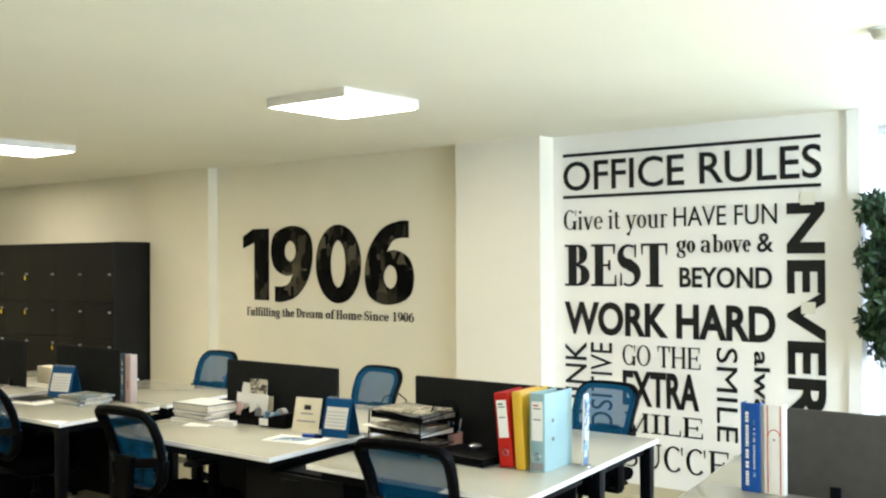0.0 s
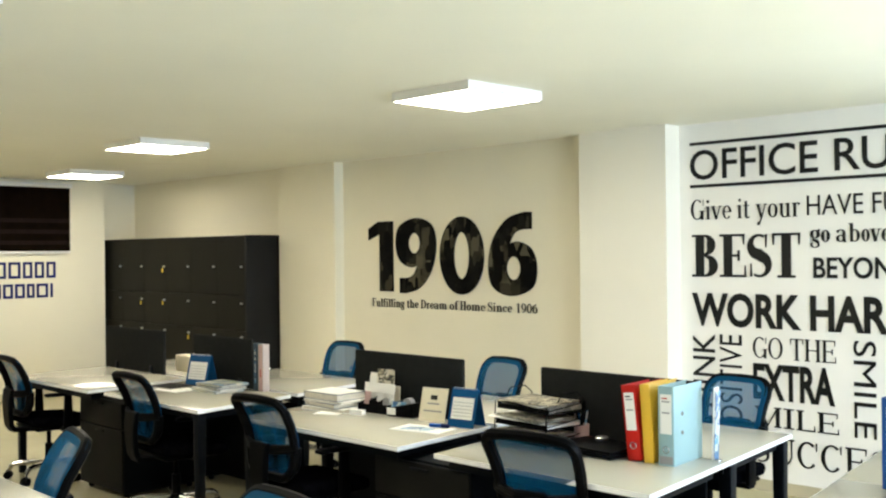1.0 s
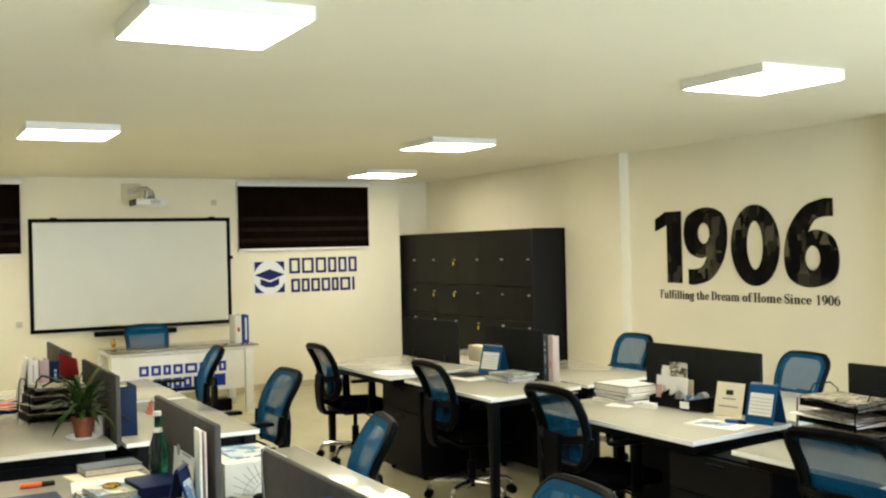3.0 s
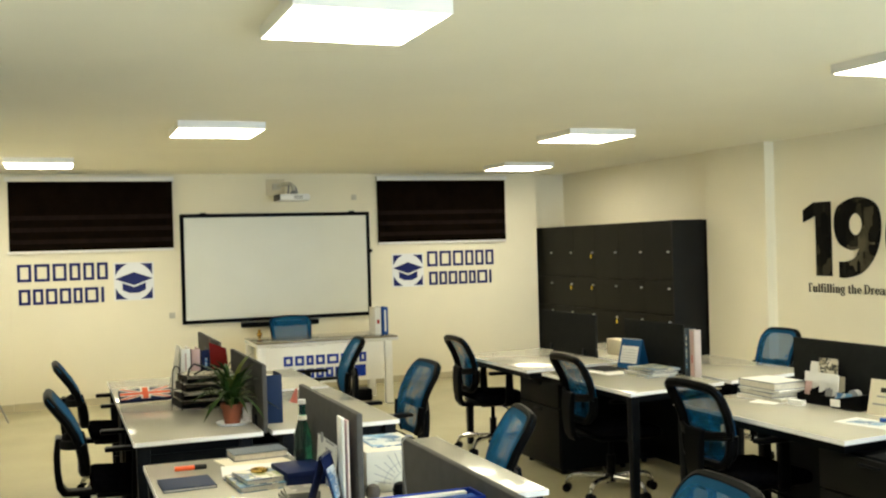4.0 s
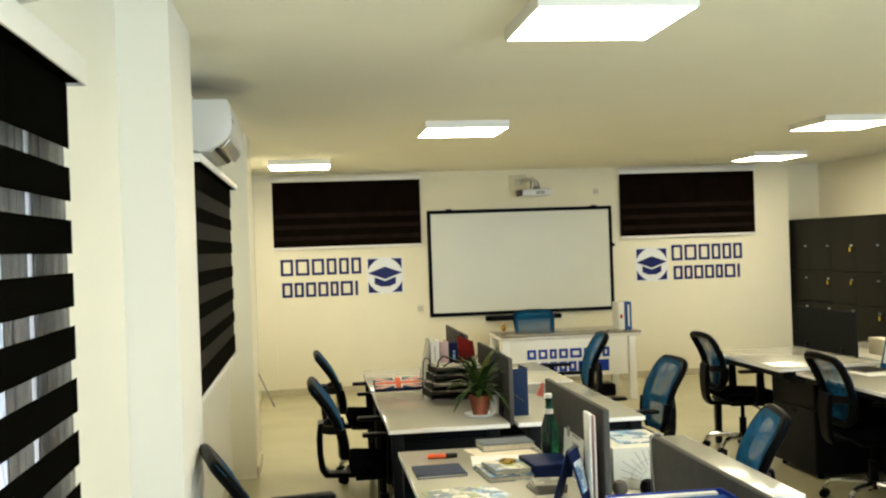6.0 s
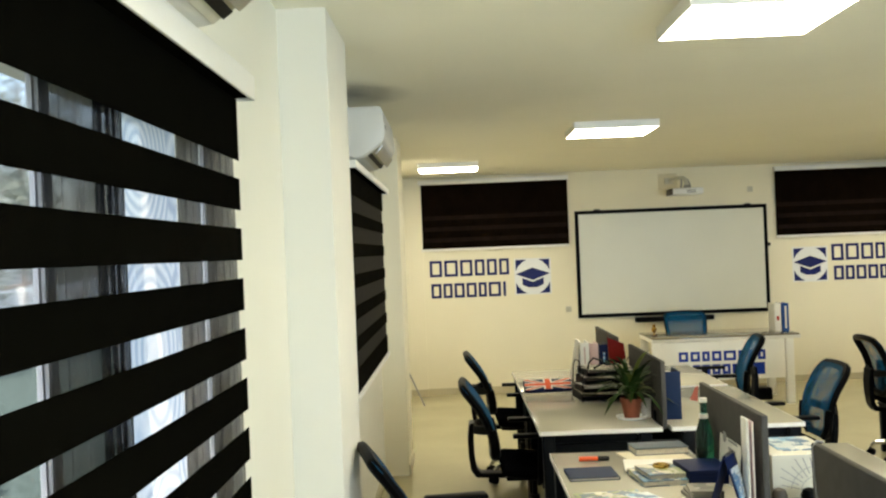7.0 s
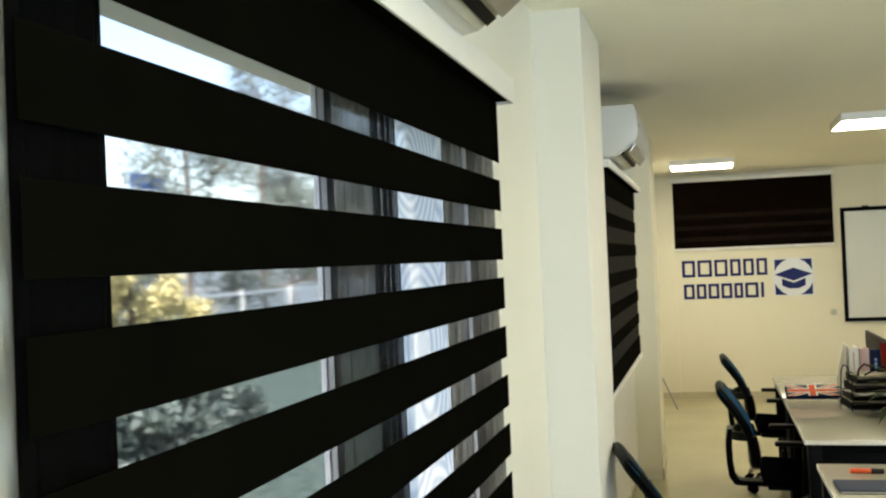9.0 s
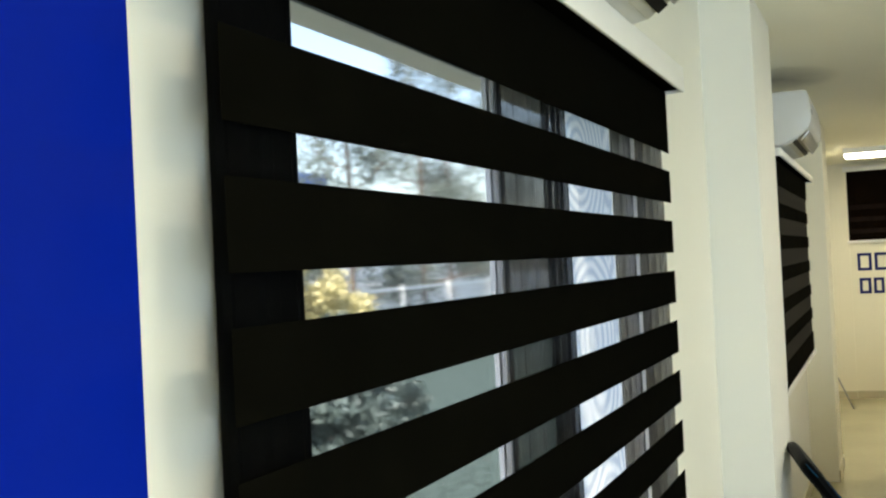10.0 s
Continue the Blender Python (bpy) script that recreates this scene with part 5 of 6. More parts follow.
# ---------------------------------------------------------------- air conditioners
def air_conditioner(cx, z0, open_flap=True):
    ob = thing("air_conditioner", "white wall-mounted air conditioner with its flap " + ("open" if open_flap else "shut"), "air conditioner", group="air conditioners")
    w = 0.42
    prof = [(0, 0.262), (0.235, 0.262), (0.247, 0.255), (0.253, 0.24), (0.262, 0.16), (0.263, 0.125), (0.258, 0.10), (0.245, 0.078), (0.20, 0.04), (0.15, 0.008), (0.11, 0.0), (0.06, 0.02), (0.02, 0.05), (0, 0.07)]
    bm = B()
    rows = [[bm.verts.new((cx + s * w, YS + y, z0 + z)) for y, z in prof] for s in (-1, -0.985, 0.985, 1)]
    for row in (rows[0], rows[3]):
        for v in row:
            v.co.y, v.co.z = YS + (v.co.y - YS) * 0.96, z0 + 0.13 + (v.co.z - z0 - 0.13) * 0.95
    n = len(prof)
    for a, b in zip(rows, rows[1:]):
        for k in range(n):
            bm.faces.new((a[k], a[(k + 1) % n], b[(k + 1) % n], b[k]))
    bm.faces.new(rows[0]), bm.faces.new(rows[3][::-1])
    body = part("body", bm, CASEW, ob)
    # the slanted underside: outlet, its dark slot and the flap
    slope = math.atan2(0.078 - 0.008, 0.245 - 0.15)
    under = Matrix.Translation((0, YS + 0.15, z0 + 0.008)) @ Matrix.Rotation(slope, 4, "X")
    part("outlet", box(B(), cx - w + 0.02, cx + w - 0.02, 0.0, 0.112, -0.006, 0.004, 0.002, under), BOXC, ob)
    part("outlet_slot", box(B(), cx - w + 0.025, cx + w - 0.025, 0.022, 0.046, -0.012, -0.005, 0.0, under), BLACK, ob)
    swing = under @ Matrix.Translation((0, 0.112, -0.006)) @ Matrix.Rotation(radians(14 if open_flap else 3), 4, "X")
    part("flap", box(B(), cx - w + 0.02, cx + w - 0.02, -0.058, 0.0, -0.010, 0.0, 0.003, swing), STEEL, ob, "glossy silver flap")
    bm = B()
    box(bm, cx + w - 0.12, cx + w - 0.03, YS + 0.2605, YS + 0.264, z0 + 0.15, z0 + 0.17)
    part("display", bm, GREYP, body)
    return ob


air_conditioner(-5.45, 2.165)
air_conditioner(-1.45, 2.125, False)
bm = B()
box(bm, -0.519, 1.2, YS, YS + 0.02, 0.55, 2.4, 0.004)
solid("blue_wall_panel", bm, BANNER, "deep blue printed panel fixed to the window wall", "wall panel")
bm = B()
box(bm, -0.5, 0.5, -0.12, 0.28, -0.001, 0.001)
stain = solid("ceiling_stain", bm, SOOT, "soft grey soot stain on the ceiling over the air conditioner", "stain", pose(-5.45, -0.515, CZ - 0.003), kind="structure")

# ---------------------------------------------------------------- things on the desks
TZ = 0.74


def book(name, label, x, y, z, w, d, h, rz, cover, category="book"):
    """A closed book or pad: pages between two boards and a spine."""
    ob = thing(name, label, category, pose(x, y, z, 0, 0, rz))
    t = min(0.003, h * 0.2)
    bm = B()
    box(bm, -w / 2, w / 2, -d / 2, d / 2, 0, t), box(bm, -w / 2, w / 2, -d / 2, d / 2, h - t, h), box(bm, -w / 2, -w / 2 + t, -d / 2, d / 2, t, h - t)
    part("cover", bm, cover, ob)
    bm = B()
    box(bm, -w / 2 + t, w / 2 - 0.004, -d / 2 + 0.004, d / 2 - 0.004, t, h - t)
    part("page_block", bm, PAGES, ob)
    return ob


def binder(x, y, rz, cover, label, h=0.32, w=0.07, d=0.26, bars=None, plate=PAPER, ring=True, lean=0.0):
    """A lever-arch file that stands with its spine to local -y."""
    ob = thing("lever_arch_file", label, "binder", pose(x, y, TZ + w / 2 * math.sin(radians(abs(lean))), 0, 0, rz) @ pose(0, 0, 0, 0, lean, 0))
    t = 0.004
    bm = B()
    box(bm, -w / 2, w / 2, -d / 2, -d / 2 + t, 0, h, 0.0015), box(bm, -w / 2, -w / 2 + t, -d / 2 + t, d / 2, 0, h, 0.0015), box(bm, w / 2 - t, w / 2, -d / 2 + t, d / 2, 0, h, 0.0015)
    part("cover", bm, cover, ob)
    bm = B()
    box(bm, -w / 2 + t + 0.004, w / 2 - t - 0.012, -d / 2 + 0.02, d / 2 - 0.02, 0.006, h - 0.02)
    part("paper_block", bm, PAGES, ob)
    if plate:
        bm = B()
        box(bm, -w * 0.36, w * 0.36, -d / 2 - 0.0015, -d / 2, h * 0.40, h * 0.90)
        pl = part("spine_label", bm, plate, ob)
        for k, q in enumerate((0.84, 0.80, 0.66)):
            bm = B()
            box(bm, -w * 0.25, w * (0.25 if k else 0.1), -d / 2 - 0.0025, -d / 2 - 0.0015, h * q, h * q + 0.006)
            part("print_bar", bm, (INK if cover is RED else RED) if k == 0 else GREYP, pl)
    if ring:
        bm = B()
        tube(bm, [(0.014 * math.cos(a), -d / 2 - 0.001, h * 0.2 + 0.014 * math.sin(a)) for a in [k * math.pi / 7 for k in range(14)]], 0.0025, 6, True)
        part("finger_ring", bm, CHROME, ob)
    if bars:
        for k, (z0, z1, q, material) in enumerate(bars):
            bm = B()
            box(bm, -w * q, w * q, -d / 2 - 0.0015 - 0.0008 * k, -d / 2, h * z0, h * z1)
            part("print_bar", bm, material, ob)
    return ob


def tent_calendar(x, y, rz, label, w=0.20, h=0.21, cover=None, face=None):
    """A tent-shaped desk calendar that faces local -y."""
    cover, face = cover or BLUEC, face or PAPER
    ob = thing("desk_calendar", label, "calendar", pose(x, y, TZ, 0, 0, rz))
    for s in (-1, 1):
        bm = B()
        vs = [(-w / 2, s * 0.06, 0), (w / 2, s * 0.06, 0), (w / 2, s * 0.004, h), (-w / 2, s * 0.004, h)]
        a = [bm.verts.new(v) for v in vs]
        b = [bm.verts.new((q[0], q[1] - s * 0.003, q[2])) for q in vs]
        bm.faces.new(a), bm.faces.new(b[::-1])
        for k in range(4):
            bm.faces.new((a[k], a[(k + 1) % 4], b[(k + 1) % 4], b[k]))
        part("panel", bm, cover, ob)
    m = Matrix.Translation((0, -0.0615, 0)) @ Matrix.Rotation(-math.atan2(0.056, h), 4, "X")
    bm = B()
    box(bm, -w * 0.40, w * 0.40, -0.002, 0, h * 0.22, h * 0.80, 0, m)
    sh = part("sheet", bm, face, ob, "white printed sheet")
    for k in range(5):
        bm = B()
        box(bm, -w * 0.36, w * 0.36, -0.003, -0.002, h * (0.30 + 0.09 * k), h * (0.312 + 0.09 * k), 0, m)
        part("print_bar", bm, GREYP, sh)
    bm = B()
    for k in range(12):
        q = -w * 0.42 + k * w * 0.84 / 11
        tube(bm, [(q, 0.006 * math.cos(a), h - 0.002 + 0.008 * math.sin(a)) for a in [j * math.pi / 4 for j in range(8)]], 0.001, 5, True)
    part("wire_binding", bm, STEEL, ob)
    return ob


def letter_trays(x, y, rz, tiers, label, step=0.075, material=None):
    """A stack of wire letter trays with papers in them."""
    material = material or BLACK
    ob = thing("letter_trays", label, "letter tray", pose(x, y, TZ, 0, 0, rz))
    w, d = 0.17, 0.125
    for k in range(tiers):
        z = 0.012 + k * step
        sx = 0.0 + 0.012 * k
        bm = B()
        for dz in (0.0, 0.035):
            tube(bm, [(sx - w, -d, z + dz), (sx + w, -d, z + dz * 0.4), (sx + w, d, z + dz), (sx - w, d, z + dz)], 0.003, 5, True)
        box(bm, sx - w, sx + w, d - 0.002, d, z, z + 0.035), box(bm, sx - w, sx - w + 0.002, -d, d, z, z + 0.035)
        box(bm, sx - w, sx + w, -d, -d + 0.002, z, z + 0.022)
        tr = part("tray", bm, material, ob, "black wire tray")
        for q in range(1, 8):
            u = -w + 2 * w * q / 8
            part("wire", tube(B(), [(sx + u, -d, z), (sx + u, d, z)], 0.0015, 4), material, tr)
        bm = B()
        box(bm, sx - w * 0.9, sx + w * 0.93, -d * 0.9, d * 0.88, z + 0.003, z + 0.012 + 0.01 * ((k * 7) % 3))
        part("paper_block", bm, OLIVE if k % 2 == 0 else PAPER, tr)
        for q in range(3):
            bm = B()
            dx, dy, turn = 0.02 * math.sin(5 * k + 2.1 * q), -0.035 + 0.02 * math.cos(3 * k + q), 9 * math.sin(2 * k + 1.7 * q)
            zz = z + 0.0345 + 0.0035 * q
            box(bm, -0.155, 0.155, -0.115, 0.115, 0, 0.003, 0, Matrix.Translation((sx + dx, dy, zz)) @ Matrix.Rotation(radians(turn), 4, "Z") @ Matrix.Rotation(radians(2.0 - q), 4, "Y"))
            part("loose_paper", bm, (PAPER, OLIVE, PHOTOC)[q], tr)
    for a in (-w, w):
        bm = B()
        top = 0.012 + (tiers - 1) * step
        tube(bm, [(a, d, 0), (a + 0.01, d, top + 0.05), (a + 0.012, d * 0.6, top + 0.085), (a + 0.012, -d * 0.2, top + 0.085), (a + 0.01, -d * 0.5, top + 0.03)], 0.0035, 6)
        tube(bm, [(a, -d, 0), (a + 0.01, -d, top + 0.03)], 0.0035, 6)
        part("post", bm, material, ob)
    return ob


def sheet(name, label, x, y, z, w, d, rz, material, category="paper", t=0.002):
    bm = B()
    box(bm, -w / 2, w / 2, -d / 2, d / 2, 0, t)
    return solid(name, bm, material, label, category, pose(x, y, z, 0, 0, rz))


def pen(x, y, z, rz, barrel, cap, label, r=0.006, n=0.14):
    ob = thing("marker_pen", label, "pen", pose(x, y, z + r, 0, 0, rz))
    part("barrel", cyl(B(), (0, 0, 0), (n * 0.62, 0, 0), r), barrel, ob)
    part("cap", cyl(B(), (n * 0.62, 0, 0), (n, 0, 0), r * 1.15, r), cap, ob)
    return ob


def print_column(ob, at, y, x, w, z0, z1, n, material, seed):
    """A column of short print bars on a spine that faces -y."""
    rn, z = random.Random(seed), z0
    while z < z1 - 0.006:
        q = min(rn.uniform(0.006, 0.013) * n, z1 - z)
        part("print_bar", box(B(), x - w / 2, x + w / 2, y - 0.0012, y, z, z + q), material, ob)
        z += q + (0.0025 if rn.random() > 0.15 else 0.012)


# --- bench by the lockers
bm = B()
box(bm, -0.17, 0.17, -0.05, 0.05, 0, 0.125, 0.004)
cb = thing("card_box", "cream cardboard box on a white desk", "box", pose(-7.05, 4.22, TZ, 0, 0, -4))
part("body", bm, PAPERC, cb)
part("green_label", box(B(), -0.172, -0.17, -0.03, 0.03, 0.02, 0.09), LEAF, cb)
tent_calendar(-6.27, 3.84, 14, "bright blue tent calendar with a printed sheet on the desk")
book("notebook", "thin black notebook lying on the desk", -6.33, 3.64, TZ, 0.26, 0.2, 0.012, 8, BLACK, "notebook")
sheet("paper_sheet", "white paper under the notebook", -6.20, 3.60, TZ, 0.28, 0.20, 4, PAPER)
for k, (a, c) in enumerate(((0, MAGC), (7, PAPER), (-5, SLATEB), (4, MAGC))):
    book("magazine", "printed magazine in a stack on the desk", -5.93 + 0.008 * k, 3.76 + 0.006 * k, TZ + 0.0135 * k, 0.30, 0.22, 0.0135, a, c, "magazine")
fb = binder(-5.735, 3.955, 0, SLATEB, "dark blue file with pale print standing on the desk", 0.315, 0.05, 0.05, None, None, False)
print_column(fb, 0, -0.025, -0.004, 0.012, 0.05, 0.28, 1.0, SKYB, 3)
fw = binder(-5.675, 3.955, -3, BLUSH, "pinkish white file with a red print standing on the desk", 0.312, 0.06, 0.05, ((0.03, 0.97, 0.30, PINK), (0.30, 0.46, 0.07, RED)), None, False)
# --- bench before the digits
for z, w, d, hh, a, m, dx, lab in ((0.0, 0.33, 0.25, 0.020, 8, PAPER, 0.02, "loose white papers under a stack of files"), (0.021, 0.30, 0.23, 0.026, -3, SLATEB, 0.0, "slate blue ring binder in a stack on the desk"),
                              (0.048, 0.31, 0.23, 0.012, 6, PAPER, 0.012, "white paper file in a stack on the desk"), (0.061, 0.30, 0.22, 0.040, 2, SLATEB, -0.004, "white-topped ring binder on a stack of files")):
    book("paper_file", lab, -4.72 + dx, 3.80, TZ + z, w, d, hh, a, m, "file")
sheet("paper_sheet", "white paper lying on top of a file stack", -4.724, 3.80, TZ + 0.1012, 0.28, 0.205, 4, PAPER)
sheet("paper_sheet", "white paper on the desk beside the file stack", -4.60, 3.66, TZ, 0.15, 0.10, 24, PAPER)
sheet("card_strip", "small white card box by the organizer", -4.45, 3.745, TZ, 0.09, 0.035, 12, PAPER, "box", 0.026)
og = thing("desk_organizer", "black desk organizer holding cards and photo prints", "organizer", pose(-4.42, 3.88, TZ, 0, 0, 6))


def tub(x0, x1, y0, y1, h0, h1, t=0.003):
    """An open-topped box in one piece, h0 high in front and h1 behind."""
    bm = B()
    def ring(q, zf, zb):
        return [bm.verts.new(v) for v in ((x0 + q, y0 + q, zf), (x1 - q, y0 + q, zf), (x1 - q, y1 - q, zb), (x0 + q, y1 - q, zb))]
    rows = [ring(0, 0, 0), ring(0, h0, h1), ring(t, h0, h1), ring(t, t, t)]
    for a, b in zip(rows, rows[1:]):
        for k in range(4):
            bm.faces.new((a[k], a[(k + 1) % 4], b[(k + 1) % 4], b[k]))
    bm.faces.new(rows[0][::-1]), bm.faces.new(rows[-1])
    return bm


for x0, x1, h0 in ((-0.12, -0.031, 0.07), (-0.03, 0.049, 0.10), (0.05, 0.12, 0.075)):
    part("tub", tub(x0, x1, -0.05, 0.06, h0 * 0.7, h0), BLACK, og)
for x0, x1, y, z0, z1, m, a in ((-0.118, 0.112, 0.008, 0.11, 0.165, PAPER, -7), (-0.11, 0.08, 0.03, 0.07, 0.20, PAPER, -8), (-0.03, 0.10, 0.015, 0.12, 0.245, PHOTOC, -6), (-0.08, 0.12, 0.045, 0.02, 0.15, PAPERC, -3), (0.0, 0.045, -0.02, 0.03, 0.115, PAPER, -10), (-0.10, -0.055, -0.02, 0.02, 0.115, PINK, -10), (-0.115, -0.02, 0.05, 0.08, 0.215, PAPER, -4), (0.06, 0.115, 0.0, 0.03, 0.16, PAPER, -7), (0.055, 0.10, -0.03, 0.02, 0.09, GREYP, -6)):
    bm = B()
    box(bm, x0, x1, -0.0015, 0.0015, 0, z1 - z0, 0, Matrix.Translation((0, y, z0)) @ Matrix.Rotation(radians(a), 4, "X"))
    part("card", bm, m, og)
ph = thing("tape_dispenser", "black desk tape dispenser with a white label", "tape dispenser", pose(-4.19, 3.87, TZ, 0, 0, 12))
bm = B()
box(bm, -0.09, 0.09, -0.045, 0.045, 0, 0.055, 0.012)
for v in bm.verts:
    if v.co.z > 0.03:
        v.co.z += 0.03 * (0.05 + v.co.x) / 0.14
part("body", bm, BLACK, ph)
part("label", box(B(), -0.088, -0.03, -0.047, -0.045, 0.012, 0.05), PAPER, ph)
part("card", box(B(), -0.07, 0.03, -0.03, -0.027, 0.05, 0.085), SKYB, ph)
part("roll", cyl(B(), (0.03, -0.02, 0.075), (0.03, 0.02, 0.075), 0.03), GREYP, ph)
cs = thing("table_card", "cream table card with a small printed badge on the desk", "sign", pose(-3.965, 3.86, TZ, 0, 0, 10))
m = Matrix.Rotation(radians(-14), 4, "X")
part("card", box(B(), -0.085, 0.085, -0.002, 0.002, 0, 0.18, 0, m), PAPERC, cs)
part("foot", box(B(), -0.03, 0.03, 0.0, 0.06, 0, 0.004), PAPERC, cs)
part("badge", box(B(), -0.022, 0.022, -0.003, -0.002, 0.115, 0.14, 0, m), INK, cs)
for k, q in enumerate((0.09, 0.05)):
    part("print_bar", box(B(), -0.04 - 0.02 * k, 0.04 + 0.02 * k, -0.003, -0.002, q, q + 0.008, 0, m), GREYP, cs)
tent_calendar(-3.72, 3.88, 10, "bright blue tent calendar with a printed sheet on the desk", 0.165, 0.195)
sheet("leaflet", "white leaflet with a pale blue print on the desk", -3.82, 3.66, TZ, 0.30, 0.18, 12, PAPER, "leaflet")
sheet("leaflet_print", "pale blue printed card lying on a leaflet", -3.84, 3.65, TZ + 0.002, 0.17, 0.11, 12, SKYB, "leaflet", 0.001)
pen(-3.83, 3.72, TZ + 0.003, 20, BLUEB, DBLUE, "thick blue marker pen on a leaflet", 0.010, 0.11)
letter_trays(-3.165, 3.80, -4, 3, "three black wire letter trays filled with papers")
cp = thing("pen_cup", "pink pen cup with pens on the desk", "pen cup", pose(-3.0, 3.93, TZ))
part("cup", turned(B(), [(0.030, 0), (0.034, 0.002), (0.036, 0.085), (0.033, 0.085), (0.030, 0.006)], 18), PINK, cp)
for a, b, h, mm in ((0.01, 0.012, 0.15, SKYB), (-0.012, 0.006, 0.13, PAPER), (0.0, -0.012, 0.14, BLUEC), (-0.015, -0.01, 0.135, GREYP)):
    part("pen", cyl(B(), (a * 0.5, b * 0.5, 0.008), (a * 1.8, b * 1.8, h), 0.004), mm, cp)
sheet("note_pad", "white note pad on the desk", -3.06, 3.78, TZ, 0.11, 0.09, 25, PAPER, "note pad", 0.018)
sheet("note_pad", "pale crumpled note on the desk", -2.955, 3.83, TZ, 0.10, 0.06, -20, PAPERC, "note pad", 0.012)
dv = thing("laptop_computer", "closed black laptop lying on the desk", "laptop", pose(-2.79, 3.78, TZ, 0, 0, -4))
part("base", box(B(), -0.17, 0.17, -0.12, 0.12, 0.006, 0.026, 0.006), BLACK, dv)
part("lid", box(B(), -0.17, 0.17, -0.12, 0.12, 0.027, 0.04, 0.005), BLACK, dv)
for a in (-0.14, 0.14):
    for b in (-0.09, 0.09):
        part("foot", cyl(B(), (a, b, 0), (a, b, 0.007), 0.01), BLACK, dv)
bm = B()
turned(bm, [(0.028, 0), (0.032, 0.004), (0.032, 0.012), (0.026, 0.016)], 18, Matrix.Translation((-2.83, 3.86, TZ + 0.04)))
solid("metal_tin", bm, STEEL, "small round silver tin on the closed laptop", "tin")
binder(-2.572, 3.855, 7, RED, "red lever-arch file leaning on the files beside it", 0.325, 0.066, 0.26, lean=-5.5)
binder(-2.502, 3.865, 6.5, YELLOW, "yellow lever-arch file leaning on the files beside it", 0.335, 0.044, 0.27, None, None, False, -3.5)
teal = binder(-2.418, 3.87, 6, TEAL, "pale teal lever-arch file standing on the desk", 0.335, 0.072, 0.27, ((0.02, 0.12, 0.42, GREYP),))
for z in (0.135, 0.215):
    part("rivet", cyl(B(), (0.036, -0.06, z), (0.040, -0.06, z), 0.009, seg=12), CHROME, teal)
fs = thing("folder_stand", "slim white plastic folder standing upright on the desk", "folder", pose(-2.325, 3.99, TZ, 2, 3, 6))
part("front_sheet", box(B(), -0.005, -0.003, -0.018, 0.03, 0.0, 0.315), PAPER, fs)
part("back_sheet", box(B(), 0.003, 0.005, -0.015, 0.03, 0.0, 0.30), SKYB, fs)
part("clip", box(B(), -0.003, 0.003, -0.012, -0.006, 0.0, 0.31), WHITEP, fs)
part("foot", cyl(B(), (0.025, -0.02, 0), (0.025, -0.02, 0.01), 0.016), CHROME, fs)


# --- bench beside the words
fb = binder(-1.545, 3.96, 0, BLUEB, "blue file with white print bars standing on the desk", 0.345, 0.075, 0.05, None, None, False)
print_column(fb, 0, -0.025, -0.012, 0.012, 0.025, 0.315, 1.0, PAPER, 1)
print_column(fb, 0, -0.025, 0.016, 0.007, 0.06, 0.28, 0.8, SKYB, 2)
fw = binder(-1.452, 3.955, 0, PAPER, "white file with red line print standing on the desk", 0.345, 0.08, 0.03, None, None, False)
for s in (-1, 1):
    part("print_line", box(B(), s * 0.025 - 0.0018, s * 0.025 + 0.0018, -0.0162, -0.015, 0.004, 0.341), RED, fw)
part("print_arch", tube(B(), [(0.023 * math.cos(k * math.pi / 10), -0.0155, 0.225 + 0.023 * math.sin(k * math.pi / 10)) for k in range(11)], 0.0018, 5), RED, fw)
part("print_dot", box(B(), -0.004, 0.004, -0.0162, -0.015, 0.205, 0.215), GREYP, fw)
part("upright", box(B(), -0.008, 0.008, -0.01, 0.01, 0, 0.34, 0.002), STEEL, thing("screen_bracket", "slim steel bracket at the end of a desk screen", "bracket", pose(-1.505, 3.955, TZ)))

# --- window-side benches
fl = thing("flag_pouch", "soft case printed with red, white and blue crossed bands", "pencil case", pose(-6.50, 0.52, TZ + 0.0112, 0, -48, 4))
FW, FH = 0.15, 0.088
part("body", box(B(), -0.015, 0.015, -FW - 0.006, FW + 0.006, 0, FH + 0.004, 0.008), DBLUE, fl)
def face_band(bm, wd, a, lift):
    """One straight band across the printed face, cut to its outline."""
    box(bm, 0.0148 + lift, 0.0156 + lift, -0.3, 0.3, -wd / 2, wd / 2, 0, Matrix.Translation((0, 0, FH / 2 + 0.002)) @ Matrix.Rotation(a, 4, "X"))
    for co, no in (((0, FW, 0), (0, 1, 0)), ((0, -FW, 0), (0, -1, 0)), ((0, 0, FH), (0, 0, 1)), ((0, 0, 0.004), (0, 0, -1))):
        bmesh.ops.bisect_plane(bm, geom=bm.verts[:] + bm.edges[:] + bm.faces[:], plane_co=co, plane_no=no, clear_outer=True)
    return bm
slope = math.atan2(FH, 2 * FW)
for s in (-1, 1):
    part("diagonal_band", face_band(B(), 0.022, s * slope, 0.0003 + 0.0002 * s), PAPER, fl)
    part("diagonal_band", face_band(B(), 0.009, s * slope, 0.0010 + 0.0002 * s), ORANGE, fl)
for wd, lift, mm in ((0.030, 0.0016, PAPER), (0.018, 0.0026, ORANGE)):
    part("cross_band", face_band(B(), wd, 0.0, lift), mm, fl)
    part("cross_band", face_band(B(), wd * 1.9, math.pi / 2, lift + 0.0004), mm, fl)
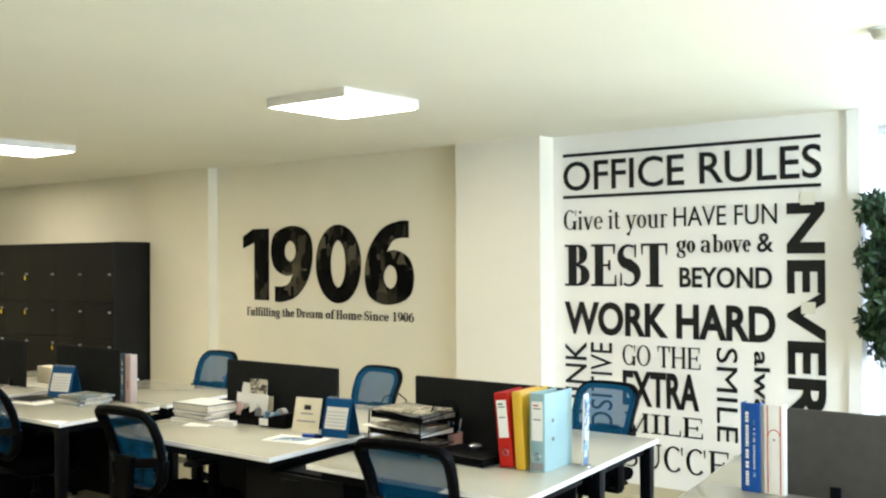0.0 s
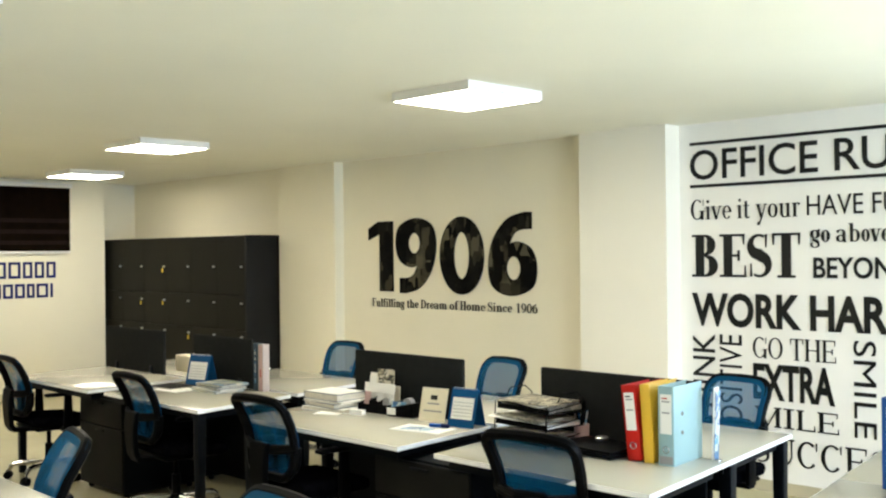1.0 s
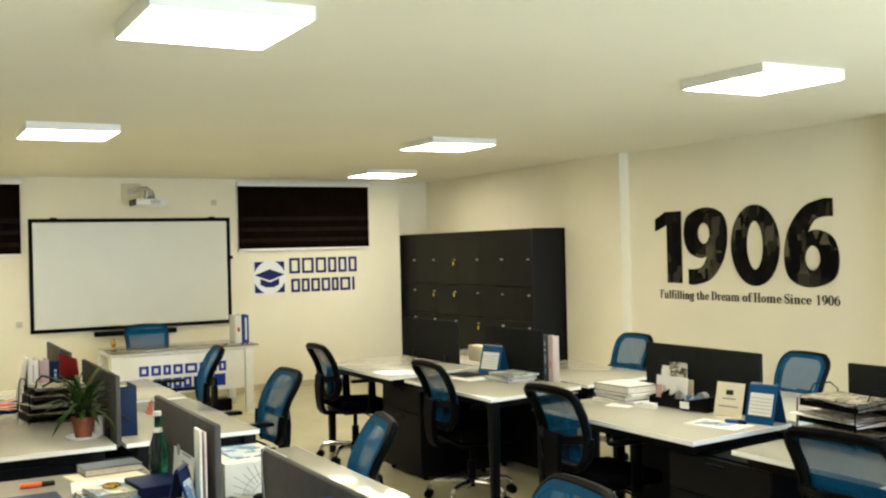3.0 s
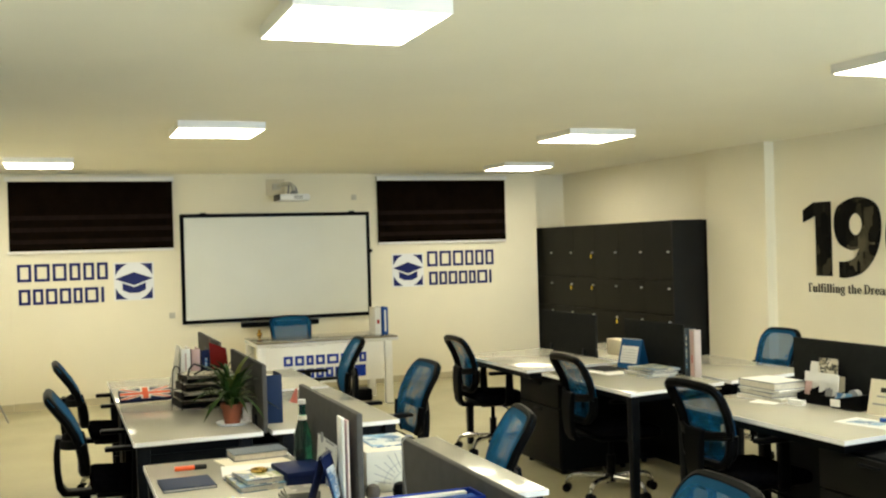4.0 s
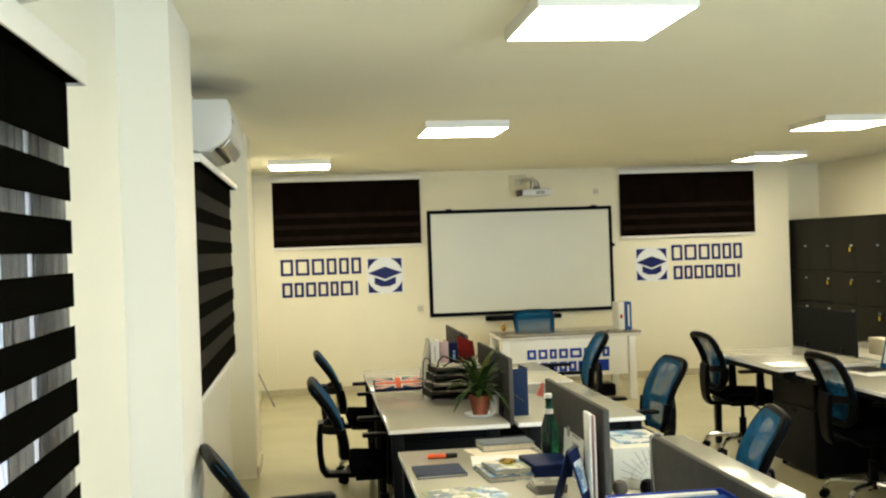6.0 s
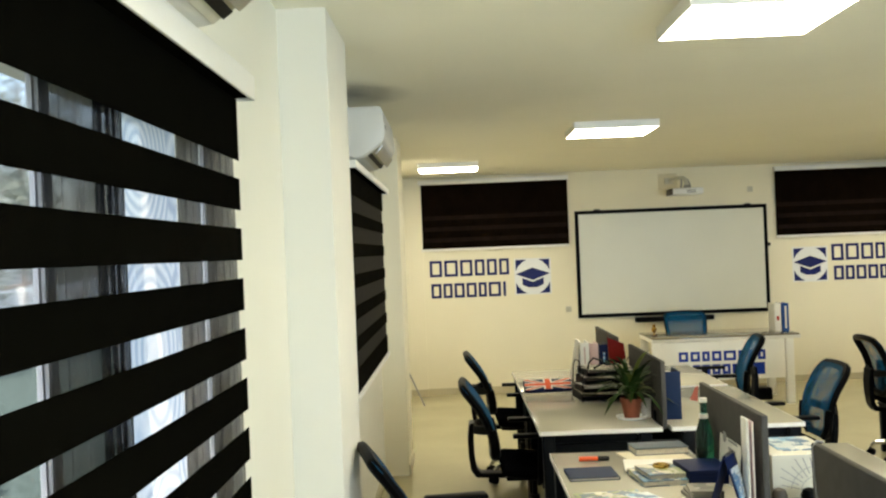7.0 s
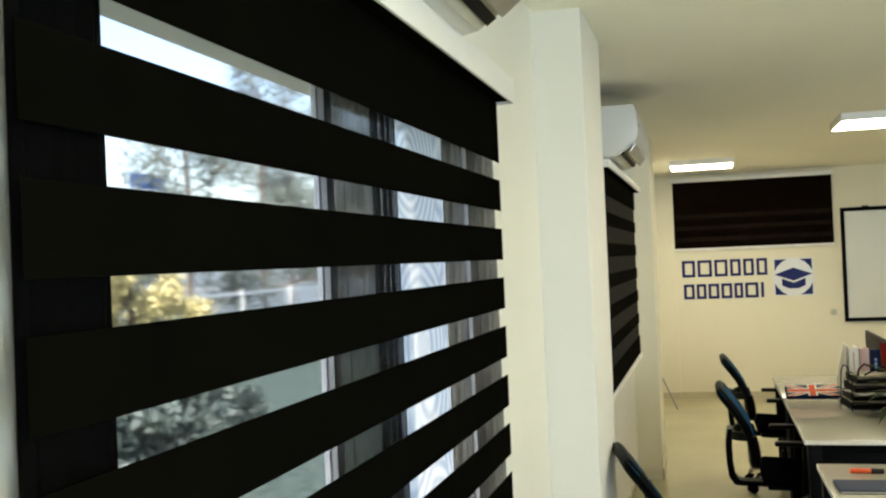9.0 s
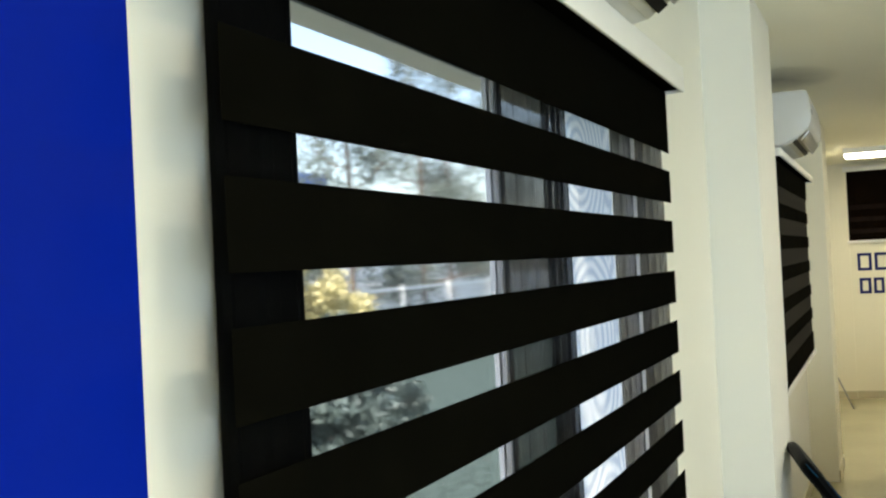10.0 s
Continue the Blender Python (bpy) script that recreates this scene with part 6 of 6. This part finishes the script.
part("zip", tube(B(), [(0.0, -FW, FH + 0.004), (0.0, FW, FH + 0.004), (0.0, FW + 0.02, FH - 0.01)], 0.0035, 6), BLACK, fl)
letter_trays(-6.17, 0.835, 97, 4, "four black wire letter trays filled with papers", 0.048)
bm = B()
tube(bm, [(-6.03, 0.72, TZ + 0.20), (-6.05, 0.73, TZ + 0.235), (-6.07, 0.76, TZ + 0.262), (-6.09, 0.80, TZ + 0.245), (-6.10, 0.84, TZ + 0.215), (-6.06, 0.89, TZ + 0.222),
          (-6.02, 0.92, TZ + 0.235), (-6.03, 0.87, TZ + 0.250), (-6.08, 0.80, TZ + 0.218), (-6.04, 0.76, TZ + 0.205)], 0.0055, 8)
solid("tangled_cable", bm, BLACK, "black cable lying in loops on the letter trays", "cable")


def leaf_blade(bm, base, a, lift, n, w):
    """One long bent leaf."""
    pts = []
    for k in range(7):
        t = k / 6
        r = n * (0.18 * t + 0.62 * t * t * (1.1 - lift))
        z = n * (lift * t - (1 - lift) * 0.55 * t * t * t + 0.35 * t)
        pts.append((Vector((base[0] + r * math.cos(a), base[1] + r * math.sin(a), base[2] + z)), w * (0.35 + 1.3 * t * (1.05 - t) * 1.9) * (1 if k < 6 else 0.1)))
    side = Vector((-math.sin(a), math.cos(a), 0))
    rows = [(bm.verts.new(p - side * q), bm.verts.new(p + Vector((0, 0, -0.15 * q))), bm.verts.new(p + side * q)) for p, q in pts]
    for r0, r1 in zip(rows, rows[1:]):
        bm.faces.new((r0[0], r0[1], r1[1], r1[0])), bm.faces.new((r0[1], r0[2], r1[2], r1[1]))


pp = thing("potted_plant", "green leafy plant in a terracotta pot on a white saucer", "potted plant", pose(-5.41, 0.87, TZ))
part("saucer", turned(B(), [(0.055, 0), (0.075, 0.003), (0.085, 0.016), (0.08, 0.016), (0.06, 0.006)], 24), WHITEP, pp)
part("pot", turned(B(), [(0.040, 0.007), (0.055, 0.09), (0.061, 0.09), (0.061, 0.112), (0.054, 0.112), (0.050, 0.10)], 24), TERRA, pp)
part("soil", cyl(B(), (0, 0, 0.092), (0, 0, 0.102), 0.05, seg=20), SOIL, pp)
rnd = random.Random(4)
for k in range(64):
    bm = B()
    leaf_blade(bm, (rnd.uniform(-0.02, 0.02), rnd.uniform(-0.02, 0.02), 0.10), k * 2.4 + rnd.uniform(-0.3, 0.3), rnd.uniform(0.06, 0.60), rnd.uniform(0.20, 0.40), rnd.uniform(0.009, 0.016))
    part("leaf", bm, LEAFP if k % 4 == 0 else LEAF, pp)
binder(-5.44, 1.08, 90, NAVYB, "navy file standing behind the desk screen", 0.255, 0.085, 0.22, None, None, False)
jar = thing("white_tumbler", "white plastic tumbler beside the plant", "tumbler", pose(-5.44, 0.955, TZ))
part("body", turned(B(), [(0.022, 0), (0.024, 0.003), (0.027, 0.10), (0.024, 0.10), (0.02, 0.006)], 16), WHITEP, jar)
binder(-6.92, 0.80, 90, PAPER, "white file with red print standing by the desk screen", 0.285, 0.06, 0.24, ((0.3, 0.4, 0.25, RED), (0.5, 0.9, 0.06, PINK)), None, False)
binder(-6.92, 0.865, 90, PINK, "pale pink file standing by the desk screen", 0.28, 0.055, 0.24, ((0.35, 0.42, 0.25, RED),), None, False)
binder(-6.92, 0.93, 90, DBLUE, "dark blue file standing by the desk screen", 0.27, 0.055, 0.24, ((0.2, 0.8, 0.12, SKYB),), None, False)
sl = thing("slanted_folder", "white folder leaning against the standing files", "folder", pose(-6.93, 0.71, TZ, -11, 0, 0))
part("cover", box(B(), -0.11, 0.11, 0, 0.012, 0.004, 0.30, 0.002), PAPER, sl)
part("page_block", box(B(), -0.105, 0.112, 0.002, 0.010, 0.008, 0.296), PAGES, sl)
rf = thing("red_pennant", "small red pennant on a thin stick fixed to the screen", "pennant", pose(-6.22, 0.88, TZ))
part("stick", cyl(B(), (0, 0, 0), (-0.04, 0, 0.40), 0.003), BARK, rf)
bm = B()
vs = [bm.verts.new(v) for v in ((0.005, -0.01, 0.37), (0.005, 0.0, 0.20), (0.008, 0.06, 0.14), (0.012, 0.10, 0.24), (0.01, 0.09, 0.33))]
bm.faces.new(vs)
r = bmesh.ops.extrude_face_region(bm, geom=bm.faces[:])
for g in r["geom"]:
    if isinstance(g, bmesh.types.BMVert):
        g.co.x += 0.002
part("cloth", bm, MAROON, rf)
# near bench
pen(-4.37, 0.46, TZ, 88, ORANGE, INK, "orange highlighter with a black cap lying on the desk", 0.010, 0.13)
sheet("clear_ruler", "white card strip beside the highlighter", -4.42, 0.55, TZ, 0.02, 0.09, -6, PAPER, "card")
book("notebook", "slate blue notebook lying on the desk", -4.09, 0.475, TZ, 0.20, 0.20, 0.012, -88, DBLUE, "notebook").children[0].data.materials[0] = NAVYB
book("notebook", "thick grey-blue notebook lying on papers", -4.50, 0.83, TZ + 0.004, 0.15, 0.24, 0.03, 4, SLATEB, "notebook")
sheet("loose_sheet", "loose cream papers on the desk", -4.38, 0.80, TZ, 0.30, 0.27, 10, PAPERC, "paper", 0.004)
sheet("loose_sheet", "loose cream papers with soft folds on the desk", -4.20, 0.76, TZ + 0.0045, 0.22, 0.26, -7, PAPER, "paper", 0.006)
book("magazine", "thick printed magazine on the desk", -3.98, 0.73, TZ, 0.25, 0.19, 0.022, 5, MAGC, "magazine")
book("paperback", "colour-printed paperback on a magazine", -3.97, 0.735, TZ + 0.022, 0.19, 0.15, 0.02, 8, MAGC)
bm = B()
tube(bm, [(0.028 * math.cos(k * math.pi / 8), 0.028 * math.sin(k * math.pi / 8), 0.007) for k in range(16)], 0.007, 8, True)
solid("metal_bangle", bm, BRASS, "dark brass ring lying on the paperback", "ring", pose(-4.0, 0.745, TZ + 0.042))
bm = B()
box(bm, -0.11, 0.11, -0.085, 0.085, 0, 0.055, 0.004)
nb = thing("navy_box", "flat navy blue box on the desk", "box", pose(-3.96, 0.90, TZ, 0, 0, 5))
part("base", bm, DBLUE, nb)
part("lid", box(B(), -0.112, 0.112, -0.087, 0.087, 0.035, 0.058, 0.004), DBLUE, nb)
sheet("magazine_sheet", "colour-printed leaflet on the desk", -3.72, 0.50, TZ, 0.16, 0.25, 8, MAGC, "leaflet")
sheet("leaflet", "pale blue printed leaflet on the desk", -3.68, 0.62, TZ + 0.002, 0.14, 0.10, 20, SKYB, "leaflet")
for k in range(3):
    sheet("banknote_pad", "olive printed paper pad on the desk", -3.68 + 0.006 * k, 0.83 + 0.004 * k, TZ + 0.012 * k, 0.13, 0.12, 4 - 5 * k, OLIVE, "paper pad", 0.012)
bt = thing("glass_bottle", "green glass water bottle with a white neck band", "bottle", pose(-4.085, 0.943, TZ))
part("glass", turned(B(), [(0.030, 0.0), (0.036, 0.006), (0.037, 0.13), (0.034, 0.165), (0.019, 0.212), (0.0135, 0.245), (0.0135, 0.283)], 24), BOTTLE, bt, "green glass")
part("neck_label", turned(B(), [(0.0186, 0.218), (0.0190, 0.221), (0.0166, 0.236), (0.0160, 0.236)], 20), PAPER, bt)
part("cap", cyl(B(), (0, 0, 0.283), (0, 0, 0.300), 0.0155), WHITEP, bt)
nt = thing("sticky_note", "small pink paper tag stuck on the edge of a desk screen", "paper tag", pose(-4.36, 0.988, 0.985))
bm = B()
bm.faces.new([bm.verts.new(v) for v in ((0, 0, 0.068), (0.004, -0.004, 0.0), (-0.004, -0.036, 0.006), (0, -0.012, 0.06))])
bmesh.ops.solidify(bm, geom=bm.faces[:], thickness=0.0015)
part("paper", bm, PINKN, nt)
ct = thing("pinned_certificate", "white printed certificate leaning on the desk screen", "document", pose(-3.86, 0.978, TZ, -4, 0, 0))
part("sheet", box(B(), -0.15, 0.15, -0.002, 0.0, 0.0, 0.24), PAPER, ct)
bm = B()
cyl(bm, (-0.08, -0.003, 0.17), (-0.08, -0.002, 0.17), 0.025, seg=18)
part("seal", bm, GREYP, ct)
for k in range(4):
    part("print_bar", box(B(), -0.02, 0.12 - 0.02 * k, -0.003, -0.002, 0.19 - 0.03 * k, 0.198 - 0.03 * k), GREYP, ct)
for k, (q, mm, h) in enumerate(((0.008, PAPER, 0.315), (0.020, PINK, 0.305))):
    sheet_ob = thing("upright_folder", "slim folder standing against the desk screen", "folder", pose(-3.50, 0.935 + q * 1.4, TZ))
    part("cover", box(B(), -0.035, 0.035, -0.004, 0.004, 0, h, 0.001), mm, sheet_ob)
    part("page_block", box(B(), -0.032, 0.037, -0.002, 0.002, 0.004, h - 0.004), PAGES, sheet_ob)
tent_calendar(-3.50, 0.885, 150, "navy tent calendar with a photo print on the desk", 0.12, 0.19, DBLUE, SKYB)
wbx = thing("printed_box", "white cardboard box with a fan-shaped line print", "box", pose(-3.78, 1.19, TZ))
part("body", box(B(), -0.17, 0.17, -0.12, 0.12, 0, 0.155, 0.003), BOXC, wbx)
for k in range(15):
    a = radians(14 + 152 * k / 14)
    far = min(0.160 - 0.012 * (k % 3), 0.130 / math.sin(a), (0.072 if math.cos(a) > 0 else 0.158) / max(0.01, abs(math.cos(a))))
    if far > 0.085:
        m = Matrix.Translation((0.1705, 0.042, 0.014)) @ Matrix.Rotation(a, 4, "X")
        part("print_line", box(B(), 0, 0.0012, 0.068 + 0.008 * (k % 2), far, -0.0014, 0.0014, 0, m), GREYP, wbx)
for r in (0.062, 0.098):
    arc = [(0.1708, 0.042 + r * math.cos(q), 0.014 + r * math.sin(q)) for q in [radians(45 + 125 * j / 14) for j in range(15)]]
    part("print_arc", tube(B(), arc, 0.0012, 4), GREYP, wbx)
part("brochure", box(B(), -0.15, 0.10, -0.07, 0.09, 0.155, 0.158), SKYB, wbx, "pale blue brochure")
bm = B()
turned(bm, [(0.02, 0), (0.028, 0.01), (0.03, 0.03), (0.022, 0.05), (0.008, 0.056)], 16, Matrix.Translation((-3.52, 1.17, TZ)))
solid("paperweight", bm, BLACK, "small round dark paperweight on the desk", "paperweight")
bm = B()
turned(bm, [(0.018, 0), (0.026, 0.01), (0.028, 0.028), (0.02, 0.046), (0.006, 0.052)], 16, Matrix.Translation((-3.55, 1.075, TZ)))
solid("paperweight", bm, PLANTER, "small round brown paperweight on the desk", "paperweight")
bm = B()
tube(bm, [(-2.93, 1.02, 1.073), (-2.93, 1.0, 1.078), (-2.92, 0.982, 1.06), (-2.90, 0.978, 0.98), (-2.88, 0.978, 0.90), (-2.90, 0.975, 0.80), (-2.95, 0.95, 0.744), (-3.02, 0.9, 0.743)], 0.003, 6)
solid("draped_cable", bm, GREYP, "thin grey cable draped over a desk screen", "cable")
df = thing("document_box", "bright blue document box full of white papers", "document box", pose(-2.33, 0.83, TZ))
bm = B()
box(bm, -0.05, 0.05, -0.15, 0.15, 0, 0.004), box(bm, -0.05, -0.046, -0.15, 0.15, 0.004, 0.30), box(bm, 0.046, 0.05, -0.15, 0.15, 0.004, 0.30)
box(bm, -0.046, 0.046, -0.15, -0.146, 0.004, 0.30), box(bm, -0.046, 0.046, 0.146, 0.15, 0.004, 0.30)
part("body", bm, BLUEV, df)
part("paper_block", box(B(), -0.044, -0.022, -0.14, 0.13, 0.006, 0.296), PAPER, df)
for q in (-0.012, 0.004, 0.02, 0.036):
    part("file_edge", box(B(), q - 0.006, q + 0.006, -0.143, 0.143, 0.006, 0.292, 0.002), BLUEB, df, "blue file edge")

# --- desk before the white board
tr = thing("trophy", "small brass trophy on the glass desk top", "trophy", pose(-10.45, 1.97, 0.715))
part("base", box(B(), -0.025, 0.025, -0.025, 0.025, 0, 0.02, 0.003), BARK, tr)
part("cup", turned(B(), [(0.01, 0.02), (0.008, 0.04), (0.026, 0.06), (0.03, 0.085), (0.014, 0.10), (0.02, 0.12), (0.006, 0.13)], 16), BRASS, tr)
TZ = 0.715
binder(-10.62, 3.27, 90, PAPER, "white file with red print on the glass desk top", 0.29, 0.065, 0.22, ((0.4, 0.55, 0.2, RED),), None, False)
binder(-10.62, 3.35, 90, BLUEB, "blue file with white print bars on the glass desk top", 0.29, 0.065, 0.22, ((0.1, 0.9, 0.14, PAPER),), None, False)
bm = B()
box(bm, -10.75, -10.55, 2.95, 3.2, 0.0, 0.13, 0.02)
solid("waste_bin", bm, BLACK, "low black box on the floor under the desk", "box")

# --- leaning stick, yellow tags, wall fittings
bm = B()
tube(bm, [(-11.0, -0.45, 0.008), (-11.0, -0.628, 0.42)], 0.008, 8)
solid("leaning_stick", bm, GREYP, "thin grey stick leaning on the window wall", "stick")
for cx, cz in ((-10.51, 1.48), (-11.02, 1.10), (-10.51, 1.11), (-9.96, 0.75)):
    tg = thing("key_tag", "yellow key tag hanging from a locker lock", "key tag", pose(cx, 5.90, cz))
    part("tag", box(B(), -0.014, 0.014, -0.004, 0.0, -0.022, 0.022, 0.003), GOLDY, tg)
    part("ring", tube(B(), [(0.008 * math.cos(a), 0.006 , 0.035 + 0.008 * math.sin(a)) for a in [j * math.pi / 4 for j in range(8)]], 0.002, 5, True), STEEL, tg)
for y, z in ((3.42, 2.27), (1.25, 0.95)):
    sw = thing("wall_socket", "small white square cover on the cream wall", "socket", pose(XW, y, z))
    part("plate", box(B(), 0, 0.012, -0.032, 0.032, -0.032, 0.032, 0.003), BOXC, sw)
    part("rocker", box(B(), 0.012, 0.017, -0.018, 0.018, -0.018, 0.018, 0.002), BOXC, sw)
bm = B()
tube(bm, [(XW + 0.02, 3.62, 0.9), (XW + 0.03, 3.66, 0.8), (XW + 0.2, 3.60, 0.72), (-10.9, 3.42, 0.72)], 0.004, 6)
solid("wall_cable", bm, WHITEP, "thin white cable hanging from the white board", "cable")

# --- curtains at the near window
def hung_cloth(label, material, x0, x1, y, fold, waves, top, z0=0.93):
    """A hanging cloth between x0 and x1, with its rail and bracket."""
    n = max(24, int(waves * 9))
    bm, cols = B(), []
    for k in range(n + 1):
        u = k / n
        dy = fold * math.sin(u * waves * 6.283) + 0.4 * fold * math.sin(u * waves * 15.1 + 0.7)
        cols.append([bm.verts.new((x0 + (x1 - x0) * u, y + dy * (1.15 - 0.15 * j), z0 + (top - z0) * j / 2)) for j in range(3)])
    for a, b in zip(cols, cols[1:]):
        for q in range(2):
            bm.faces.new((a[q], b[q], b[q + 1], a[q + 1])).smooth = True
    ob = thing("curtain", label, "curtain")
    part("cloth", bm, material, ob)
    part("rail", tube(B(), [(x0 - 0.01, y, top), (x1 + 0.01, y, top)], 0.006, 8), ALU, ob)
    c = (x0 + x1) / 2
    part("bracket", box(B(), c - 0.01, c + 0.01, YS, y, top - 0.005, top + 0.008), ALU, ob)
    return ob


hung_cloth("gathered dark curtain at the side of the window", DCURT, -0.728, -0.62, -0.612, 0.014, 5, 2.045)
hung_cloth("grey sheer curtain behind the striped blind", CURTAIN, -1.575, -1.338, -0.620, 0.004, 3, 2.03)
hung_cloth("tightly gathered dark edge of the sheer curtain", CURTAIN3, -1.652, -1.525, -0.608, 0.006, 4, 2.03)
hung_cloth("pale sheer curtain with painted moire rings, glowing with daylight behind the blind", MOIRE, -2.048, -1.64, -0.624, 0.001, 2, 2.03)
hung_cloth("narrow gathered grey sheer curtain behind the striped blind", CURTAIN2, -2.226, -2.046, -0.620, 0.004, 3, 2.03)
# Added cloth in place of the backlit shade on the side reveal.
hung_cloth("grey brown sheet added for the shade on the window reveal", CURTAIN2, -2.585, -2.282, -0.620, 0.005, 4, 2.03)

# --- tall plant by the north window
tp = thing("planter_tree", "tall leafy indoor tree in a dark planter by the window", "plant", pose(-1.60, 6.43, 0))
part("planter", turned(B(), [(0.15, 0), (0.16, 0.01), (0.20, 0.66), (0.205, 0.70), (0.185, 0.70), (0.18, 0.66)], 24), PLANTER, tp)
part("soil", cyl(B(), (0, 0, 0.64), (0, 0, 0.675), 0.178, seg=24), SOIL, tp)
rnd = random.Random(9)
bm = B()
tube(bm, [(0, 0, 0.66), (0.02, 0.01, 1.0), (-0.01, 0.02, 1.35), (0.02, 0.0, 1.75), (0.0, 0.01, 1.95)], 0.022, 8)
for k in range(16):
    z, a = 1.0 + 0.06 * k, k * 2.4
    tube(bm, [(0, 0, z), (0.12 * math.cos(a), 0.12 * math.sin(a), z + 0.07), (0.22 * math.cos(a), 0.22 * math.sin(a), z + 0.10)], 0.006, 5)
part("trunk", bm, BARK, tp)


def leaves(n, spot, size, rnd):
    """Many small pointed leaves round places given by spot()."""
    vs, fs = [], []
    for _ in range(n):
        c = spot()
        q = Euler((rnd.uniform(0, 6.3), rnd.uniform(0, 6.3), rnd.uniform(0, 6.3))).to_matrix()
        s = size * rnd.uniform(0.6, 1.3)
        i = len(vs)
        vs += [tuple(c + q @ Vector(v) * s) for v in ((-1, 0, 0), (-0.2, 0.42, 0.1), (1, 0, 0), (-0.2, -0.42, 0.1))]
        fs.append((i, i + 1, i + 2, i + 3))
    me = bpy.data.meshes.new("leaves")
    me.from_pydata(vs, [], fs)
    return me


def crown_spot(rnd, blobs):
    def spot():
        x, y, z, r = blobs[rnd.randrange(len(blobs))]
        d = Vector((rnd.gauss(0, 1), rnd.gauss(0, 1), rnd.gauss(0, 1))).normalized()
        return Vector((x, y, z)) + d * r * rnd.uniform(0.35, 1.0)
    return spot


blobs = [(0.17 * math.cos(k * 2.4), 0.17 * math.sin(k * 2.4), 1.05 + 0.052 * k, 0.12) for k in range(18)]
me = leaves(5200, crown_spot(rnd, blobs), 0.037, rnd)
me.materials.append(LEAFD)
ob = new("crown", me)
ob.parent = tp

# ---------------------------------------------------------------- outside
structure("ground", GRASS, "dark lawn outside the windows", "ground", (-80, 80, -90, 80, -0.6, -0.45))


def garden_tree(x, y, h, spread, seed, material, label, name="garden_tree", category="tree"):
    ob = thing(name, label, category, pose(x, y, -0.45), category + "s in the garden")
    rn = random.Random(seed)
    bm = B()
    tube(bm, [(0, 0, 0), (0.05, 0.03, h * 0.3), (-0.04, 0.02, h * 0.6), (0.03, 0, h * 0.9)], 0.055, 8)
    ends = []
    for k in range(9):
        a, z = k * 2.4 + rn.uniform(-0.3, 0.3), h * (0.14 + 0.085 * k)
        r = spread * rn.uniform(0.6, 1.0) * (1.1 - 0.06 * k)
        e = (r * math.cos(a), r * math.sin(a), z + h * 0.1)
        tube(bm, [(0, 0, z), (e[0] * 0.5, e[1] * 0.5, z + h * 0.03), e], 0.02, 6)
        ends.append((*e, spread * rn.uniform(0.25, 0.45)))
        ends.append((e[0] * 0.55, e[1] * 0.55, e[2], spread * rn.uniform(0.25, 0.4)))
    ends.append((0, 0, h, spread * 0.3))
    part("trunk", bm, BARK, ob)
    me = leaves(5200, crown_spot(rn, ends), 0.065, rn)
    me.materials.append(material)
    c = new("crown", me)
    c.parent = ob
    return ob


for x, y, h, s, sd, mm in ((-12.8, -8.1, 2.3, 1.0, 1, LEAFY), (-11.5, -9.0, 2.6, 1.2, 8, LEAFO), (-16.0, -10.5, 3.0, 1.2, 2, LEAFO), (-19.0, -10.5, 5.8, 1.8, 3, LEAFO), (-22.0, -10.2, 7.2, 1.9, 9, LEAFO), (-25.5, -11.0, 7.6, 2.2, 4, LEAFO),
                           (-31.0, -11.6, 8.2, 2.6, 5, LEAFO), (-22.5, -18.5, 6.0, 2.2, 6, LEAFO), (-15.2, -8.8, 1.9, 1.0, 7, LEAFY)):
    garden_tree(x, y, h, s, sd, mm, "garden tree with an uneven crown seen through the window" if mm is not LEAFY else "yellowing garden tree seen through the window")
for x, y, h, s, sd in ((-4.6, -3.5, 1.05, 0.75, 21), (-6.4, -4.3, 1.2, 0.85, 22), (-8.6, -5.2, 1.25, 0.9, 23), (-11.0, -6.4, 1.3, 1.0, 24), (-5.6, -6.2, 0.9, 0.8, 25)):
    garden_tree(x, y, h, s, sd, LEAFS, "low grey-green shrub on the lawn outside the window", "garden_shrub", "shrub")
gh = thing("garden_house", "pale plastered house with a grey roof beyond the garden", "house")
part("wall", box(B(), -62, -33, -32, -26, -0.45, 5.2), PLASTER, gh)
part("roof", box(B(), -62.3, -32.7, -32.3, -25.7, 5.2, 5.5), PLASTER, gh, "flat white roof edge")
for k in range(9):
    part("window", box(B(), -61 + 3.0 * k, -59.6 + 3.0 * k, -26.0, -25.95, 2.9, 4.3), LENS, gh)
sp = thing("roof_panel", "blue panel on the flat roof of the far house", "roof panel", pose(-44.6, -26.6, 5.5))
part("panel", box(B(), -1.5, 1.5, -0.05, 0.05, 0.35, 1.1), BLUEB, sp)
for q in (-1.2, 1.2):
    part("leg", box(B(), q - 0.04, q + 0.04, -0.04, 0.04, 0, 0.36), GREYP, sp)
gf = thing("garden_fence", "white rail fence along the garden outside the window", "fence")
for z in (0.62, 1.18):
    part("rail", box(B(), -34, -9, -9.44, -9.40, z, z + 0.06), WHITEM, gf)
for k in range(11):
    part("post", box(B(), -34 + 2.48 * k, -33.94 + 2.48 * k, -9.40, -9.34, -0.45, 1.3), WHITEM, gf)
structure("garden_wall", PLASTER, "low plastered wall along the garden", "wall", (-60, 20, -15.2, -15.0, -0.45, 1.15))
